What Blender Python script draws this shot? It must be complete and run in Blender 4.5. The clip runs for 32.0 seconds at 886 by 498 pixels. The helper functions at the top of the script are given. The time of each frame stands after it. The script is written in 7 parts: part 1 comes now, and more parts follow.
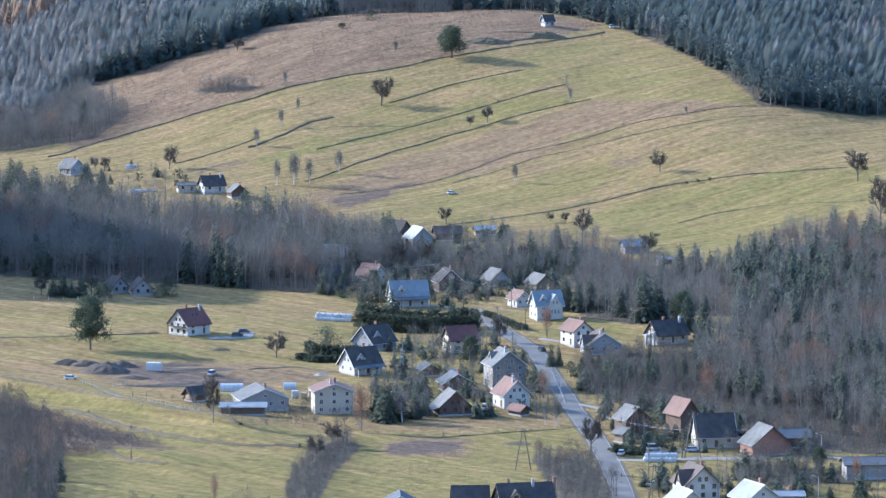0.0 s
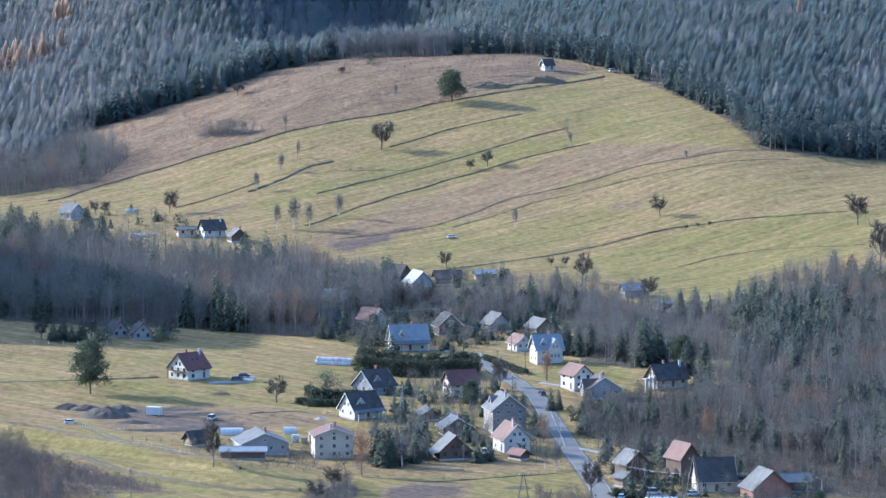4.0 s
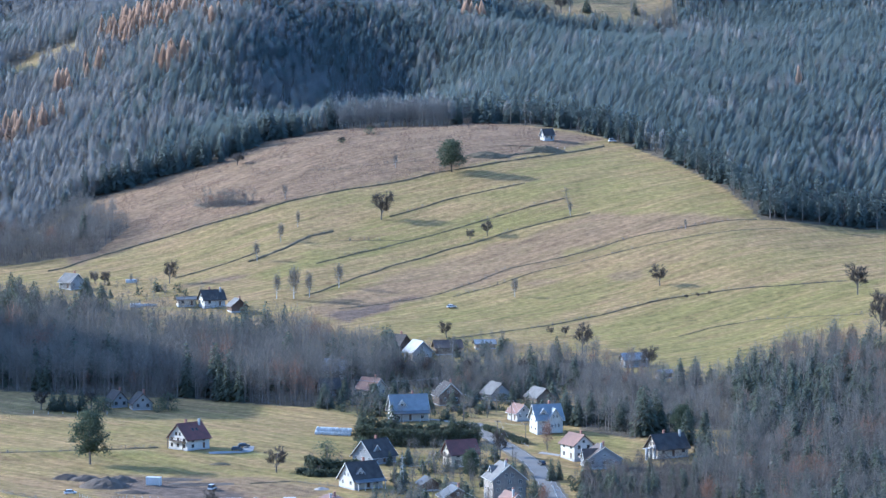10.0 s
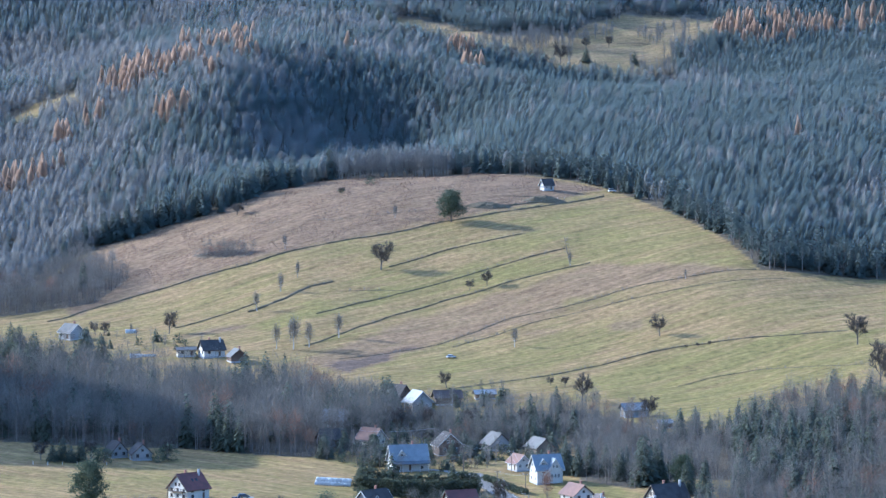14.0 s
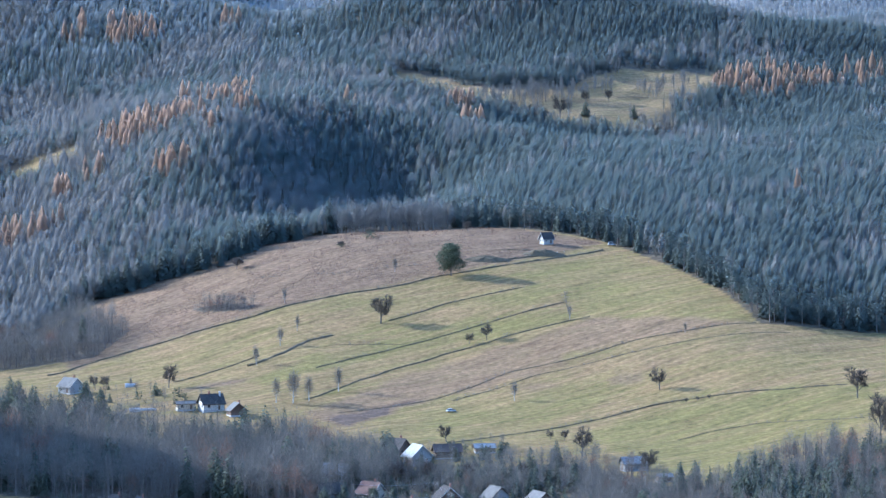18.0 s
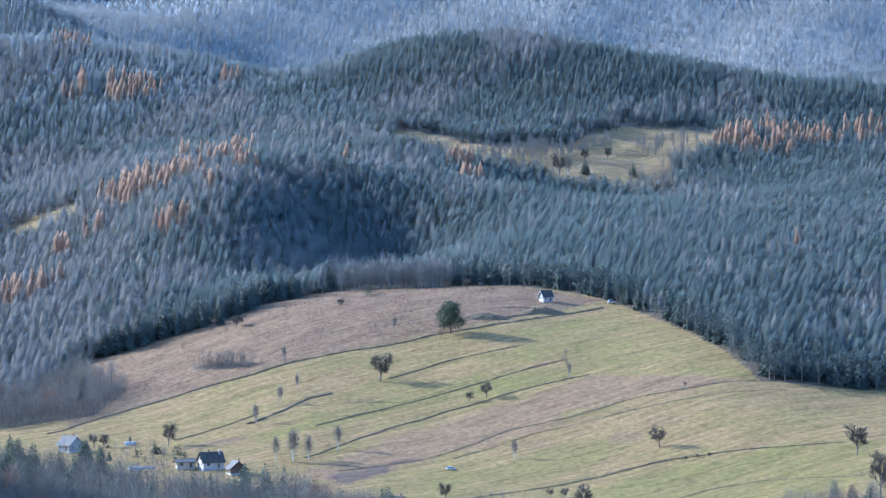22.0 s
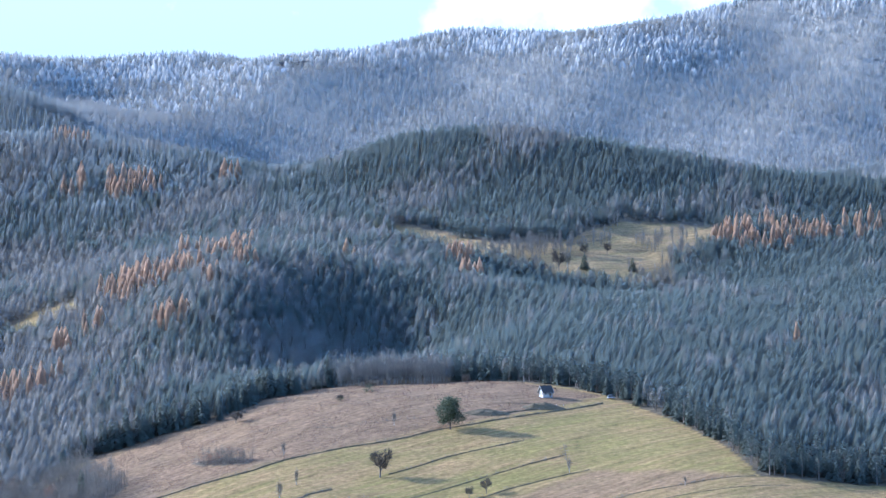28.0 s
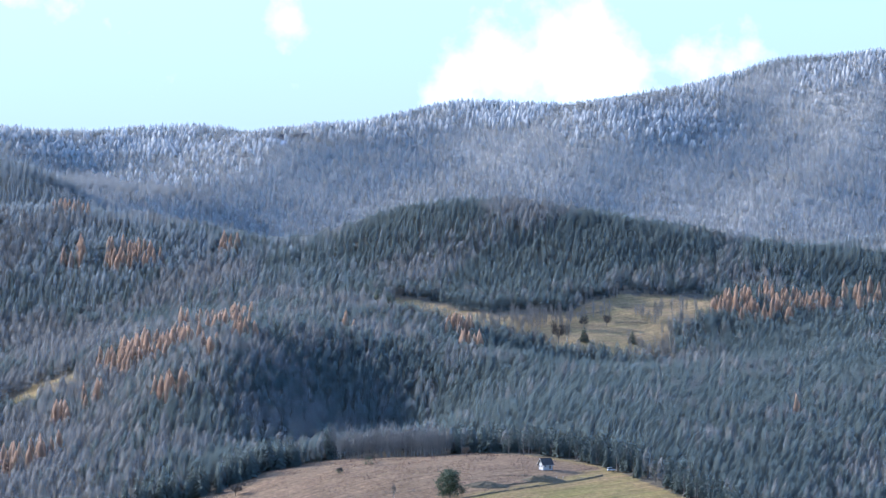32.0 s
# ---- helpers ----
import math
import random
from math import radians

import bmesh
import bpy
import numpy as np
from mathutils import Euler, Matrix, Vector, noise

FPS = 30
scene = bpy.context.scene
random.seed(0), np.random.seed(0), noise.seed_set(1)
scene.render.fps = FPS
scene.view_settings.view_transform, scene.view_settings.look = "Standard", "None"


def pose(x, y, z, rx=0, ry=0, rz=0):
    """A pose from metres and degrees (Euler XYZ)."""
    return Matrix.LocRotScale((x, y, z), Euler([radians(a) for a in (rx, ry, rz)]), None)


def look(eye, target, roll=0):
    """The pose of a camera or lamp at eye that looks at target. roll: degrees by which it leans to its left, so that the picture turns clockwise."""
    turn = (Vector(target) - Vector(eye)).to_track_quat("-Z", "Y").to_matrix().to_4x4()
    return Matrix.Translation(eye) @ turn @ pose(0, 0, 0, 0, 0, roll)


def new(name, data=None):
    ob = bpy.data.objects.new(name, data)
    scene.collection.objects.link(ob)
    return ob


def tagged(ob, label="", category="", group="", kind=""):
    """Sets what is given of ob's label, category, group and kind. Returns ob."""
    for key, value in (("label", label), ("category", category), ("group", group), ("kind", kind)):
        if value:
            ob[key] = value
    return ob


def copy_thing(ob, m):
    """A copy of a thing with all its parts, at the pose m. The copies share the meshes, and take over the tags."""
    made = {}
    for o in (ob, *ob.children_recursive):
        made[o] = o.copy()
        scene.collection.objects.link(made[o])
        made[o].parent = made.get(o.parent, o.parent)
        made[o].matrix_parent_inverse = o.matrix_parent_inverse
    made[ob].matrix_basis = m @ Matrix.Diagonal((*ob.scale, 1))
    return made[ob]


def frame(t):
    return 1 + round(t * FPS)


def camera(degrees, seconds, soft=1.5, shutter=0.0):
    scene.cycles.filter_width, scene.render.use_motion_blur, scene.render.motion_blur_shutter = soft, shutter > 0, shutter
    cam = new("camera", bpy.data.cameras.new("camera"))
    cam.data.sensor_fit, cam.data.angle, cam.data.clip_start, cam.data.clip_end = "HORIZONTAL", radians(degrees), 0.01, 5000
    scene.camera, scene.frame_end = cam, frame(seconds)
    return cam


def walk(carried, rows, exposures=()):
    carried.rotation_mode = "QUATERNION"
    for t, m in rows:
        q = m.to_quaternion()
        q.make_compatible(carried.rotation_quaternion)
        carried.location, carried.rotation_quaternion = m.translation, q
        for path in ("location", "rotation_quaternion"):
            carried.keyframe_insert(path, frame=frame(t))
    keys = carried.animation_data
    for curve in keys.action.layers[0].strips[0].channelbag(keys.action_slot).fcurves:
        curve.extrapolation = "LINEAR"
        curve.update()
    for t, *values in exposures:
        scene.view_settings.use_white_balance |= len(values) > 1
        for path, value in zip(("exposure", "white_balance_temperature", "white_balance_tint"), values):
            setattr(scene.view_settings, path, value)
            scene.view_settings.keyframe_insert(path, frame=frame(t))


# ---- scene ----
# ---- camera: it stands on the slope over the valley and tilts up ----
EYE = 168.0
cam = camera(14.0, 32.0, soft=1.4)
TILTS = [
    (0, -6.0010, -0.0001, 0.0044),
    (2, -5.6531, 0.0005, 0.0160),
    (4, -5.3005, 0.0005, 0.0336),
    (6, -4.9407, -0.0001, 0.0533),
    (8, -4.5717, -0.0013, 0.0725),
    (10, -4.1922, -0.0030, 0.0901),
    (12, -3.8007, -0.0053, 0.1063),
    (14, -3.3959, -0.0080, 0.1216),
    (16, -2.9768, -0.0113, 0.1373),
    (18, -2.5423, -0.0150, 0.1547),
    (20, -2.0916, -0.0191, 0.1750),
    (22, -1.6239, -0.0236, 0.1990),
    (24, -1.1384, -0.0286, 0.2266),
    (26, -0.6335, -0.0339, 0.2569),
    (28, -0.1062, -0.0395, 0.2874),
    (30, 0.4491, -0.0455, 0.3141),
    (32, 1.0422, -0.0518, 0.3309),
]
walk(cam, [(t, pose(0, 0, EYE, 90 + tilt, 0, turn) @ pose(0, 0, 0, 0, 0, -lean)) for t, tilt, turn, lean in TILTS],
     exposures=[(0.0, 1.56, 4560, 10), (6.0, 1.56, 4440, 9.5), (12.0, 1.56, 4360, 9.5), (19.0, 1.6, 4290, 9.5), (25.0, 1.68, 4290, 10), (28.5, 1.65, 4450, 12), (32.0, 1.48, 4600, 13.5)])

# ---- light: low winter sun from the left and a little ahead, hazy sky ----
SUN_HEIGHT, SUN_SIDE = radians(23), radians(66)
world = bpy.data.worlds.new("world")
scene.world = world
world.use_nodes = True
sky = world.node_tree.nodes.new("ShaderNodeTexSky")
sky.sky_type, sky.sun_disc = "NISHITA", False
sky.sun_elevation, sky.sun_rotation = SUN_HEIGHT, -SUN_SIDE
sky.air_density, sky.dust_density, sky.ozone_density = 1.0, 1.3, 1.0
back = world.node_tree.nodes["Background"]
back.inputs["Strength"].default_value = 0.15
cloud_place = world.node_tree.nodes.new("ShaderNodeTexCoord")
cloud_noise = world.node_tree.nodes.new("ShaderNodeTexNoise")
cloud_noise.inputs["Scale"].default_value, cloud_noise.inputs["Detail"].default_value, cloud_noise.inputs["Roughness"].default_value = 30.0, 8.0, 0.55
cloud_span = world.node_tree.nodes.new("ShaderNodeMapRange")
cloud_span.inputs["From Min"].default_value, cloud_span.inputs["From Max"].default_value = 0.60, 0.74
clouds = world.node_tree.nodes.new("ShaderNodeMix")
clouds.data_type = "RGBA"
clouds.inputs["B"].default_value = (4.0, 4.05, 4.1, 1)
world.node_tree.links.new(cloud_place.outputs["Generated"], cloud_noise.inputs["Vector"])
bank_offset, bank_shape, bank_far = (world.node_tree.nodes.new("ShaderNodeVectorMath") for _ in range(3))
bank_offset.operation, bank_shape.operation, bank_far.operation = "SUBTRACT", "MULTIPLY", "LENGTH"
bank_offset.inputs[1].default_value, bank_shape.inputs[1].default_value = (0.0340, 0.9969, 0.0710), (17.0, 0.0, 62.0)
bank_pull = world.node_tree.nodes.new("ShaderNodeMapRange")
bank_pull.inputs["From Min"].default_value, bank_pull.inputs["From Max"].default_value = 0.0, 1.2
bank_pull.inputs["To Min"].default_value, bank_pull.inputs["To Max"].default_value = 0.34, 0.0
gathered = world.node_tree.nodes.new("ShaderNodeMath")
world.node_tree.links.new(cloud_place.outputs["Generated"], bank_offset.inputs[0])
world.node_tree.links.new(bank_offset.outputs["Vector"], bank_shape.inputs[0])
world.node_tree.links.new(bank_shape.outputs["Vector"], bank_far.inputs[0])
world.node_tree.links.new(bank_far.outputs["Value"], bank_pull.inputs["Value"])
world.node_tree.links.new(bank_pull.outputs["Result"], gathered.inputs[0])
world.node_tree.links.new(cloud_noise.outputs["Fac"], gathered.inputs[1])
world.node_tree.links.new(gathered.outputs["Value"], cloud_span.inputs["Value"])
world.node_tree.links.new(cloud_span.outputs["Result"], clouds.inputs["Factor"])
# pale haze low over the whole horizon
rise = world.node_tree.nodes.new("ShaderNodeSeparateXYZ")
haze_span = world.node_tree.nodes.new("ShaderNodeMapRange")
haze_span.inputs["From Min"].default_value, haze_span.inputs["From Max"].default_value = 0.05, 0.4
haze_span.inputs["To Min"].default_value, haze_span.inputs["To Max"].default_value = 0.92, 0.0
low_haze = world.node_tree.nodes.new("ShaderNodeMix")
low_haze.data_type = "RGBA"
low_haze.inputs["B"].default_value = (1.75, 1.9, 1.95, 1)
world.node_tree.links.new(cloud_place.outputs["Generated"], rise.inputs["Vector"])
world.node_tree.links.new(rise.outputs["Z"], haze_span.inputs["Value"])
world.node_tree.links.new(haze_span.outputs["Result"], low_haze.inputs["Factor"])
world.node_tree.links.new(sky.outputs["Color"], low_haze.inputs["A"])
world.node_tree.links.new(low_haze.outputs["Result"], clouds.inputs["A"])
world.node_tree.links.new(clouds.outputs["Result"], back.inputs["Color"])
to_sun = Vector((-math.sin(SUN_SIDE) * math.cos(SUN_HEIGHT), math.cos(SUN_SIDE) * math.cos(SUN_HEIGHT), math.sin(SUN_HEIGHT)))
sun = tagged(new("sun", bpy.data.lights.new("sun", "SUN")), kind="structure")
sun.data.energy, sun.data.angle, sun.data.color = 3.5, radians(0.5), (1.0, 0.83, 0.6)
sun.matrix_world = look(to_sun * 3000, (0, 0, 0))

# ---- materials ----
def material(name, base, second, scale=1.0, rough=0.85, metal=0.0, bump=0.0, fine=8.0, island=0.0, single=0.0, third=None, spec=0.3, sheen=0.0, calm=0.0, thin=0.0, airy=0.0):
    """A surface of two or three colours mixed by a broad and a fine noise; island, single: how far pieces or objects differ in lightness; calm: how far fine leaves are lit like a soft mass; thin: the share of light that passes through leaves and sprays; airy: the share of gaps between needles or twigs."""
    m = bpy.data.materials.new(name)
    m.use_nodes = True
    n, link = m.node_tree.nodes, m.node_tree.links.new
    bsdf = n["Principled BSDF"]
    bsdf.inputs["Roughness"].default_value, bsdf.inputs["Metallic"].default_value = rough, metal
    bsdf.inputs["Specular IOR Level"].default_value = spec
    if sheen:
        bsdf.inputs["Sheen Weight"].default_value, bsdf.inputs["Sheen Roughness"].default_value = sheen, 0.5
    where = n.new("ShaderNodeTexCoord")
    broad, small = n.new("ShaderNodeTexNoise"), n.new("ShaderNodeTexNoise")
    for tex, s in ((broad, scale), (small, scale * fine)):
        tex.inputs["Scale"].default_value, tex.inputs["Detail"].default_value = s, 4
        link(where.outputs["Object"], tex.inputs["Vector"])
    ramp = n.new("ShaderNodeMapRange")
    ramp.inputs["From Min"].default_value, ramp.inputs["From Max"].default_value = 0.35, 0.65
    link(broad.outputs["Fac"], ramp.inputs["Value"])
    mix = n.new("ShaderNodeMix")
    mix.data_type = "RGBA"
    mix.inputs["A"].default_value, mix.inputs["B"].default_value = (*base, 1), (*second, 1)
    link(ramp.outputs["Result"], mix.inputs["Factor"])
    colour = mix.outputs["Result"]
    over = n.new("ShaderNodeMix")
    over.data_type = "RGBA"
    over.blend_type = "MULTIPLY" if third is None else "MIX"
    grain = n.new("ShaderNodeMapRange")
    grain.inputs["From Min"].default_value, grain.inputs["From Max"].default_value = 0.4, 0.7
    link(small.outputs["Fac"], grain.inputs["Value"])
    if third is None:
        grain.inputs["To Min"].default_value, grain.inputs["To Max"].default_value = 0.0, 0.3
    link(grain.outputs["Result"], over.inputs["Factor"])
    link(colour, over.inputs["A"])
    over.inputs["B"].default_value = (*(third or (0.6, 0.6, 0.6)), 1)
    colour = over.outputs["Result"]
    if island or single:
        geo = n.new("ShaderNodeNewGeometry") if island else n.new("ShaderNodeObjectInfo")
        spread = n.new("ShaderNodeMapRange")
        k = island or single
        spread.inputs["To Min"].default_value, spread.inputs["To Max"].default_value = 1 - k, 1 + k
        link(geo.outputs["Random Per Island" if island else "Random"], spread.inputs["Value"])
        hsv = n.new("ShaderNodeHueSaturation")
        link(spread.outputs["Result"], hsv.inputs["Value"])
        link(colour, hsv.inputs["Color"])
        colour = hsv.outputs["Color"]
    link(colour, bsdf.inputs["Base Color"])
    if thin:
        through_leaf, both = n.new("ShaderNodeBsdfTranslucent"), n.new("ShaderNodeMixShader")
        both.inputs["Fac"].default_value = thin
        link(colour, through_leaf.inputs["Color"])
        link(bsdf.outputs["BSDF"], both.inputs[1])
        link(through_leaf.outputs["BSDF"], both.inputs[2])
        link(both.outputs["Shader"], n["Material Output"].inputs["Surface"])
    if airy:
        gap, porous = n.new("ShaderNodeBsdfTransparent"), n.new("ShaderNodeMixShader")
        porous.inputs["Fac"].default_value = airy
        link((both if thin else bsdf).outputs[0], porous.inputs[1])
        link(gap.outputs["BSDF"], porous.inputs[2])
        link(porous.outputs["Shader"], n["Material Output"].inputs["Surface"])
    if calm:
        facing, soft = n.new("ShaderNodeNewGeometry"), n.new("ShaderNodeMix")
        soft.data_type = "VECTOR"
        soft.inputs["Factor"].default_value, soft.inputs["B"].default_value = calm, (0, 0, 1)
        even = n.new("ShaderNodeVectorMath")
        even.operation = "NORMALIZE"
        link(facing.outputs["Normal"], soft.inputs["A"])
        link(soft.outputs["Result"], even.inputs[0])
        link(even.outputs["Vector"], bsdf.inputs["Normal"])
        if thin:
            link(even.outputs["Vector"], through_leaf.inputs["Normal"])
    if bump:
        b = n.new("ShaderNodeBump")
        b.inputs["Strength"].default_value, b.inputs["Distance"].default_value = 0.6, bump
        link(small.outputs["Fac"], b.inputs["Height"])
        link(b.outputs["Normal"], bsdf.inputs["Normal"])
    return m


def ridged(m, axis, spacing, depth):
    """Adds battens, tile courses or boards across one axis to a material's relief."""
    n, link = m.node_tree.nodes, m.node_tree.links.new
    wave = n.new("ShaderNodeTexWave")
    wave.bands_direction = axis
    wave.inputs["Scale"].default_value, wave.inputs["Distortion"].default_value = 0.314 / spacing, 0.4
    where = n.new("ShaderNodeTexCoord")
    link(where.outputs["Object"], wave.inputs["Vector"])
    b = n.new("ShaderNodeBump")
    b.inputs["Strength"].default_value, b.inputs["Distance"].default_value = 0.8, depth
    link(wave.outputs["Fac"], b.inputs["Height"])
    link(b.outputs["Normal"], n["Principled BSDF"].inputs["Normal"])
    return m


def ground_material():
    """Turf, straw, soil and leaf litter, mixed by what grows at each place, with frost and painted haze as a pale tint
    far off.
    """
    m = bpy.data.materials.new("turf")
    m.use_nodes = True
    n, link = m.node_tree.nodes, m.node_tree.links.new
    bsdf = n["Principled BSDF"]
    bsdf.inputs["Roughness"].default_value, bsdf.inputs["Specular IOR Level"].default_value = 0.95, 0.1
    where, cover = n.new("ShaderNodeTexCoord"), n.new("ShaderNodeAttribute")
    cover.attribute_name = "cover"
    split = n.new("ShaderNodeSeparateColor")
    link(cover.outputs["Color"], split.inputs["Color"])

    def grain(scale, low, high, stretch=(1, 1, 1), heading=-14):
        turn = n.new("ShaderNodeMapping")
        turn.vector_type = "TEXTURE"
        turn.inputs["Scale"].default_value = [1 / k for k in stretch]
        turn.inputs["Rotation"].default_value = (0, 0, radians(heading))
        tex = n.new("ShaderNodeTexNoise")
        tex.inputs["Scale"].default_value, tex.inputs["Detail"].default_value, tex.inputs["Roughness"].default_value = scale, 6, 0.65
        link(where.outputs["Object"], turn.inputs["Vector"])
        link(turn.outputs["Vector"], tex.inputs["Vector"])
        span = n.new("ShaderNodeMapRange")
        span.inputs["From Min"].default_value, span.inputs["From Max"].default_value = 0.3, 0.7
        span.inputs["To Min"].default_value, span.inputs["To Max"].default_value = low, high
        link(tex.outputs["Fac"], span.inputs["Value"])
        return span.outputs["Result"], tex.outputs["Fac"]

    def add(a, b):
        s = n.new("ShaderNodeMath")
        s.use_clamp = True
        link(a, s.inputs[0])
        link(b, s.inputs[1])
        return s.outputs["Value"]

    def blend(f, a, b):
        mix = n.new("ShaderNodeMix")
        mix.data_type = "RGBA"
        link(f, mix.inputs["Factor"])
        for socket, c in (("A", a), ("B", b)):
            if isinstance(c, tuple):
                mix.inputs[socket].default_value = (*c, 1)
            else:
                link(c, mix.inputs[socket])
        return mix.outputs["Result"]

    place, beyond = n.new("ShaderNodeSeparateXYZ"), n.new("ShaderNodeMapRange")
    beyond.inputs["From Min"].default_value, beyond.inputs["From Max"].default_value = 1380, 1440
    link(where.outputs["Object"], place.inputs["Vector"])
    link(place.outputs["Y"], beyond.inputs["Value"])

    def strips(scale, low, high, stretch):
        """Streaks along the strips of the far fields and along the terraces of the near meadows."""
        pick = n.new("ShaderNodeMix")
        link(beyond.outputs["Result"], pick.inputs["Factor"])
        link(grain(scale, low, high, stretch, -44)[0], pick.inputs["A"])
        link(grain(scale, low, high, stretch, 36)[0], pick.inputs["B"])
        return pick.outputs["Result"]

    fine, fine_raw = grain(0.9, -0.28, 0.28)
    broad = strips(0.03, -0.4, 0.4, (1, 2.2, 1))
    streak = strips(0.11, -0.45, 0.45, (0.16, 2.4, 1))
    dry = add(add(add(split.outputs["Red"], fine), broad), streak)
    green = blend(grain(0.3, 0, 1)[0], (0.188, 0.156, 0.043), (0.24, 0.187, 0.061))
    straw = blend(grain(0.4, 0, 1)[0], (0.335, 0.222, 0.095), (0.245, 0.157, 0.068))
    turf = blend(dry, green, straw)
    heath = blend(grain(0.5, 0, 1)[0], (0.235, 0.150, 0.092), (0.155, 0.10, 0.062))
    soil = add(split.outputs["Green"], grain(0.5, -0.3, 0.1)[0])
    turf = blend(soil, turf, heath)
    dug = n.new("ShaderNodeMapRange")
    dug.inputs["From Min"].default_value, dug.inputs["From Max"].default_value = 0.88, 1.0
    link(split.outputs["Green"], dug.inputs["Value"])
    turf = blend(dug.outputs["Result"], turf, blend(grain(0.6, 0, 1)[0], (0.16, 0.115, 0.08), (0.095, 0.072, 0.055)))
    litter = blend(grain(0.25, 0, 1)[0], (0.085, 0.075, 0.055), (0.13, 0.105, 0.075))
    turf = blend(split.outputs["Blue"], turf, litter)
    # frost and painted haze: one pale colour over the far ground, by alpha
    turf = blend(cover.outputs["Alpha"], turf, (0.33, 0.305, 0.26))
    shade = n.new("ShaderNodeHueSaturation")
    tone = n.new("ShaderNodeMath")
    tone.operation = "MULTIPLY"
    link(grain(0.35, 0.66, 1.3)[0], tone.inputs[0])
    link(strips(0.1, 0.7, 1.26, (0.22, 3.2, 1)), tone.inputs[1])
    link(tone.outputs["Value"], shade.inputs["Value"])
    link(turf, shade.inputs["Color"])
    link(shade.outputs["Color"], bsdf.inputs["Base Color"])
    bump = n.new("ShaderNodeBump")
    bump.inputs["Strength"].default_value, bump.inputs["Distance"].default_value = 1.0, 0.9
    link(fine_raw, bump.inputs["Height"])
    link(bump.outputs["Normal"], bsdf.inputs["Normal"])
    return m


def glass_material():
    m = material("window glass", (0.03, 0.035, 0.04), (0.05, 0.055, 0.06), 0.5, 0.08, spec=0.6)
    return m


TURF = ground_material()
ASPHALT = material("asphalt", (0.17, 0.155, 0.135), (0.22, 0.2, 0.175), 0.15, 0.75, third=(0.19, 0.175, 0.155), fine=30, spec=0.0)
ROAD_PAINT = material("road paint", (0.42, 0.41, 0.38), (0.26, 0.25, 0.23), 0.5, 0.6)
GRAVEL = material("gravel", (0.33, 0.30, 0.26), (0.24, 0.22, 0.19), 0.3, 0.95, bump=0.1)
SOIL = material("turned soil", (0.085, 0.066, 0.048), (0.13, 0.10, 0.072), 0.25, 0.95, bump=0.2)
BANK = material("rough grass", (0.13, 0.1, 0.055), (0.175, 0.13, 0.075), 0.3, 0.95, bump=0.3, third=(0.09, 0.075, 0.04))
SPRUCE = material("spruce needles", (0.085, 0.1, 0.07), (0.11, 0.12, 0.078), 0.05, 0.8, island=0.35, sheen=0.04, calm=0.35, thin=0.4)
EDGE_SPRUCE = material("grey-green conifer needles", (0.1, 0.12, 0.1), (0.135, 0.152, 0.122), 0.03, 0.8, island=0.2, calm=0.55, thin=0.25)
# spruces of the farther hills, with haze painted into a paler needle colour
HAZED_SPRUCE = material("haze-paled spruce needles", (0.27, 0.3, 0.29), (0.33, 0.355, 0.34), 0.01, 0.8, island=0.12, sheen=0.04, calm=0.9, thin=0.15, airy=0.78)
# hillside spruces: lighter, bluer colour and airy crowns imitate haze
FAR_SPRUCE = material("spruce needles lifted for haze", (0.12, 0.147, 0.13), (0.155, 0.18, 0.155), 0.01, 0.8, island=0.12, calm=0.9, thin=0.15, airy=0.76)
PINE = material("pine needles", (0.075, 0.095, 0.055), (0.098, 0.113, 0.06), 0.05, 0.8, island=0.35, sheen=0.04, calm=0.35, thin=0.4)
DARK_TWIGS = material("dark bare twigs", (0.085, 0.074, 0.062), (0.115, 0.098, 0.082), 0.1, 0.9, island=0.3, thin=0.3)
LARCH = material("larch needles", (0.42, 0.25, 0.14), (0.5, 0.3, 0.165), 0.05, 0.85, island=0.2, sheen=0.04, calm=0.8, thin=0.15, airy=0.45)
TWIGS = material("bare twigs", (0.155, 0.138, 0.112), (0.205, 0.182, 0.146), 0.03, 0.9, island=0.3, sheen=0.04, calm=0.4, thin=0.3)
# pale twigs of the hillside woods, lifted further in colour to imitate haze
PALE_TWIGS = material("pale bare twigs", (0.3, 0.285, 0.25), (0.38, 0.36, 0.315), 0.03, 0.9, island=0.18, calm=0.88, thin=0.15, airy=0.72)
BIRCH_TWIGS = material("birch twigs", (0.2, 0.18, 0.15), (0.26, 0.235, 0.195), 0.03, 0.9, island=0.25, calm=0.6, thin=0.2)
GREY_BARK = material("pale grey bark", (0.3, 0.28, 0.25), (0.2, 0.185, 0.165), 0.6, 0.9)
RUSTY_TWIGS = material("rusty beech leaves", (0.235, 0.135, 0.085), (0.19, 0.12, 0.085), 0.03, 0.9, island=0.3, sheen=0.04, thin=0.4)
# trees of the far ridge: frost, paled further in colour to imitate haze
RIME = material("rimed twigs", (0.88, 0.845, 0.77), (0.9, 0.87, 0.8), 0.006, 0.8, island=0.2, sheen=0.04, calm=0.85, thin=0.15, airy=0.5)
HAZED_FROST = material("frosted forest paled for haze", (0.62, 0.605, 0.545), (0.72, 0.7, 0.63), 0.006, 0.85, island=0.12, calm=0.92, thin=0.15, airy=0.82)
BARK = material("bark", (0.14, 0.118, 0.10), (0.20, 0.168, 0.14), 0.8, 0.9)
BIRCH = material("birch bark", (0.55, 0.53, 0.5), (0.35, 0.33, 0.3), 1.5, 0.8)
THUJA = material("thuja hedge", (0.085, 0.095, 0.056), (0.11, 0.117, 0.068), 0.4, 0.85, island=0.3, sheen=0.04, calm=0.35, thin=0.4)
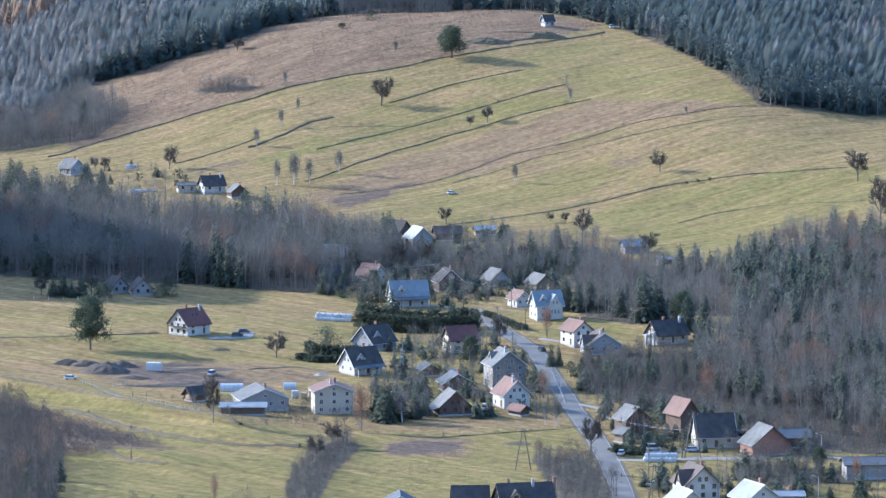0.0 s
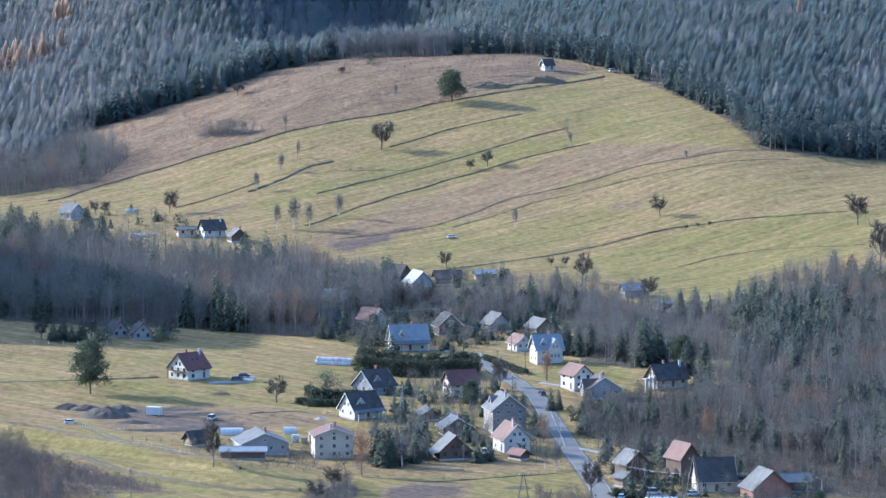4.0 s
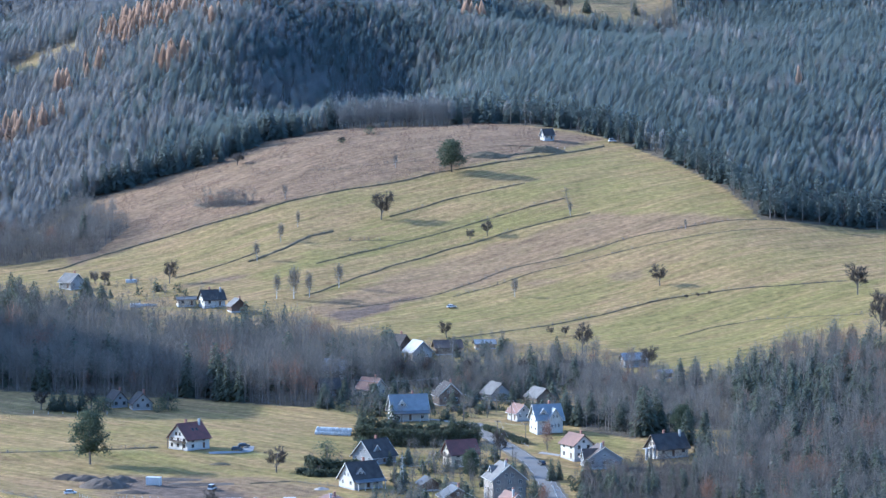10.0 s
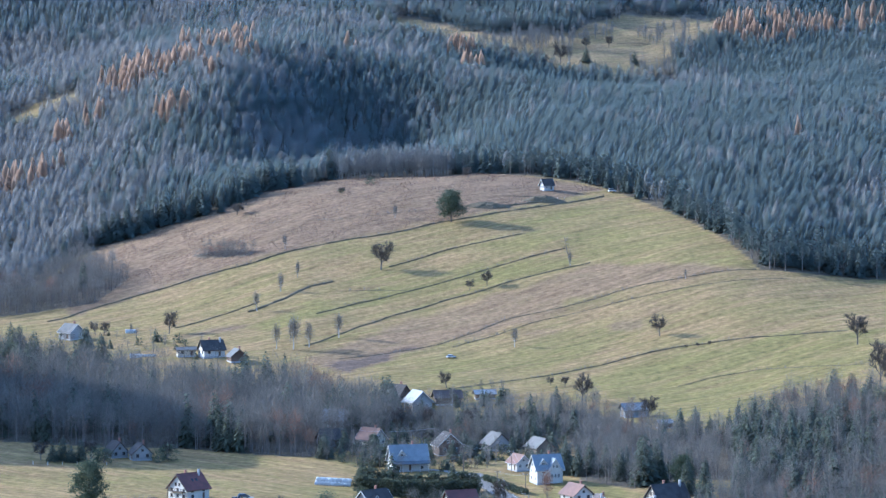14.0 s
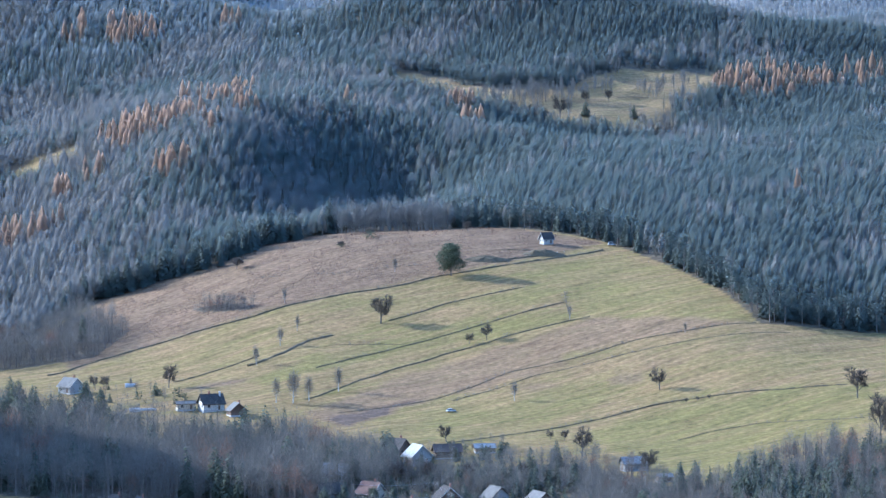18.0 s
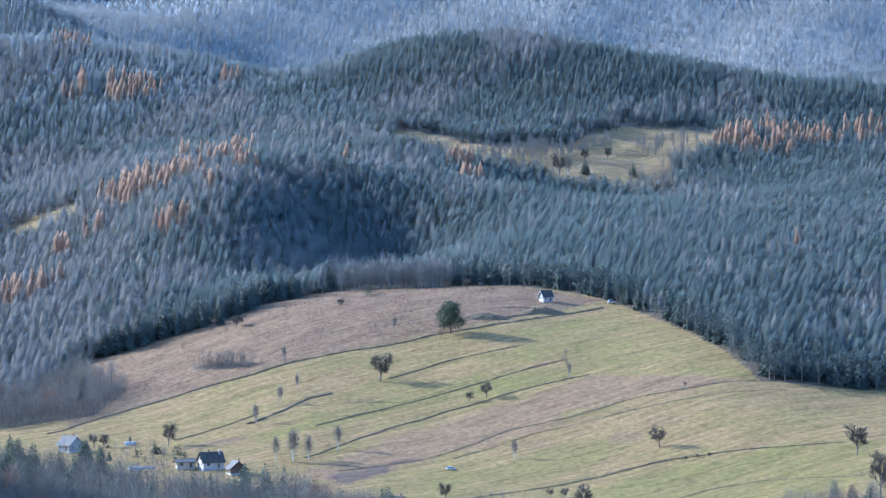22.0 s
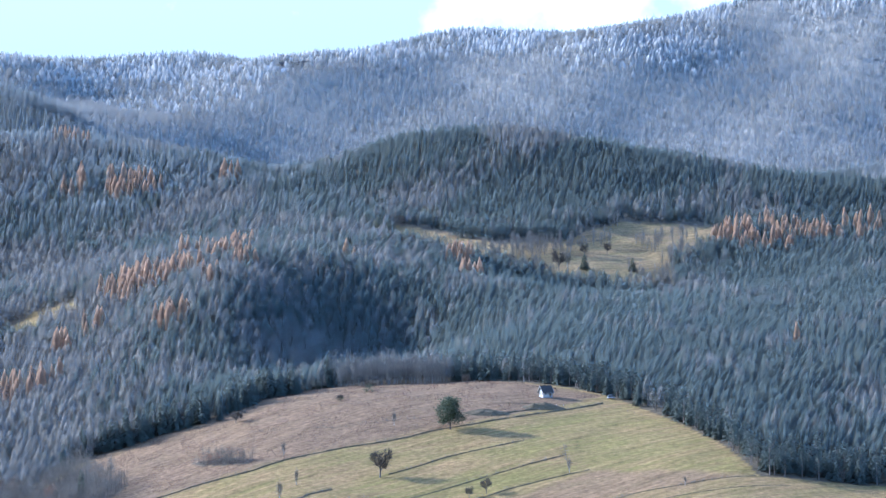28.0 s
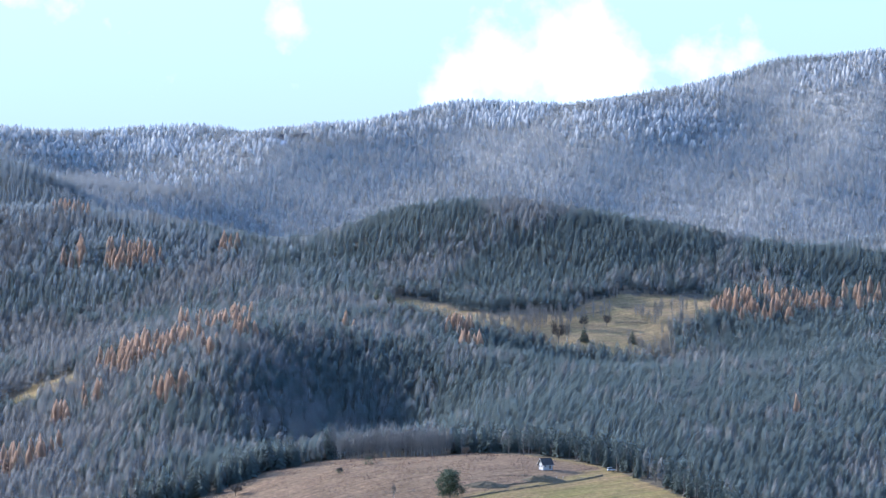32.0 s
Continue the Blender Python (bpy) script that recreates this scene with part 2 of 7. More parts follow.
WHITE_WALL = material("white render", (0.55, 0.515, 0.45), (0.47, 0.44, 0.385), 0.3, 0.85)
CREAM_WALL = material("cream render", (0.50, 0.44, 0.34), (0.43, 0.37, 0.28), 0.3, 0.85)
GREY_WALL = material("grey render", (0.33, 0.32, 0.305), (0.26, 0.25, 0.24), 0.3, 0.9)
BLOCK_WALL = material("unplastered block", (0.27, 0.235, 0.20), (0.21, 0.185, 0.16), 0.4, 0.9)
BROWN_WALL = ridged(material("dark boards", (0.10, 0.065, 0.045), (0.15, 0.10, 0.07), 0.4, 0.8), "Z", 0.2, 0.03)
WOOD_WALL = ridged(material("weathered boards", (0.30, 0.22, 0.14), (0.22, 0.17, 0.12), 0.4, 0.85), "Z", 0.2, 0.03)
PALE_WOOD = material("sawn boards", (0.46, 0.36, 0.23), (0.36, 0.28, 0.18), 0.6, 0.8)
BRICK_WALL = material("brickwork", (0.33, 0.17, 0.12), (0.26, 0.14, 0.10), 0.5, 0.9, fine=14)
RED_ROOF = ridged(material("dark red tiles", (0.17, 0.07, 0.055), (0.12, 0.055, 0.045), 0.4, 0.7), "Z", 0.3, 0.05)
RUST_ROOF = ridged(material("faded red tiles", (0.21, 0.115, 0.08), (0.16, 0.095, 0.07), 0.4, 0.75), "Z", 0.3, 0.05)
DARK_ROOF = ridged(material("anthracite tiles", (0.062, 0.055, 0.05), (0.09, 0.08, 0.072), 0.4, 0.85, spec=0.08), "Z", 0.3, 0.05)
BROWN_ROOF = ridged(material("brown tiles", (0.12, 0.085, 0.065), (0.09, 0.065, 0.05), 0.4, 0.7), "Z", 0.3, 0.05)
GREY_ROOF = ridged(material("grey cement sheets", (0.18, 0.168, 0.15), (0.13, 0.122, 0.11), 0.4, 0.85), "X", 0.4, 0.05)
BLUE_ROOF = ridged(material("blue-grey steel sheets", (0.15, 0.152, 0.155), (0.115, 0.117, 0.12), 0.4, 0.8, spec=0.1), "X", 0.4, 0.04)
SLATE_ROOF = ridged(material("pale blue-grey sheets", (0.26, 0.27, 0.275), (0.215, 0.225, 0.23), 0.4, 0.8, spec=0.1), "X", 0.4, 0.04)
PALE_ROOF = ridged(material("pale steel sheets", (0.36, 0.345, 0.32), (0.29, 0.28, 0.26), 0.4, 0.5, 0.2), "X", 0.4, 0.04)
TRIM = material("white trim", (0.6, 0.575, 0.53), (0.5, 0.48, 0.44), 0.6, 0.6)
DARK_TRIM = material("dark trim", (0.09, 0.07, 0.055), (0.12, 0.09, 0.07), 0.6, 0.7)
GLASS = glass_material()
CONCRETE = material("concrete", (0.42, 0.41, 0.39), (0.33, 0.32, 0.31), 0.4, 0.9)
POLE_WOOD = material("tarred pole", (0.12, 0.095, 0.075), (0.17, 0.14, 0.11), 0.8, 0.85)
STEEL = material("galvanised steel", (0.4, 0.41, 0.42), (0.32, 0.33, 0.34), 0.8, 0.45, 0.6)
FOIL = material("silage wrap", (0.6, 0.6, 0.58), (0.5, 0.5, 0.49), 0.8, 0.35, single=0.12)
TUNNEL = material("greenhouse sheeting", (0.6, 0.585, 0.54), (0.5, 0.485, 0.45), 0.4, 0.35)
CAR_WHITE = material("white car paint", (0.62, 0.61, 0.58), (0.56, 0.55, 0.52), 0.5, 0.3)
CAR_SILVER = material("silver car paint", (0.45, 0.46, 0.47), (0.4, 0.41, 0.42), 0.5, 0.3, 0.5)
CAR_DARK = material("dark car paint", (0.03, 0.03, 0.035), (0.05, 0.05, 0.055), 0.5, 0.3)
RUBBER = material("rubber", (0.025, 0.025, 0.025), (0.04, 0.04, 0.04), 1, 0.8)
SNOW = material("snow", (0.82, 0.84, 0.87), (0.76, 0.78, 0.82), 0.05, 0.7)

# ---- the lie of the land: height over the valley floor at seven bearings, by distance ----
LAND = [
    (-600, (166, 166, 166, 166, 166, 166, 166)),
    (-20, (166, 166, 166, 166, 166, 166, 166)),
    (4, (165.6, 165.6, 165.6, 165.6, 165.6, 165.6, 165.6)),
    (20, (159, 159, 159, 159, 159, 159, 159)),
    (80, (139, 139, 139, 139, 139, 139, 139)),
    (200, (106, 106, 106, 106, 106, 106, 106)),
    (400, (57, 57, 57, 57, 57, 57, 57)),
    (600, (20, 20, 20, 20, 20, 20, 20)),
    (780, (3, 3, 3, 3, 3, 3, 3)),
    (900, (0, 0, 0, 0, 0, 0, 0)),
    (1000, (0, 0, 0, 0, 0, 0, 0)),
    (1150, (1.6, 1.6, 1.6, 1.6, 1.6, 1.6, 1.6)),
    (1330, (7.7, 7.7, 7.7, 7.7, 7.7, 9.4, 12.6)),
    (1450, (10.1, 10.1, 10.1, 10.1, 10.1, 13.5, 19.2)),
    (1550, (14.6, 14.6, 14.6, 14.6, 15.6, 18.8, 27.3)),
    (1650, (20.9, 20.9, 22.2, 23.5, 28.2, 36.5, 37.8)),
    (1750, (27.2, 30.7, 38.2, 40.9, 48.3, 55.5, 47.8)),
    (1850, (36.6, 46.8, 59.8, 64.2, 67.6, 69.4, 59.8)),
    (1950, (44.8, 61.6, 79.9, 85.4, 82.4, 79.3, 69.2)),
    (2050, (57.8, 75.4, 92.1, 92.1, 91.4, 89.8, 80.2)),
    (2180, (69.6, 90.0, 105.3, 105.3, 101.9, 98.5, 91.6)),
    (2350, (87.6, 111.4, 122.3, 118.7, 111.3, 107.7, 104.0)),
    (2550, (112.5, 140.2, 152.1, 138.3, 119.6, 118.4, 118.4)),
    (2680, (122.2, 147.1, 155.5, 140.9, 115.9, 122.1, 126.3)),
    (2800, (122.3, 148.4, 161.4, 154.9, 139.7, 133.1, 137.5)),
    (2950, (145.1, 161.1, 174.8, 172.5, 170.2, 161.0, 154.2)),
    (3100, (187.1, 194.3, 194.3, 196.7, 196.7, 184.7, 170.3)),
    (3350, (258.5, 248.1, 227.5, 261.0, 251.7, 226.4, 211.9)),
    (3550, (258.4, 239.2, 211.8, 228.3, 222.8, 200.8, 192.6)),
    (3850, (325.3, 269.0, 221.5, 215.5, 218.5, 209.5, 236.3)),
    (4050, (317.9, 261.8, 218.0, 218.0, 224.2, 230.5, 239.8)),
    (4300, (333.7, 313.9, 300.6, 307.3, 313.9, 320.5, 327.0)),
    (4620, (399.2, 397.1, 398.5, 424.0, 432.4, 462.8, 496.0)),
    (4900, (371.9, 371.9, 371.9, 386.9, 401.9, 432.0, 461.9)),
    (5600, (60, 60, 60, 60, 60, 60, 60)),
]
LAND_Y = np.array([row[0] for row in LAND], float)
LAND_Z = np.array([row[1] for row in LAND], float)
LAND_M = np.gradient(LAND_Z, LAND_Y, axis=0)


TERRACES = [((-150, 1166), (-58, 1062), 3.4), ((-120, 1103), (-42, 1038), 2.2), ((-160, 1243), (-95, 1243), 1.5), ((-112, 1052), (-72, 1004), 2.0)]


def height(x, y):
    """The ground's height at places given as arrays."""
    x, y = np.atleast_1d(np.asarray(x, float)), np.atleast_1d(np.asarray(y, float))
    i = np.clip(np.searchsorted(LAND_Y, y) - 1, 0, len(LAND_Y) - 2)
    h = LAND_Y[i + 1] - LAND_Y[i]
    t = np.clip((y - LAND_Y[i]) / h, 0, 1)
    a, b = t * t * (3 - 2 * t), t * (1 - t) * (1 - t)
    c = t * t * (t - 1)
    z = (1 - a)[:, None] * LAND_Z[i] + a[:, None] * LAND_Z[i + 1] + (b * h)[:, None] * LAND_M[i] + (c * h)[:, None] * LAND_M[i + 1]
    s = np.clip(x / np.maximum(y, 600) / 0.04093 + 3, 0, 5.9999)
    j = s.astype(int)
    f, k = s - j, np.arange(len(x))
    p0, p1, p2, p3 = z[k, np.maximum(j - 1, 0)], z[k, j], z[k, j + 1], z[k, np.minimum(j + 2, 6)]
    z = p1 + 0.5 * f * (p2 - p0 + f * (2 * p0 - 5 * p1 + 4 * p2 - p3 + f * (3 * (p1 - p2) + p3 - p0)))
    # a steep hill added out of view on the left, whose shadow lies over the wood and the meadow below it
    z = z + 154 * np.exp(-((x + 400) / 80) ** 2) / (1 + np.exp((1437 - y) / 11)) / (1 + np.exp((y - 1640) / 35))
    z = z + 2.2 * np.clip((y - 2090) / 150, 0, 1) * np.clip((3700 - y) / 150, 0, 1)
    # the deep hollow between the spur and the round hill
    z = z - 39 * np.exp(-((x + 34) / 68) ** 2 - ((y - 2335) / 195) ** 2) - 16 * np.exp(-((x + 95) / 42) ** 2 - ((y - 2150) / 110) ** 2)
    z = z + 20 * np.exp(-((x + 150) / 42) ** 2 - ((y - 2330) / 160) ** 2)
    # grassed terrace edges across the near meadow, steep below and gentle above
    for (ax, ay), (bx, by), rise in TERRACES:
        wide = math.hypot(bx - ax, by - ay)
        ux, uy = (bx - ax) / wide, (by - ay) / wide
        along, over = (x - ax) * ux + (y - ay) * uy, (y - ay) * ux - (x - ax) * uy + 2.5 * np.sin(x * 0.06 + y * 0.03)
        ends = np.clip((along + 12) / 25, 0, 1) * np.clip((wide + 12 - along) / 25, 0, 1)
        z = z + rise * ends * np.where(over > 0, np.exp(-np.maximum(over, 0) / 18), np.exp(-(over / 4.5) ** 2))
    # spurs and gullies on the flank of the far ridge
    z = z + np.clip((y - 4060) / 200, 0, 1) * 16 * np.sin(x * 0.016 + 0.8 + 0.6 * np.sin(y * 0.006)) * np.sin((y - 4620) * 0.0105)
    rough = np.clip((y - 850) / 150, 0, 1) * (1 + np.clip((y - 2000) / 400, 0, 3))
    return z + rough * (0.45 * np.sin(x * 0.043 + 1.4 * np.sin(y * 0.019)) * np.sin(y * 0.035 + 0.6) + 0.22 * np.sin(x * 0.13 + y * 0.05) * np.sin(y * 0.11 - x * 0.03)
                        + 0.13 * np.sin(y * 0.42 - x * 0.13 + 2.2 * np.sin(x * 0.017)) * (0.6 + np.sin(x * 0.06 + y * 0.021)))


def ground_z(x, y):
    return float(height(x, y)[0])


def inside(x, y, outline):
    """Which of the places lie within an outline in plan."""
    hit = np.zeros(len(x), bool)
    for (x0, y0), (x1, y1) in zip(outline, outline[1:] + outline[:1]):
        if y0 != y1:
            hit ^= ((y0 > y) != (y1 > y)) & (x < (x1 - x0) * (y - y0) / (y1 - y0) + x0)
    return hit


def mesh_of(name, verts, faces, mats, slots=None, smooth=False):
    """A mesh from an array of corners and an array of triangles or quads."""
    me = bpy.data.meshes.new(name)
    verts, faces = np.asarray(verts, np.float32), np.asarray(faces, np.int32)
    n, k = faces.shape
    me.vertices.add(len(verts))
    me.vertices.foreach_set("co", verts.ravel())
    me.loops.add(n * k)
    me.loops.foreach_set("vertex_index", faces.ravel())
    me.polygons.add(n)
    me.polygons.foreach_set("loop_start", np.arange(0, n * k, k, dtype=np.int32))
    for m in mats:
        me.materials.append(m)
    if slots is not None:
        me.polygons.foreach_set("material_index", np.asarray(slots, np.int32))
    me.polygons.foreach_set("use_smooth", np.full(n, smooth, bool))
    me.update(calc_edges=True)
    me.validate()
    return me


# where things grow: outlines in plan with their share of dry grass, bare soil and leaf litter
WOOD_EDGE_X = (-0.1309, -0.1136, -0.1025, -0.0915, -0.0774, -0.0601, -0.0444, -0.0350, -0.0131, 0.0103, 0.0338, 0.0447, 0.0526, 0.0651, 0.0769, 0.0880, 0.0998, 0.1230, 0.1343)
WOOD_EDGE_Y = (1828, 1858, 1928, 1939, 1956, 1966, 2010, 2041, 2043, 2042, 2003, 1971, 1939, 1881, 1824, 1748, 1747, 1753, 1749)
COVERS = [
    ([(-600, -600), (600, -600), (600, 1000), (-600, 1000)], 0.20, 0.00),
    ([(-181.4, 1766.8), (-169.6, 1788.4), (-126.6, 1818.0), (-70.5, 1844.7), (-24.5, 1866.2), (1.8, 1880.2), (34.6, 1903.2), (65.3, 1930.9), (88.0, 1965.8), (21.2, 2049.9), (-91.2, 2054.8), (-179.1, 1957.6), (-211.1, 1858.3)], 0.80, 0.85),
    ([(63.5, 1575.5), (105.2, 1609.3), (128.8, 1619.2), (195.0, 1620.5), (189.3, 1551.2), (143.7, 1481.5), (112.0, 1404.6), (91.0, 1458.5), (75.6, 1519.3)], 0.12, 0.00),
    ([(-33.6, 1592.2), (4.2, 1649.6), (56.5, 1666.1), (103.9, 1670.0), (65.0, 1614.0), (18.9, 1579.0), (27.8, 1521.7), (-20.5, 1551.9)], 0.30, 0.00),
    ([(-62.8, 1636.3), (-22.5, 1703.1), (18.0, 1740.2), (72.9, 1780.9), (132.9, 1819.6), (152.1, 1744.3), (85.1, 1715.8), (30.7, 1684.9), (-6.2, 1657.5), (-46.7, 1615.5)], 0.90, 0.60),
    ([(-27.5, 1682.4), (-1.1, 1725.8), (31.7, 1742.9), (47.9, 1732.4), (20.4, 1710.0), (-6.3, 1685.1)], 0.70, 0.60),
    ([(58.4, 1721.6), (152.1, 1744.3), (212.8, 1748.1), (207.2, 1701.1), (109.7, 1680.1), (56.9, 1675.7)], 0.70, 0.20),
    ([(-57.1, 1621.4), (-47.3, 1633.4), (-12.8, 1666.6), (-11.5, 1657.5), (-24.2, 1637.4), (-41.3, 1601.1)], 0.60, 0.97),
    ([(-129.4, 1702.0), (-98.2, 1717.4), (-91.0, 1709.7), (-120.9, 1695.0)], 0.60, 0.96),
    ([(-92.3, 1707.9), (-61.6, 1751.2), (-17.7, 1766.3), (-25.9, 1753.7), (-60.6, 1722.0), (-83.8, 1698.9)], 0.12, 0.00),
    ([(-60.5, 1720.4), (-17.6, 1753.5), (71.5, 1781.5), (61.1, 1804.8), (21.4, 1796.7), (-23.4, 1778.5), (-50.5, 1750.5)], 0.20, 0.00),
    ([(4.6, 1818.9), (63.0, 1861.2), (64.8, 1830.0), (32.9, 1811.7)], 0.15, 0.00),
    ([(-51.2, 1775.3), (4.6, 1813.7), (30.1, 1812.6), (-12.3, 1781.4), (-50.8, 1760.5)], 0.55, 0.00),
    ([(34.1, 1876.5), (95.3, 1927.3), (134.0, 1836.2), (152.1, 1744.3), (71.7, 1785.1), (56.4, 1836.8)], 0.35, 0.00),
    ([(76.0, 1662.0), (80.7, 1679.6), (92.6, 1680.4), (95.8, 1665.5), (84.7, 1652.6)], 0.70, 0.60),
    ([(30.5, 1671.4), (43.8, 1680.1), (56.8, 1673.3), (43.3, 1660.7)], 0.70, 0.50),
    ([(91.7, 1687.2), (112.9, 1688.0), (115.0, 1679.2), (96.4, 1676.6)], 0.80, 0.40),
    ([(-164.1, 1327.3), (-45.6, 1289.2), (-4.7, 1252.4), (-4.7, 1231.4), (-55.6, 1238.6), (-158.9, 1284.1)], 0.40, 0.00),
    ([(-154.2, 1245.3), (-68.1, 1183.0), (-34.5, 1185.8), (-42.7, 1205.8), (-105.4, 1250.6), (-156.4, 1263.6)], 0.30, 0.00),
    ([(-149.0, 1202.9), (-123.9, 1199.4), (-118.8, 1148.6), (-143.9, 1160.6)], 0.75, 0.30),
    ([(-123.9, 1199.4), (-67.5, 1207.4), (-42.0, 1187.0), (-35.9, 1171.9), (-64.4, 1150.7), (-106.1, 1149.4)], 0.60, 0.75),
    ([(-134.5, 1209.6), (-99.9, 1206.1), (-63.9, 1174.6), (-62.7, 1152.1), (-82.4, 1147.4), (-108.8, 1178.7)], 0.30, 1.00),
    ([(-142.8, 1151.5), (-65.1, 1070.1), (-37.0, 1042.4), (-40.1, 958.6), (-104.0, 958.3), (-108.8, 1034.7), (-135.6, 1093.0)], 0.15, 0.00),
    ([(-140.3, 1131.3), (-117.0, 1097.4), (-95.2, 1066.6), (-79.2, 1033.0), (-95.1, 1027.7), (-110.2, 1031.7), (-131.5, 1059.2)], 0.60, 0.95),
    ([(-103.7, 1122.3), (-61.4, 1064.9), (-41.1, 1064.6), (-43.1, 1031.5), (-59.0, 1022.5)], 0.35, 0.10),
    ([(-24.5, 1073.5), (40.5, 1085.3), (39.7, 977.9), (-28.0, 959.3)], 0.20, 0.00),
    ([(-19.0, 1052.0), (7.7, 1059.1), (8.3, 1033.1), (-15.2, 1023.5)], 0.60, 1.00),
    ([(-24.8, 1088.1), (37.5, 1097.5), (37.0, 1083.6), (11.2, 1067.8), (-24.4, 1069.9)], 0.80, 0.40),
    ([(14.6, 1219.8), (44.3, 1298.4), (66.1, 1283.9), (64.3, 1249.5), (28.8, 1250.2)], 0.20, 0.00),
    ([(-15.9, 1201.7), (12.5, 1202.9), (11.6, 1114.4), (-14.8, 1115.8)], 0.25, 0.00),
    ([(51.8, 1034.6), (85.1, 1041.7), (128.5, 1034.7), (119.2, 958.8), (48.0, 957.7)], 0.30, 0.15),
    ([(-500, 2560), (500, 2560), (500, 3100), (-500, 3100)], 0.70, 0.25),
]
OPEN_GROUND = [
    [(-44.9, 2860.6), (8.7, 2812.9), (52.0, 2775.4), (95.5, 2777.7), (108.7, 2781.1), (173.4, 2737.4), (181.7, 2765.2), (183.1, 2839.8), (197.1, 2894.6), (234.4, 2964.3), (236.7, 3053.8), (151.7, 3027.0), (100.8, 2927.3), (45.3, 2896.4), (-9.3, 2968.3), (-42.1, 2990.4)],
    [(-288.9, 2559.1), (-249.2, 2523.3), (-242.4, 2453.7), (-279.0, 2471.3), (-295.9, 2418.3), (-301.2, 2462.3)],
]
WOODS = [
    [(-185.0, 1415.0), (-155.0, 1402.0), (-130.0, 1392.0), (-97.0, 1384.0), (-75.0, 1366.0), (-51.0, 1358.0), (-31.5, 1389.5), (-18.9, 1424.6), (-18.6, 1491.8), (-31.6, 1497.0), (-43.8, 1513.5), (-63.9, 1537.4), (-83.2, 1536.4), (-110.9, 1552.3), (-139.1, 1567.9), (-172.7, 1605.5), (-217.5, 1639.0)],
    [(-19.0, 1432.6), (10.0, 1384.5), (31.9, 1386.3), (50.1, 1406.5), (50.4, 1297.3), (67.7, 1277.0), (89.0, 1294.1), (105.4, 1294.6), (114.1, 1403.7), (88.9, 1424.6), (70.9, 1471.2), (53.3, 1496.6), (27.2, 1488.8), (-0.9, 1463.4), (-18.3, 1468.4)],
    [(81.0, 1148.7), (86.0, 1221.1), (102.3, 1256.3), (115.5, 1420.7), (124.0, 1440.0), (141.0, 1456.0), (166.0, 1452.0), (198.0, 1456.0), (140.4, 1035.5), (117.4, 1065.7), (91.5, 1120.9)],
    [(46.9, 1206.8), (62.9, 1221.5), (86.4, 1226.5), (80.7, 1143.7), (54.4, 1124.4), (44.7, 1149.3)],
    [(-146.3, 1122.3), (-132.7, 1112.4), (-119.7, 1073.7), (-109.3, 1031.0), (-103.4, 959.9), (-112.8, 861.5)],
    [(-42.8, 985.7), (-38.3, 1032.6), (-29.1, 1057.4), (-23.8, 1044.0), (-30.6, 994.7), (-33.8, 951.8), (-42.5, 942.7)],
    [(-84.6, 912.7), (-58.3, 909.2), (-38.5, 918.1), (-35.8, 853.7), (-79.3, 853.7)],
    [(-245.5, 1853.8), (-209.6, 1844.9), (-196.3, 1915.0), (-160.3, 1844.3), (-173.2, 1797.4), (-202.8, 1783.6), (-234.8, 1771.9)],
    [(-130.1, 1869.1), (-112.4, 1868.1), (-95.3, 1847.4), (-99.3, 1842.5), (-123.4, 1857.0)],
    [(83.3, 1018.6), (105.2, 996.8), (124.7, 1003.9), (122.6, 986.7), (92.2, 975.8), (80.7, 986.8)],
    [(56.2, 1124.4), (80.7, 1144.7), (91.3, 1118.8), (117.2, 1063.3), (135.2, 1046.4), (133.1, 1029.7), (100.7, 1032.2), (89.2, 1092.8), (73.2, 1112.7), (55.3, 1106.8)],
    [(25.3, 1025.7), (40.2, 1030.6), (43.9, 1003.2), (47.7, 950.7), (32.3, 942.2)],
]
WOOD_GAPS = (5.0, 5.4, 5.0, 4.2, 4.2, 3.4, 5.0, 5.0, 3.0, 4.0, 4.2, 4.0)
WOOD_SIZES = (1.3, 0.85, 1.05, 0.6, 0.72, 0.42, 0.8, 1.0, 0.6, 0.55, 0.6, 0.5)
WOOD_EVERGREEN = (0.95, 0.8, 0.5, 0.9, 1.6, 2.5, 1.6, 1.3, 3, 2.5, 2.5, 2.5)
LARCH_STANDS = [(-169, 2244, 10, 0.44), (-228, 2347, 8, 0.28), (-239, 2317, 10, 0.33), (-199, 2466, 26, 0.22), (-217, 2471, 17, 0.28), (-149, 2536, 14, 0.33), (-135, 2474, 11, 0.39), (-177, 2624, 11, 0.33), (-149, 2697, 12, 0.22), (-167, 2442, 8, 0.33), (-151, 2348, 10, 0.22), (-64, 2633, 7, 0.33), (17, 2746, 11, 0.39), (24, 2669, 8, 0.39), (255, 2959, 31, 0.23), (292, 3008, 26, 0.22), (315, 3006, 24, 0.15), (238, 2953, 17, 0.25), (341, 3028, 22, 0.11), (374, 3103, 26, 0.19), (-270, 3160, 22, 0.39), (-320, 3171, 12, 0.33), (-344, 3765, 22, 0.33), (-342, 3367, 19, 0.28), (-192, 3234, 11, 0.39), (-263, 4207, 14, 0.28), (-258, 2160, 14, 0.33), (-238, 2176, 8, 0.22), (217, 2196, 6, 0.44)]
RIME_STANDS = [(248, 4479, 84, 55, 0.75), (524, 4559, 64, 55, 0.6), (-492, 4504, 78, 55, 0.5), (-370, 4564, 86, 55, 0.5), (-251, 4492, 49, 55, 0.5), (-113, 4579, 93, 55, 0.7), (-310, 4420, 83, 55, 0.25)]
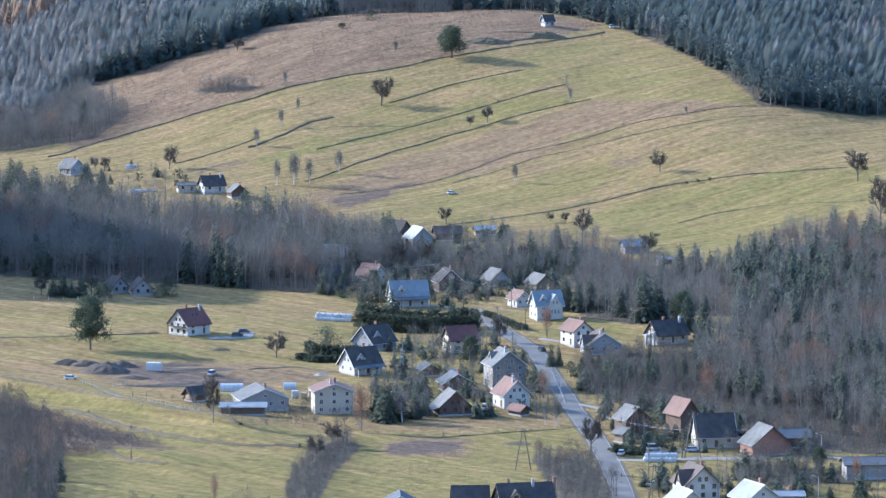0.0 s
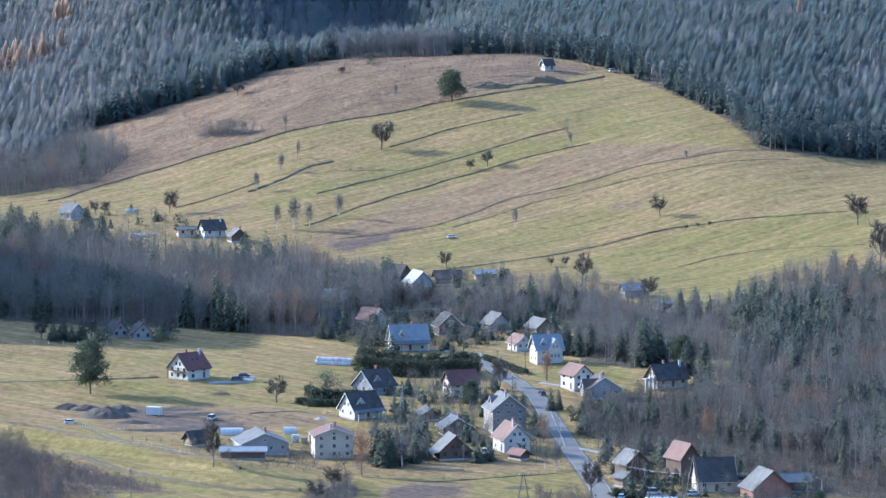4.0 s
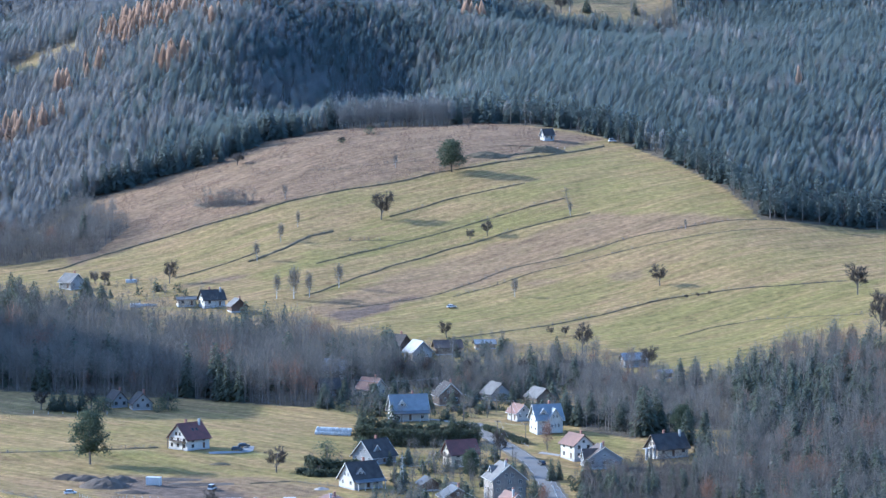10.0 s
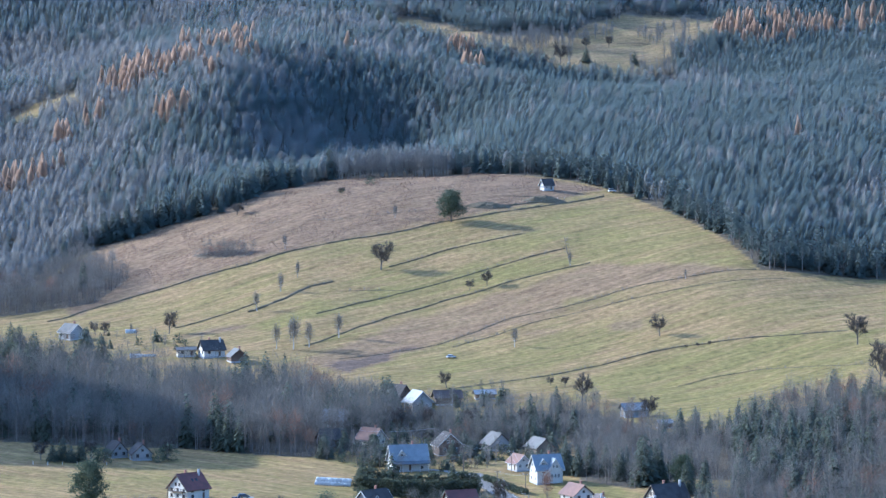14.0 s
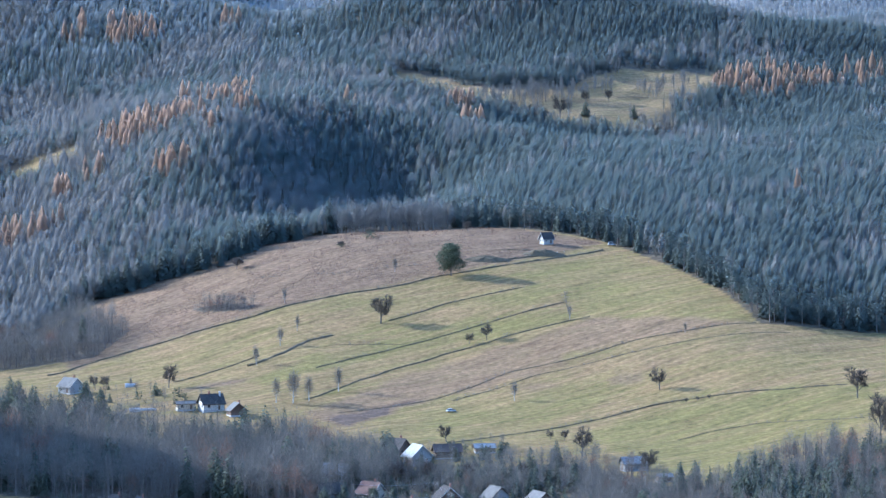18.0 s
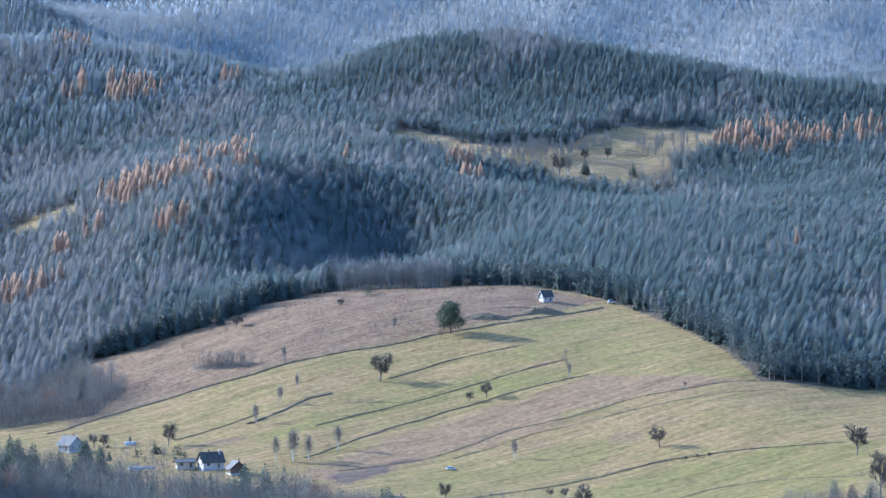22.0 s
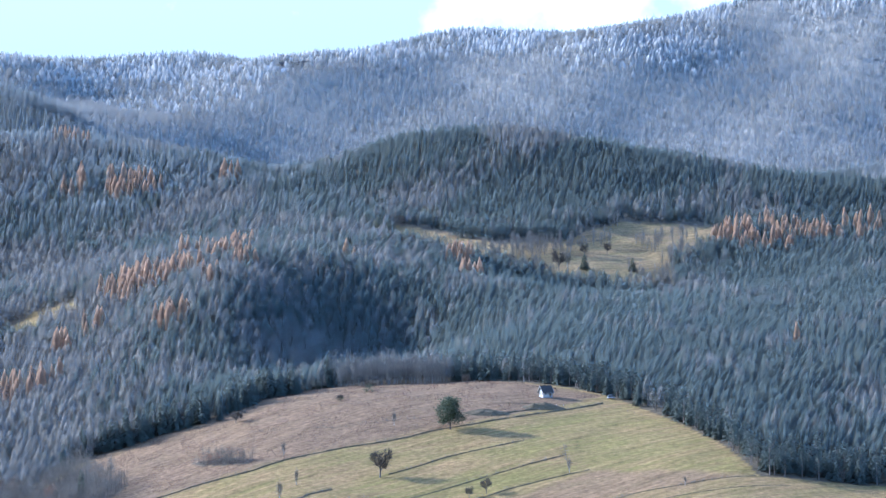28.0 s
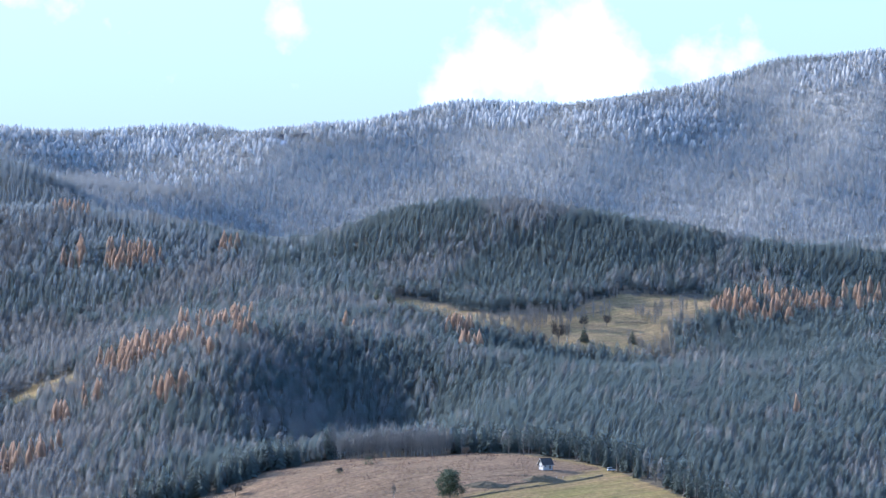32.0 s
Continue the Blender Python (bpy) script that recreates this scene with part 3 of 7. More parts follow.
CLEARED = [(-89, 1253, 11), (-24, 1226, 11), (-27, 1174, 11), (-34, 1099, 12), (-57, 1106, 14), (-61, 1087, 13), (-78, 1116, 7), (6, 1220, 11), (20, 1151, 11), (21, 1109, 10), (4, 1143, 10), (3, 1096, 11), (-5, 1171, 8), (23, 1092, 7), (46, 1233, 10), (54, 1218, 12), (78, 1236, 12), (37, 1288, 10), (28, 1318, 9), (37, 1360, 10), (-13, 1318, 13), (-28, 1387, 10), (2, 1364, 10), (21, 1380, 9), (-42, 1441, 11), (-44, 1390, 9), (-19, 1515, 10), (-10, 1493, 10), (2, 1509, 11), (18, 1523, 9), (-124, 1358, 9), (-114, 1351, 9), (-176, 1697, 9), (-118, 1642, 9), (-106, 1640, 11), (-93, 1625, 9), (56, 1058, 9), (53, 1045, 6), (72, 1064, 9), (79, 1036, 11), (93, 1025, 12), (102, 1038, 11), (119, 985, 14), (68, 953, 11), (63, 920, 9), (82, 930, 10), (90, 935, 9), (7, 925, 10), (21, 923, 13), (-11, 917, 11), (78, 1468, 11), (89, 1432, 7), (57, 1948, 8)]


def patchy(x, y, size, seed):
    """A smooth random field in plan, from about -1 to 1."""
    r = np.random.RandomState(seed)
    total = np.zeros(len(x))
    for k in range(6):
        t, s = r.uniform(0, 6.3), size * r.uniform(0.6, 1.6)
        total += np.sin((x * math.cos(t) + y * math.sin(t)) * 6.283 / s + r.uniform(0, 6.3))
    return total / 3


def wood_edge(x, y):
    """The distance at which the woods behind the fields begin, on the bearing of each place."""
    return np.interp(x / np.maximum(y, 1), WOOD_EDGE_X, WOOD_EDGE_Y)


def build_ground():
    ys = np.concatenate([np.arange(-600, 0, 100), np.arange(0, 840, 20), np.arange(840, 2060, 3.0), np.arange(2060, 4960, 12.0)])
    s = np.linspace(-1, 1, 401)
    s = np.concatenate([[-9, -4], np.arange(-2.5, -1.01, 0.08), s, [1.4, 2, 4, 9]])
    half = 90 + 0.135 * np.maximum(ys, 0)
    x = (half[:, None] * s[None, :]).ravel()
    y = np.repeat(ys, len(s))
    z = height(x, y)
    far = np.abs(np.tile(s, len(ys))) > 1.2
    cover = np.zeros((len(x), 4), np.float32)
    cover[:, 0] = 0.62
    for outline, dry, soil in COVERS:
        ox, oy = np.array(outline).T
        near = np.nonzero((x > ox.min() - 9) & (x < ox.max() + 9) & (y > oy.min() - 9) & (y < oy.max() + 9))[0]
        if not len(near):
            continue
        px = x[near] + 1.6 * patchy(x[near], y[near], 17, 71)
        py = y[near] + 3.5 * patchy(x[near], y[near], 23, 72)
        share = sum(inside(px + dx, py + dy, outline).astype(np.float32) for dx, dy in ((0, 0), (1.3, 2.5), (-1.3, 2.5), (1.3, -2.5), (-1.3, -2.5), (0, 5), (0, -5))) / 7
        for channel, value in ((0, dry), (1, soil)):
            cover[near, channel] += (value - cover[near, channel]) * share
    wood = (y > wood_edge(x, y)) & (y > 1500)
    for outline in OPEN_GROUND:
        wood &= ~inside(x, y, outline)
    for outline in WOODS:
        wood |= inside(x, y, outline)
    cover[wood, 2] = 0.9
    # alpha: frost and painted haze past 4000 m, a trace round the glade
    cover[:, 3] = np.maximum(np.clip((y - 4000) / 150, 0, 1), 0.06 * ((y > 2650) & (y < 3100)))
    nx, ny = len(s), len(ys)
    a = (np.arange(ny - 1)[:, None] * nx + np.arange(nx - 1)[None, :]).ravel()
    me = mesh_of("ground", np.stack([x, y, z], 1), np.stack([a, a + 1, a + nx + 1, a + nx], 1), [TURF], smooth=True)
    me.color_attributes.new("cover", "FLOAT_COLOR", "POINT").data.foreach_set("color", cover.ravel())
    tagged(new("ground", me), "rolling winter fields of dull green and straw-coloured grass", "ground", kind="structure")


build_ground()


def draped(name, line, width, mat, lift=0.06, crown=0.0, step=3.0, ragged=0.0):
    """A strip that follows the ground along a line in plan; crown: how far its middle stands proud."""
    pts = [Vector(line[0])]
    for a, b in zip(line, line[1:]):
        a, b = Vector(a), Vector(b)
        k = max(1, round((b - a).length / step))
        pts += [a.lerp(b, i / k) for i in range(1, k + 1)]
    for _ in range(3):
        pts = [pts[0]] + [(p + 2 * q + r) / 4 for p, q, r in zip(pts, pts[1:], pts[2:])] + [pts[-1]]
    spots, rows = (-0.5, -0.25, 0, 0.25, 0.5), []
    for i, p in enumerate(pts):
        d = (pts[min(i + 1, len(pts) - 1)] - pts[max(i - 1, 0)]).normalized()
        side = Vector((d.y, -d.x))
        wide = width * (1 + ragged * noise.noise((p.x * 0.2, p.y * 0.2, 3)))
        for c in spots:
            q = p + side * wide * c
            rise = crown * (1 - (2 * c) ** 2) * (1 + ragged * noise.noise((p.x * 0.35, p.y * 0.35, 9)))
            rows.append((q.x, q.y, ground_z(q.x, q.y) + lift + rise))
    k = len(spots)
    faces = [(i * k + j, i * k + j + 1, i * k + k + j + 1, i * k + k + j) for i in range(len(pts) - 1) for j in range(k - 1)]
    return new(name, mesh_of(name, rows, faces, [mat], smooth=True))


# ---- trees: each kind gives corners, triangles and a slot (0 crown, 1 bark) ----
def tube(a, b, r0, r1, sides):
    """A tapered stem between two points."""
    a, b = np.array(a, float), np.array(b, float)
    d = (b - a) / max(np.linalg.norm(b - a), 1e-6)
    u = np.cross(d, (0.31, 0.9, 0.2))
    u /= np.linalg.norm(u)
    w = np.cross(d, u)
    ang = np.arange(sides) * 2 * math.pi / sides
    ring = np.cos(ang)[:, None] * u + np.sin(ang)[:, None] * w
    v = np.concatenate([a + ring * r0, b + ring * r1])
    f = []
    for i in range(sides):
        j = (i + 1) % sides
        f += [(i, j, sides + j), (i, sides + j, sides + i)]
    return v, np.array(f)


def merged(pieces):
    """Joins pieces of (corners, triangles, slot) into one."""
    vs, fs, ss, k = [], [], [], 0
    for v, f, s in pieces:
        vs.append(v)
        fs.append(np.asarray(f) + k)
        ss.append(np.full(len(f), s))
        k += len(v)
    return np.concatenate(vs), np.concatenate(fs), np.concatenate(ss)


def slivers(rnd, starts, ways, length, width):
    """Thin twigs, one triangle each."""
    n = len(starts)
    r = np.random.RandomState(rnd.randrange(10 ** 6))
    d = ways + r.normal(0, 0.45, (n, 3)) + (0, 0, 0.25)
    d /= np.linalg.norm(d, axis=1)[:, None]
    s = np.cross(d, r.normal(0, 1, (n, 3)))
    s /= np.linalg.norm(s, axis=1)[:, None] + 1e-6
    long = length * r.uniform(0.5, 1.3, (n, 1))
    v = np.stack([starts - s * width / 2, starts + s * width / 2, starts + d * long], 1).reshape(-1, 3)
    return v, np.arange(3 * n).reshape(-1, 3)


def bare_tree(rnd, tall, wide, limbs, twigs, clear=0.25, thin=0.06, slender=1.0):
    """A trunk with limbs and a rounded haze of bare twigs that point outwards."""
    lean = (rnd.uniform(-0.04, 0.04) * tall, rnd.uniform(-0.04, 0.04) * tall)
    thick = tall * 0.016 * slender + 0.05
    pieces = [(*tube((0, 0, -0.3), (lean[0], lean[1], tall * 0.8), thick, thick * 0.25, 5 if twigs > 20 else 3), 1)]
    middle, up = tall * (clear + 1) / 2, tall * (1 - clear) / 2
    for k in range(limbs):
        q = clear + (0.8 - clear) * (k + rnd.random()) / limbs
        t = k * 2.4 + rnd.uniform(-0.5, 0.5)
        rise = rnd.uniform(0.15, 0.75)
        reach = wide * rnd.uniform(0.6, 0.95) * math.sqrt(max(0.1, 1 - (2 * q - clear - 0.9) ** 2))
        base = (lean[0] * q, lean[1] * q, tall * q * 0.8)
        tip = (base[0] + reach * math.cos(t), base[1] + reach * math.sin(t), min(base[2] + rise * reach * 1.2, tall * 0.97))
        pieces.append((*tube(base, tip, thick * 0.4, thick * 0.08, 3), 1))
    r = np.random.RandomState(rnd.randrange(10 ** 6))
    n = limbs * twigs
    d = r.normal(0, 1, (n, 3))
    d /= np.linalg.norm(d, axis=1)[:, None]
    turn = np.arctan2(d[:, 1], d[:, 0])
    lumps = 0.92 + 0.26 * np.sin(3 * turn + rnd.uniform(0, 6)) * np.cos(3.1 * d[:, 2] + rnd.uniform(0, 6)) + 0.2 * np.sin(5 * turn + 4 * d[:, 2] + rnd.uniform(0, 6))
    far = (r.uniform(0.05, 1, n) ** 0.6 * lumps)[:, None]
    starts = d * far * np.array([wide * 0.85, wide * 0.85, up * 0.9]) + np.array([lean[0] * 0.6, lean[1] * 0.6, middle])
    ways = d * np.array([wide, wide, up]) / max(wide, up) + np.array([0, 0, 0.35])
    pieces.append((*slivers(rnd, starts, ways, tall * 0.13, thin), 0))
    return merged(pieces)


def branching_tree(rnd, tall, wide, limbs=11):
    """A bare tree that forks three times, from a short trunk to fine twigs."""
    pieces, tips = [], []

    def grow(p, d, long, thick, level):
        end = p + d * long
        if level < 3:
            pieces.append((*tube(p, end, thick, thick * 0.55, 5 if level == 0 else 3), 1 if level < 2 else 0))
            for k in range(limbs if level == 0 else 7):
                at = p + d * long * (rnd.uniform(0.35, 1.0) if level else 0.32 + 0.68 * (k + rnd.random()) / limbs)
                t = k * 2.4 + rnd.uniform(-0.6, 0.6)
                u = np.cross(d, (0.3, 0.9, 0.15))
                u /= np.linalg.norm(u)
                w = np.cross(d, u)
                spread = rnd.uniform(0.5, 1.1) if level else rnd.uniform(0.7, 1.3)
                way = d + (u * math.cos(t) + w * math.sin(t)) * spread + np.array([0, 0, 0.12])
                grow(at, way / np.linalg.norm(way), long * rnd.uniform(0.5, 0.75) * (0.85 if level == 0 else 0.8), thick * 0.5, level + 1)
        else:
            tips.append((p, d))

    grow(np.array([0.0, 0.0, -0.3]), np.array([rnd.uniform(-0.06, 0.06), rnd.uniform(-0.06, 0.06), 1.0]), tall * 0.6, tall * 0.026, 0)
    starts = np.repeat(np.array([q[0] for q in tips]), 4, 0)
    ways = np.repeat(np.array([q[1] for q in tips]), 4, 0)
    pieces.append((*slivers(rnd, starts, ways, tall * 0.15, 0.075), 0))
    v, f, slot = merged(pieces)
    v[:, 2] *= tall / v[:, 2].max()
    v[:, :2] *= wide / np.percentile(np.hypot(v[:, 0], v[:, 1]), 97)
    return v, f, slot


def leafy_tree(rnd, tall, wide, puffs, leaves, size, clear=0.3, limbs=6):
    """A trunk with limbs and tufts of small leaves or needles, with gaps between the tufts."""
    pieces = [(*tube((0, 0, -0.3), (0.2, 0.1, tall * 0.85), tall * 0.018 + 0.06, 0.06, 6), 1)]
    r = np.random.RandomState(rnd.randrange(10 ** 6))
    for k in range(puffs):
        q = (k + 0.5) / puffs
        z = tall * (clear + (0.97 - clear) * q)
        reach = wide * math.sqrt(max(0.05, 1 - (1.75 * q - 0.7) ** 2 * 0.75)) * rnd.uniform(0.2, 1.05)
        t = k * 2.4 + rnd.uniform(-0.6, 0.6)
        c = np.array([reach * math.cos(t), reach * math.sin(t), z])
        if k % max(1, puffs // (limbs * 2)) == 0:
            pieces.append((*tube((0.1, 0, z - reach * 0.4), c, 0.12, 0.04, 3), 1))
        p = c + r.normal(0, 1, (leaves, 3)) * np.array([0.26, 0.26, 0.17]) * wide * 0.8
        u, w = r.normal(0, 1, (leaves, 3)), r.normal(0, 1, (leaves, 3))
        u *= size / np.linalg.norm(u, axis=1)[:, None]
        w *= size / np.linalg.norm(w, axis=1)[:, None]
        v = np.stack([p - u * 0.5, p + u * 0.5, p + w], 1).reshape(-1, 3)
        pieces.append((v, np.arange(3 * leaves).reshape(-1, 3), 0))
    return merged(pieces)


def fuzzy_conifer(rnd, tall, wide, boughs, size, bare=0.05, power=0.8):
    """A straight stem in a ragged cone of small drooping needle tufts."""
    pieces = [(*tube((0, 0, -0.3), (0, 0, tall * 0.97), tall * 0.008 + 0.04, 0.03, 3), 1)]
    r = np.random.RandomState(rnd.randrange(10 ** 6))
    q = 1 - np.sqrt(np.linspace(0.004, 1, boughs))
    z = tall * (bare + (1 - bare) * q)
    reach = (wide * (1 - q) ** power + 0.12) * r.uniform(0.45, 1.15, boughs)
    t = np.arange(boughs) * 2.4 + r.uniform(-0.5, 0.5, boughs)
    out = np.stack([np.cos(t), np.sin(t), np.zeros(boughs)], 1)
    side = np.stack([-np.sin(t), np.cos(t), np.zeros(boughs)], 1)
    c = out * reach[:, None] + np.stack([np.zeros(boughs), np.zeros(boughs), z], 1)
    s = size * (0.55 + 0.75 * (1 - q))[:, None] * r.uniform(0.7, 1.3, (boughs, 1))
    tip = c + out * s * 0.7 - np.array([0, 0, 0.35]) * s
    v = np.stack([c - out * s * 0.5 + side * s * 0.5 + np.array([0, 0, 0.45]) * s, c - out * s * 0.5 - side * s * 0.5 + np.array([0, 0, 0.3]) * s, tip], 1)
    v += r.normal(0, 0.16, v.shape) * s[:, None]
    v[:, :, 2] = np.clip(v[:, :, 2], 0.05, tall)
    pieces.append((v.reshape(-1, 3), np.arange(3 * boughs).reshape(-1, 3), 0))
    return merged(pieces)


def full_crown(rnd, tall, wide, rings, sides, bare=0.08, power=0.75, lump=0.22, tufts=12, size=1.3):
    """A stem in a closed, lumpy crown, pointed or domed by its power, with loose sprays that break its outline."""
    pieces = [(*tube((0, 0, -0.3), (0, 0, tall * max(0.25, bare + 0.1)), tall * 0.012 + 0.05, 0.05, 3), 1)]
    v, f = [(rnd.uniform(-0.15, 0.15) * wide, rnd.uniform(-0.15, 0.15) * wide, tall)], []
    deep = tall * (1 - bare)
    for k in range(1, rings + 1):
        q = k / rings
        for i in range(sides):
            t = (i + 0.5 * (k % 2) + rnd.uniform(-0.2, 0.2)) * 2 * math.pi / sides
            r = wide * q ** power * rnd.uniform(1 - lump, 1 + lump) * (0.8 if k == rings else 1)
            v.append((r * math.cos(t), r * math.sin(t), tall - deep * q + rnd.uniform(-0.35, 0.35) * deep / rings))
    for i in range(sides):
        f.append((0, 1 + i, 1 + (i + 1) % sides))
    for k in range(rings - 1):
        a, b = 1 + k * sides, 1 + (k + 1) * sides
        for i in range(sides):
            j = (i + 1) % sides
            f += [(a + i, b + i, b + j), (a + i, b + j, a + j)]
    pieces.append((np.array(v), np.array(f), 0))
    r = np.random.RandomState(rnd.randrange(10 ** 6))
    q, t = r.uniform(0.05, 0.95, tufts) ** 0.7, r.uniform(0, 6.3, tufts)
    out = np.stack([np.cos(t), np.sin(t), np.zeros(tufts)], 1)
    side = np.stack([-np.sin(t), np.cos(t), np.zeros(tufts)], 1)
    c = out * (wide * q ** power * 0.9)[:, None] + np.stack([np.zeros(tufts), np.zeros(tufts), tall - deep * q], 1)
    w = size * r.uniform(0.6, 1.2, (tufts, 1))
    tip = c + out * w * 0.9 + np.array([0, 0, 1]) * w * r.uniform(-0.5, 0.5, (tufts, 1))
    pieces.append((np.stack([c - side * w * 0.5, c + side * w * 0.5, tip], 1).reshape(-1, 3), np.arange(3 * tufts).reshape(-1, 3), 0))
    return merged(pieces)


def scatter(box, gap, seed):
    """Places on a shaken grid: a box (x0, y0, x1, y1) in plan."""
    r = np.random.RandomState(seed)
    x0, y0, x1, y1 = box
    gx, gy = np.meshgrid(np.arange(x0, x1, gap), np.arange(y0, y1, gap))
    x, y = gx.ravel() + r.uniform(-0.45, 0.45, gx.size) * gap, gy.ravel() + r.uniform(-0.45, 0.45, gx.size) * gap
    keep = np.abs(x) < 40 + 0.134 * y
    return x[keep], y[keep]


def plant(name, label, kinds, x, y, mats, seed, low=0.55, high=1.25, category="forest", sink=0.2, smooth=False):
    """One mesh of many trees of a few shapes, each turned and sized by chance."""
    if not len(x):
        return
    r = np.random.RandomState(seed)
    z = height(x, y) - sink
    which = r.randint(0, len(kinds), len(x))
    vs, fs, ss, base = [], [], [], 0
    for k, (v, f, s) in enumerate(kinds):
        m = np.nonzero(which == k)[0]
        if not len(m):
            continue
        turn, size = r.uniform(0, 6.3, len(m)), r.uniform(low, high, len(m))
        fat = size * r.uniform(0.85, 1.15, len(m))
        c, t = (np.cos(turn) * fat)[:, None], (np.sin(turn) * fat)[:, None]
        px = v[None, :, 0] * c - v[None, :, 1] * t + x[m][:, None]
        py = v[None, :, 0] * t + v[None, :, 1] * c + y[m][:, None]
        pz = v[None, :, 2] * size[:, None] + z[m][:, None]
        vs.append(np.stack([px, py, pz], 2).reshape(-1, 3))
        fs.append((f[None] + (np.arange(len(m)) * len(v))[:, None, None] + base).reshape(-1, 3))
        ss.append(np.tile(s, len(m)))
        base += len(m) * len(v)
    me = mesh_of(name, np.concatenate(vs), np.concatenate(fs), mats, np.concatenate(ss), smooth=smooth)
    return tagged(new(name, me), label, category, kind="stuff")


def thing_tree(name, kind, mats, label, category="tree"):
    """A single tree as a thing with its trunk and crown."""
    v, f, s = kind
    top = tagged(new(name), label, category)
    for part_name, slot in (("crown", 0), ("trunk", 1)):
        sel = f[s == slot]
        used, inv = np.unique(sel, return_inverse=True)
        ob = new(part_name, mesh_of(part_name, v[used], inv.reshape(-1, 3), [mats[slot]]))
        ob.parent = top
    return top


RND = random.Random(7)
SPRUCE_SHAPES = [full_crown(RND, 12 + 1.0 * i, 3.5 + 0.12 * i, 3, 6, power=0.72, lump=0.25, tufts=10) for i in range(5)]
PINE_SHAPES = [full_crown(RND, 12 + 1.1 * i, 3.9, 3, 6, bare=0.25, power=0.5, lump=0.3, tufts=10, size=1.5) for i in range(3)]
FAR_CONIFERS = SPRUCE_SHAPES + PINE_SHAPES
HILL_CONIFERS = SPRUCE_SHAPES + PINE_SHAPES[:1]
FAR_BARE = [full_crown(RND, 12 + 1.5 * i, 3.3, 3, 6, bare=0.2, power=0.5, lump=0.35, tufts=22, size=1.6) for i in range(4)]
FAR_LARCH = [full_crown(RND, 15 + i, 2.9, 4, 6, bare=0.12, power=0.65, lump=0.3, tufts=18, size=1.2) for i in range(3)]
STAND_BIRCHES = [bare_tree(RND, 15 + 1.5 * i, 2.6, 9, 26, clear=0.12, thin=0.2, slender=0.5) for i in range(4)]
RIDGE_BARE = [full_crown(RND, 9.5 + i, 3.4, 2, 5, bare=0.1, power=0.5, lump=0.25, tufts=3, size=1.4) for i in range(4)]
RIDGE_CONIFERS = [full_crown(RND, 12 + i, 2.5, 3, 5, power=0.8, lump=0.25, tufts=5) for i in range(3)]
MID_BARE = [bare_tree(RND, 12 + i, 2.9 + 0.2 * i, 6, 36, thin=0.085, slender=0.6) for i in range(5)]
MID_CONIFERS = [fuzzy_conifer(RND, 13 + i, 2.9, 230, 1.15, bare=0.02, power=0.7) for i in range(4)]
EDGE_PINES = [leafy_tree(RND, 13 + 1.3 * i, 3.2, 14, 16, 0.9, clear=0.25, limbs=2) for i in range(4)]
GARDEN_CONIFERS = [fuzzy_conifer(RND, 6 + i, 2.0, 150, 0.85, bare=0.01, power=0.7) for i in range(3)]
EVERGREENS = [leafy_tree(RND, 2.6 + 0.5 * i, 1.5, 12, 9, 0.6, clear=0.05, limbs=1) for i in range(3)]
SHRUBS = [bare_tree(RND, 3.2 + 0.3 * i, 1.7, 5, 13, clear=0.02, thin=0.10, slender=0.4) for i in range(3)]


def open_ground(x, y, outline):
    """Which places lie on open ground, with a wavering edge."""
    return inside(x + 9 * patchy(x, y, 55, 101) + 5 * patchy(x, y, 21, 103), y + 14 * patchy(x, y, 70, 102), outline)


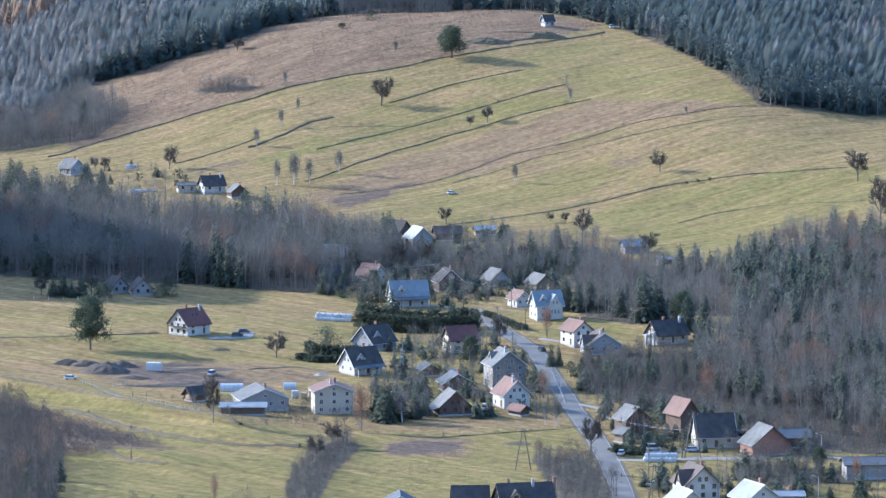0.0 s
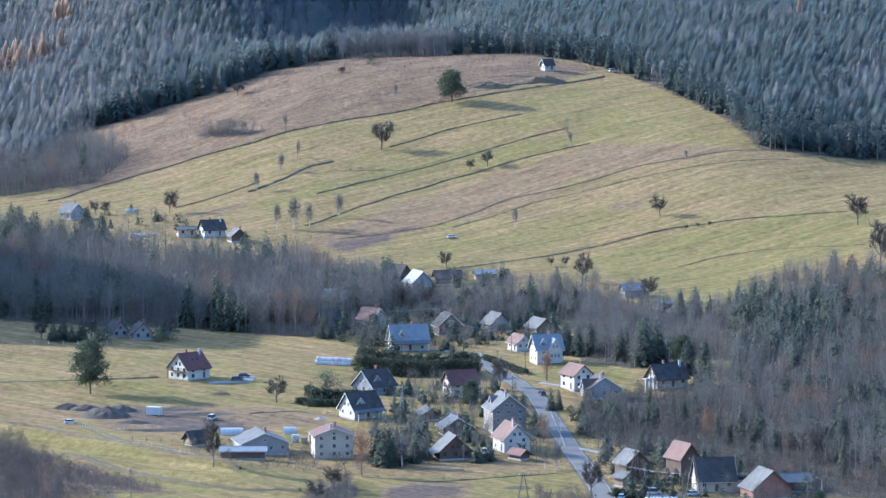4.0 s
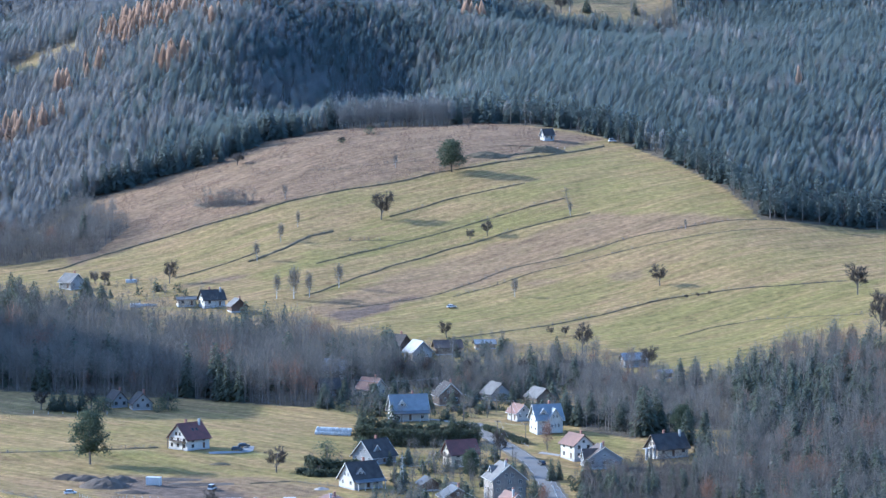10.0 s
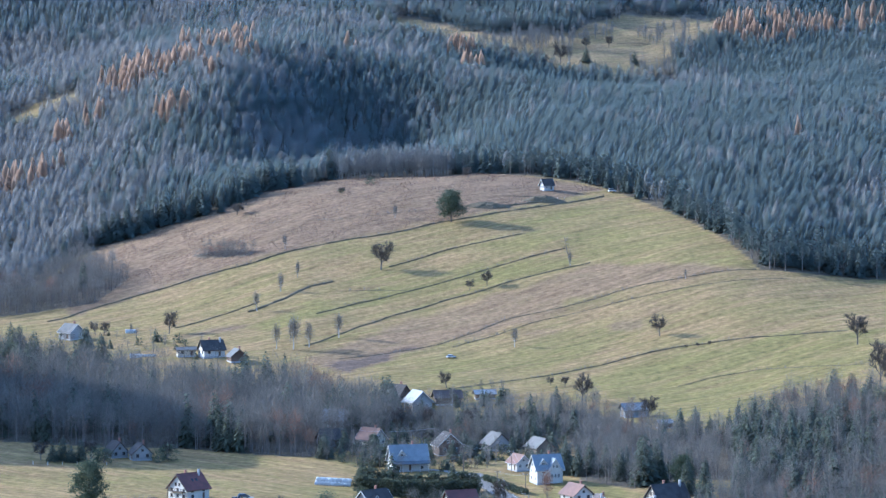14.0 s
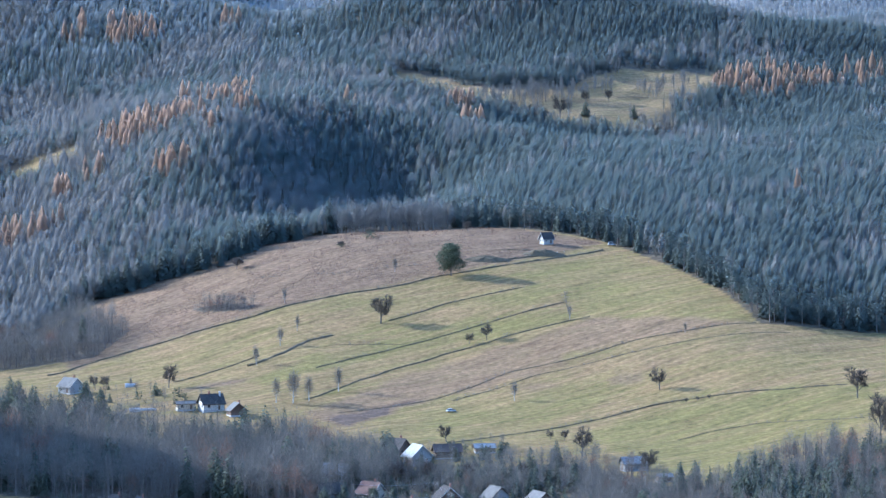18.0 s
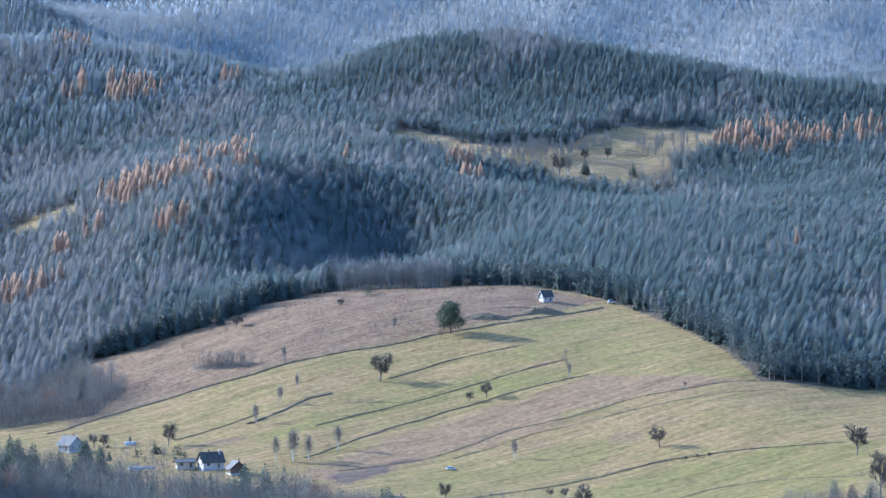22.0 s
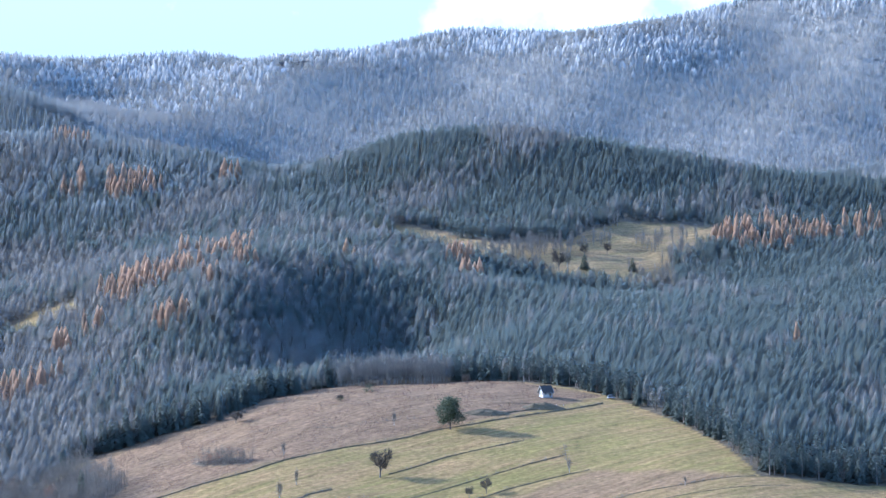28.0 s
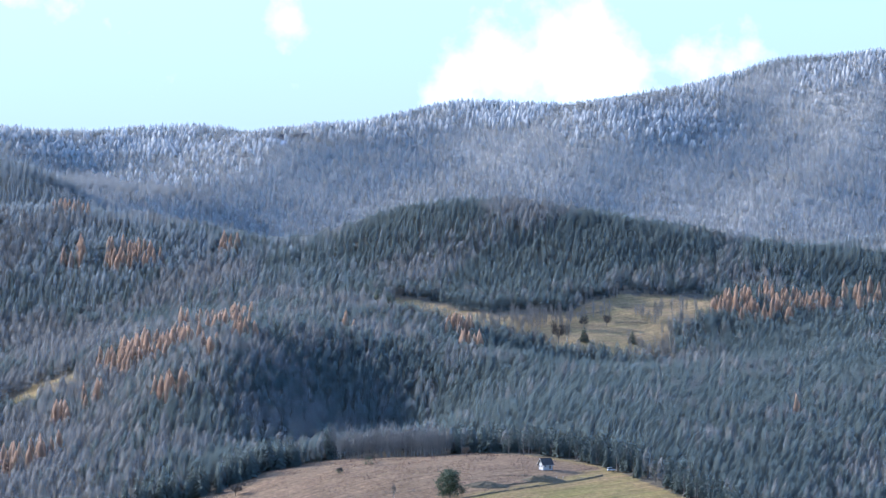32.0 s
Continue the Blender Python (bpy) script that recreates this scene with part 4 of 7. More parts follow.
def woods_behind():
    """The woods over the fields, the middle hills and the frosted ridge, paler far off to imitate haze."""
    x, y = scatter((-520, 1740, 520, 3000), 5.6, 11)
    keep = y > wood_edge(x, y) + 2
    for outline in OPEN_GROUND:
        keep &= ~open_ground(x, y, outline)
    keep &= ~((np.abs(x / y + 0.0135) < 0.0155) & (y < wood_edge(x, y) + 30 + 10 * patchy(x, y, 30, 12)))
    x, y = x[keep], y[keep]
    bear = x / y
    leafless = 0.8 * patchy(x, y, 160, 3) - 0.36 + 0.35 * (bear < -0.035) + 7 * np.clip(-bear - 0.022, -0.05, 0.09)
    r = np.random.RandomState(5)
    leafless += r.normal(0, 0.5, len(x))
    bare = leafless > 0.12
    orange = np.zeros(len(x), bool)
    for cx, cy, rad, share in LARCH_STANDS:
        orange |= (np.hypot(x - cx, (y - cy) * 0.6) < 1.15 * rad) & (r.random_sample(len(x)) < share)
    thin = ~bare | orange | (r.random_sample(len(x)) < 0.8)
    fringe = ~bare & ~orange & (y < wood_edge(x, y) + 34) & (bear > 0.002)
    plant("edge_pines", "dark pines and spruces along the edge of the top field", MID_CONIFERS + EDGE_PINES, x[fringe], y[fringe], [EDGE_SPRUCE, BARK], 57, 0.7, 1.1)
    plant("spruce_forest", "dark blue-green spruce forest on the hillside in shade", FAR_CONIFERS, *(q[~bare & ~orange & ~fringe] for q in (x, y)), [FAR_SPRUCE, BARK], 21, 0.78, 1.15, smooth=True)
    plant("bare_forest", "leafless grey-brown birch and beech wood on the hillside", FAR_BARE, *(q[bare & ~orange & thin] for q in (x, y)), [PALE_TWIGS, BARK], 22, 0.75, 1.15)
    plant("larch_stand", "orange autumn larches scattered through the hillside forest", FAR_LARCH, *(q[orange] for q in (x, y)), [LARCH, BARK], 23, 1.0, 1.4, smooth=True)
    ex, ey = scatter((-215, 1860, -50, 2085), 5.2, 53)
    rim = (ey > wood_edge(ex, ey) - 3 + 6 * patchy(ex, ey, 25, 56)) & (ey < wood_edge(ex, ey) + 26) & (patchy(ex, ey, 33, 58) > -0.25) & (ex / ey > -0.105) & (ex / ey < -0.031)
    plant("edge_spruces", "tall dark spruces along the shaded edge of the upper pasture", MID_CONIFERS, ex[rim], ey[rim], [EDGE_SPRUCE, BARK], 55, 0.75, 1.4)
    bx, by = scatter((-90, 2000, 30, 2120), 4.3, 17)
    stand = (np.abs(bx / by + 0.0135) < 0.015 + 0.0035 * patchy(bx, by, 26, 9)) & (by > wood_edge(bx, by) - 4 + 5 * patchy(bx, by, 19, 10)) & (by < wood_edge(bx, by) + 36)
    plant("birch_stand", "pale leafless birches in a stand at the top of the pasture", STAND_BIRCHES, bx[stand], by[stand], [BIRCH_TWIGS, GREY_BARK], 19, 0.5, 1.1)
    gx, gy = scatter((20, 2760, 215, 3010), 7.0, 47)
    clump = patchy(gx, gy, 85, 48) + 0.5 * patchy(gx, gy, 30, 49) > 0.45
    plant("birch_clumps", "pale leafless birches in clumps about the upper glade", STAND_BIRCHES, gx[clump], gy[clump], [BIRCH_TWIGS, GREY_BARK], 46, 0.5, 0.95)
    x, y = scatter((-560, 3000, 560, 3620), 6.2, 12)
    keep = np.ones(len(x), bool)
    for outline in OPEN_GROUND:
        keep &= ~open_ground(x, y, outline)
    x, y = x[keep], y[keep]
    bare = patchy(x, y, 190, 8) + np.random.RandomState(9).normal(0, 0.35, len(x)) > 0.75
    orange = np.zeros(len(x), bool)
    for cx, cy, rad, share in LARCH_STANDS:
        orange |= (np.hypot(x - cx, (y - cy) * 0.6) < 1.15 * rad) & (r.random_sample(len(x)) < share)
    # the upper left hill gets the paler spruces that imitate haze
    white = np.minimum((-150 - x) / 120, (y - 3060) / 160) + 0.5 * patchy(x, y, 130, 77) + r.normal(0, 0.6, len(x)) > 0.25
    plant("spruce_forest", "dark spruce forest crowning the round middle hill", HILL_CONIFERS, *(q[~bare & ~orange & ~white] for q in (x, y)), [FAR_SPRUCE, BARK], 24, 0.75, 1.15, smooth=True)
    hazed = ~bare & ~orange & white
    plant("spruce_forest", "haze-paled spruces on the higher middle hill", HILL_CONIFERS, x[hazed], y[hazed], [HAZED_SPRUCE, BARK], 29, 0.75, 1.15, smooth=True)
    plant("bare_forest", "leafless trees among the spruces of the middle hill", FAR_BARE, *(q[bare & ~orange] for q in (x, y)), [PALE_TWIGS, BARK], 25, 0.75, 1.15)
    plant("larch_stand", "orange larches on the middle hills", FAR_LARCH, *(q[orange] for q in (x, y)), [LARCH, BARK], 26, 1.0, 1.4, smooth=True)
    x, y = scatter((-600, 3640, 600, 4080), 8.5, 13)
    bare = patchy(x, y, 200, 18) > 0.2
    plant("spruce_forest", "haze-paled spruce forest on a farther spur", RIDGE_CONIFERS, *(q[~bare] for q in (x, y)), [HAZED_SPRUCE, BARK], 27, 1.0, 1.5, smooth=True)
    plant("bare_forest", "grey leafless forest on a farther spur", RIDGE_BARE, *(q[bare] for q in (x, y)), [HAZED_FROST, BARK], 28)
    x, y = scatter((-700, 4090, 700, 4720), 6.2, 14)
    top = (y - 4430) / 170 + patchy(x, y, 260, 30) * 0.75 + np.random.RandomState(4).normal(0, 0.25, len(x))
    green = (y > 4590) & (np.random.RandomState(6).random_sample(len(x)) < 0.45)
    roll, rime = np.random.RandomState(41).random_sample(len(x)), top > 1.5
    for cx, cy, rx, ry, share in RIME_STANDS:
        far = np.hypot((x - cx) / rx, (y - cy) / ry) + 0.25 * patchy(x, y, 60, 43)
        rime |= roll < share * np.clip(1.6 - far, 0, 1)
    rime &= ~green
    # frosted flank, its colour raised to stand in for haze
    plant("frosted_forest", "bluish leafless forest on the flank of the far ridge", RIDGE_BARE, *(q[~rime & ~green] for q in (x, y)), [HAZED_FROST, HAZED_FROST], 31, 0.75, 1.1)
    plant("rimed_forest", "trees white with rime along the far ridge", RIDGE_BARE, *(q[rime] for q in (x, y)), [RIME, HAZED_FROST], 32, 0.75, 1.1)
    plant("ridge_spruces", "dark spruces along the crest of the far ridge", RIDGE_CONIFERS, *(q[green] for q in (x, y)), [HAZED_SPRUCE, BARK], 33, 0.5, 0.95, smooth=True)


def woods_near():
    """The leafless belts between the village and the fields."""
    r = np.random.RandomState(15)
    for k, outline in enumerate(WOODS):
        xs, ys = [p[0] for p in outline], [p[1] for p in outline]
        x, y = scatter((min(xs), min(ys), max(xs), max(ys)), WOOD_GAPS[k], 40 + k)
        keep = inside(x, y, outline)
        for ox, oy, rad in CLEARED:
            keep &= np.hypot(x - ox, y - oy) > rad
        x, y = x[keep], y[keep]
        if WOOD_GAPS[k] < 6.5:
            bx, by = scatter((min(xs), min(ys), max(xs), max(ys)), WOOD_GAPS[k] * 0.8, 90 + k)
            low = inside(bx, by, outline)
            plant("undergrowth", "leafless scrub under the trees of the wood", SHRUBS, bx[low], by[low], [TWIGS, BARK], 95 + k, 0.6, 1.4, "scrub")
        roll = patchy(x, y, 70, 50 + k) + r.normal(0, 0.5, len(x))
        ever, rusty = roll > WOOD_EVERGREEN[k], roll < -1.2
        # dark twigs in the nearer woods; in wood 4 they also imitate shade
        plant("bare_wood", "leafless grey-brown wood of alder and birch beside the village", MID_BARE, *(q[~ever & ~rusty] for q in (x, y)), [DARK_TWIGS if k in (3, 4, 5, 6, 9, 10, 11) else TWIGS, BARK], 60 + k, 0.6 * WOOD_SIZES[k], 1.15 * WOOD_SIZES[k])
        plant("rusty_wood", "reddish-brown bare trees within the wood", MID_BARE, *(q[rusty] for q in (x, y)), [RUSTY_TWIGS, BARK], 70 + k, 0.6 * WOOD_SIZES[k], 1.1 * WOOD_SIZES[k])
        plant("spruce_wood", "dark spruces standing within the leafless wood", MID_CONIFERS, *(q[ever] for q in (x, y)), [SPRUCE, BARK], 80 + k, 0.6 * WOOD_SIZES[k], 1.1 * WOOD_SIZES[k])


woods_behind()
woods_near()

# ---- houses ----
def part(name, bm, mat, parent, label="", smooth=False):
    """Links a bmesh as one mesh object under a thing or a part."""
    me = bpy.data.meshes.new(name)
    bm.normal_update()
    bm.to_mesh(me)
    bm.free()
    me.materials.append(mat)
    if smooth:
        for p in me.polygons:
            p.use_smooth = True
    ob = new(name, me)
    ob.parent = parent
    if label:
        ob["label"] = label
    return ob


def box(bm, x0, y0, z0, x1, y1, z1):
    """A block between two corners."""
    v = [bm.verts.new(p) for p in ((x0, y0, z0), (x1, y0, z0), (x1, y1, z0), (x0, y1, z0), (x0, y0, z1), (x1, y0, z1), (x1, y1, z1), (x0, y1, z1))]
    for f in ((3, 2, 1, 0), (4, 5, 6, 7), (0, 1, 5, 4), (1, 2, 6, 5), (2, 3, 7, 6), (3, 0, 4, 7)):
        bm.faces.new([v[i] for i in f])
    return bm


def block(x0, y0, z0, x1, y1, z1):
    return box(bmesh.new(), x0, y0, z0, x1, y1, z1)


def prism(bm, outline, a, b, axis="x"):
    """An outline (y, z) drawn out along x from a to b, or an outline (x, z) along y."""
    def at(p, s):
        return (s, p[0], p[1]) if axis == "x" else (p[0], s, p[1])
    lo, hi = [bm.verts.new(at(p, a)) for p in outline], [bm.verts.new(at(p, b)) for p in outline]
    n = len(outline)
    bm.faces.new(lo)
    bm.faces.new(hi[::-1])
    for i in range(n):
        bm.faces.new((lo[(i + 1) % n], lo[i], hi[i], hi[(i + 1) % n]))
    bmesh.ops.recalc_face_normals(bm, faces=bm.faces)
    return bm


def window(parent, centre, along, out, wide, tall, frame_mat, name="window"):
    """A window: a frame of four bars and a crossbar round two panes."""
    bm = bmesh.new()
    w, h, b = wide / 2, tall / 2, 0.09
    for x0, z0, x1, z1 in ((-w, -h, w, -h + b), (-w, h - b, w, h), (-w, -h + b, -w + b, h - b), (w - b, -h + b, w, h - b), (-b / 2, -h + b, b / 2, h - b)):
        box(bm, x0, -0.08, z0, x1, 0.05, z1)
    m = Matrix(((along[0], -out[0], 0, centre[0]), (along[1], -out[1], 0, centre[1]), (0, 0, 1, centre[2]), (0, 0, 0, 1)))
    win = part(name, bm, frame_mat, parent)
    win.matrix_basis = m
    pane = part("pane", block(-w + b, -0.03, -h + b, w - b, 0.02, h - b), GLASS, win)
    return win


def house(name, x, y, yaw, W, L, wall_h, roof_h, wall_mat, roof_mat, trim, storeys, chimneys, extras=(), label=""):
    """A gabled house whose ridge runs along its own x axis."""
    top = tagged(new(name), label, "house" if name in ("house", "cottage", "farmhouse") else name)
    t = radians(yaw)
    corners = [(x + sx * L / 2 * math.cos(t) - sy * W / 2 * math.sin(t), y + sx * L / 2 * math.sin(t) + sy * W / 2 * math.cos(t)) for sx in (-1, 1) for sy in (-1, 1)]
    z = sum(ground_z(*c) for c in corners) / 4
    top.matrix_basis = pose(x, y, z, 0, 0, yaw)
    part("foundation", block(-L / 2 - 0.08, -W / 2 - 0.08, -2.5, L / 2 + 0.08, W / 2 + 0.08, 0.45), CONCRETE, top)
    part("wall", prism(bmesh.new(), [(-W / 2, 0.45), (W / 2, 0.45), (W / 2, wall_h), (0, wall_h + roof_h), (-W / 2, wall_h)], -L / 2, L / 2), wall_mat, top)
    over, eave, thick = 0.7, 0.7, 0.24
    fall = roof_h / (W / 2)
    for side in (-1, 1):
        edge, low = side * (W / 2 + eave), wall_h - eave * fall
        slope = prism(bmesh.new(), [(0, wall_h + roof_h + 0.03), (edge, low + 0.03), (edge, low + 0.03 + thick), (0, wall_h + roof_h + thick + 0.08)], -L / 2 - over, L / 2 + over)
        part("roof_slope", slope, roof_mat, top)
        for end in (-1, 1):
            xa = end * (L / 2 + over)
            board = prism(bmesh.new(), [(0, wall_h + roof_h - 0.02), (edge, low - 0.02), (edge, low + thick + 0.05), (0, wall_h + roof_h + thick + 0.1)], xa, xa + end * 0.07)
            part("bargeboard", board, trim, top)
        gutter = block(-L / 2 - over, edge + side * 0.01 - 0.06, low - 0.02, L / 2 + over, edge + side * 0.01 + 0.06, low + 0.12)
        part("gutter", gutter, trim, top)
    part("ridge_cap", prism(bmesh.new(), [(-0.25, wall_h + roof_h + thick - 0.1), (0.25, wall_h + roof_h + thick - 0.1), (0, wall_h + roof_h + thick + 0.2)], -L / 2 - over, L / 2 + over), roof_mat, top)
    for k in range(chimneys):
        cx, cy = (k - (chimneys - 1) / 2) * L * 0.45 + 0.15 * L, 0.9 * (-1) ** k
        bm = block(cx - 0.35, cy - 0.3, wall_h + roof_h - 2.0, cx + 0.35, cy + 0.3, wall_h + roof_h + 1.3)
        box(bm, cx - 0.43, cy - 0.38, wall_h + roof_h + 1.3, cx + 0.43, cy + 0.38, wall_h + roof_h + 1.45)
        part("chimney", bm, BRICK_WALL if k % 2 == 0 else CONCRETE, top)
    if storeys:
        storey = wall_h / max(1, storeys if storeys < 3 else 3)
        for s in range(storeys):
            zc = 0.45 + storey * s + storey * 0.5
            for end in (-1, 1):
                n = max(2, int(W / 3.2))
                for i in range(n):
                    window(top, (end * L / 2, (i - (n - 1) / 2) * W / n, zc), (0, 1), (end, 0), 1.1, 1.3, trim)
            for side in (-1, 1):
                n = max(2, int(L / 3.4))
                for i in range(n):
                    if s == 0 and side == -1 and i == n // 2:
                        door = part("door", block(-0.5, -0.06, 0, 0.5, 0.06, 2.05), BROWN_WALL, top)
                        door.matrix_basis = pose((i - (n - 1) / 2) * L / n, -W / 2, 0.45)
                        part("handle", block(0.34, -0.12, 0.98, 0.42, -0.06, 1.06), STEEL, door)
                        continue
                    window(top, ((i - (n - 1) / 2) * L / n, side * W / 2, zc), (1, 0), (0, side), 1.2, 1.3, trim)
        for end in (-1, 1):
            if roof_h > 4:
                for i in (-1, 1):
                    window(top, (end * L / 2, i * 0.95, wall_h + roof_h * 0.3), (0, 1), (end, 0), 1.0, 1.25, trim)
            else:
                window(top, (end * L / 2, 0, wall_h + roof_h * 0.33), (0, 1), (end, 0), 0.9, 0.9, trim)
    else:
        gate = part("door", block(-L / 2 - 0.07, -1.3, 0.1, -L / 2 + 0.05, 1.3, min(wall_h - 0.2, 2.8)), WOOD_WALL, top)
    for extra in extras:
        EXTRAS[extra](top, W, L, wall_h, roof_h, wall_mat, roof_mat, trim)
    return top


def small_gable(top, x, y0, y1, wide, base, rise, wall_mat, roof_mat, trim, name):
    """A gabled piece whose ridge runs along y, set into the front slope."""
    w = wide / 2
    bay = part(name, prism(bmesh.new(), [(x - w, base), (x + w, base), (x, base + rise)], y0, y1, "y"), wall_mat, top)
    for s in (-1, 1):
        part("roof_slope", prism(bmesh.new(), [(x, base + rise + 0.03), (x + s * (w + 0.4), base - 0.4 * rise / w), (x + s * (w + 0.4), base - 0.4 * rise / w + 0.2), (x, base + rise + 0.25)], y0 - 0.4, y1, "y"), roof_mat, bay)
        part("bargeboard", prism(bmesh.new(), [(x, base + rise - 0.1), (x + s * (w + 0.45), base - 0.45 * rise / w - 0.1), (x + s * (w + 0.45), base - 0.45 * rise / w + 0.24), (x, base + rise + 0.3)], y0 - 0.47, y0 - 0.41, "y"), trim, bay)
    return bay


def cross_gable(top, W, L, wall_h, roof_h, wall_mat, roof_mat, trim):
    x, front = L * 0.18, -W / 2 - 0.8
    part("bay_wall", block(x - L * 0.24, front, 0.3, x + L * 0.24, -W / 2, wall_h), wall_mat, top)
    small_gable(top, x, front, -0.3, L * 0.48, wall_h, roof_h * 0.8, wall_mat, roof_mat, trim, "cross_gable")
    for i in (-1, 0, 1):
        window(top, (x + i * L * 0.13, front, wall_h * 0.55), (1, 0), (0, -1), 0.8, 1.4, trim)
    for i in (-0.5, 0.5):
        window(top, (x + i * 1.3, front, wall_h + roof_h * 0.2), (1, 0), (0, -1), 0.7, 1.2, trim)


def dormers(top, W, L, wall_h, roof_h, wall_mat, roof_mat, trim):
    for x in (-L * 0.22,):
        bay = small_gable(top, x, -W * 0.36, -W * 0.05, 2.6, wall_h + roof_h * 0.42, 1.5, wall_mat, roof_mat, trim, "dormer")
        part("dormer_wall", block(x - 1.2, -W * 0.36, wall_h + roof_h * 0.2, x + 1.2, -W * 0.1, wall_h + roof_h * 0.42), wall_mat, top)
        window(top, (x, -W * 0.36, wall_h + roof_h * 0.38), (1, 0), (0, -1), 1.2, 1.0, trim)


def balcony(top, W, L, wall_h, roof_h, wall_mat, roof_mat, trim):
    z, y = wall_h * 0.78, W * 0.42
    deck = part("balcony", block(-L / 2 - 1.4, -y, z - 0.2, -L / 2, y, z), DARK_TRIM, top)
    for k in range(9):
        b = -y + 2 * y * k / 8
        part("baluster", block(-L / 2 - 1.38, b - 0.06, z, -L / 2 - 1.28, b + 0.06, z + 0.95), DARK_TRIM, deck)
    part("handrail", block(-L / 2 - 1.42, -y, z + 0.95, -L / 2 - 1.24, y, z + 1.05), DARK_TRIM, deck)
    for b in (-y + 0.1, y - 0.1):
        part("post", block(-L / 2 - 1.4, b - 0.1, 0.1, -L / 2 - 1.2, b + 0.1, z - 0.2), trim, top)


def skylights(top, W, L, wall_h, roof_h, wall_mat, roof_mat, trim):
    tilt = math.degrees(math.atan2(roof_h, W / 2))
    for k in (-1, 1):
        frame_part = part("skylight", block(-0.45, -0.6, 0, 0.45, 0.6, 0.12), trim, top)
        frame_part.matrix_basis = pose(k * 0.9 + L * 0.05, -W * 0.24, wall_h + roof_h * 0.52 + 0.3, tilt)
        part("pane", block(-0.36, -0.5, 0.12, 0.36, 0.5, 0.14), GLASS, frame_part)


def porch(top, W, L, wall_h, roof_h, wall_mat, roof_mat, trim):
    roof_part = part("porch_roof", prism(bmesh.new(), [(-W / 2 + 0.1, wall_h * 0.98), (-W / 2 - 2.4, wall_h * 0.72), (-W / 2 - 2.4, wall_h * 0.72 + 0.18), (-W / 2 + 0.1, wall_h * 0.98 + 0.2)], -L / 2 - 0.4, L / 2 + 0.4), BLUE_ROOF, top)
    for k in range(5):
        x = -L / 2 + 0.2 + (L - 0.4) * k / 4
        part("post", block(x - 0.09, -W / 2 - 2.25, -0.4, x + 0.09, -W / 2 - 2.07, wall_h * 0.72), trim, roof_part)


def timbering(top, W, L, wall_h, roof_h, wall_mat, roof_mat, trim):
    bm = bmesh.new()
    for b in (-0.36, -0.12, 0.12, 0.36):
        h = wall_h + roof_h * (1 - abs(b) * 2) - 0.3
        box(bm, -L / 2 - 0.07, b * W - 0.12, 0.5, -L / 2 + 0.02, b * W + 0.12, h)
    for z in (wall_h * 0.55, wall_h, wall_h + roof_h * 0.4):
        y = W / 2 * min(1, max(0.1, 1 - (z - wall_h) / roof_h)) - 0.1
        box(bm, -L / 2 - 0.085, -y, z - 0.12, -L / 2 + 0.02, y, z + 0.12)
    part("timber_frame", bm, DARK_TRIM, top)
    for k, x in enumerate((-L / 2 - 1.0, -L / 2 - 2.6, -L / 2 - 4.2)):
        part("brick_pier", block(x - 0.4, -W / 2 + 0.6, -0.5, x + 0.4, -W / 2 + 1.4, 4.6 - 0.5 * k), CONCRETE, top)
    part("slab", block(-L / 2 - 4.8, -W / 2 + 0.3, 3.4, -L / 2 - 0.1, -W / 2 + 2.6, 3.6), CONCRETE, top)


def annex(top, W, L, wall_h, roof_h, wall_mat, roof_mat, trim):
    part("annex_wall", block(L / 2, -W / 2 + 0.6, -0.5, L / 2 + 5, W / 2 - 1, wall_h * 0.85), WHITE_WALL, top)
    part("annex_roof", prism(bmesh.new(), [(L / 2 - 0.3, wall_h * 1.25), (L / 2 + 5.5, wall_h * 0.82), (L / 2 + 5.5, wall_h * 0.82 + 0.2), (L / 2 - 0.3, wall_h * 1.25 + 0.2)], -W / 2 + 0.2, W / 2 - 0.6, "y"), roof_mat, top)
    window(top, (L / 2 + 2.5, -W / 2 + 0.6, wall_h * 0.45), (1, 0), (0, -1), 1.2, 1.2, trim)


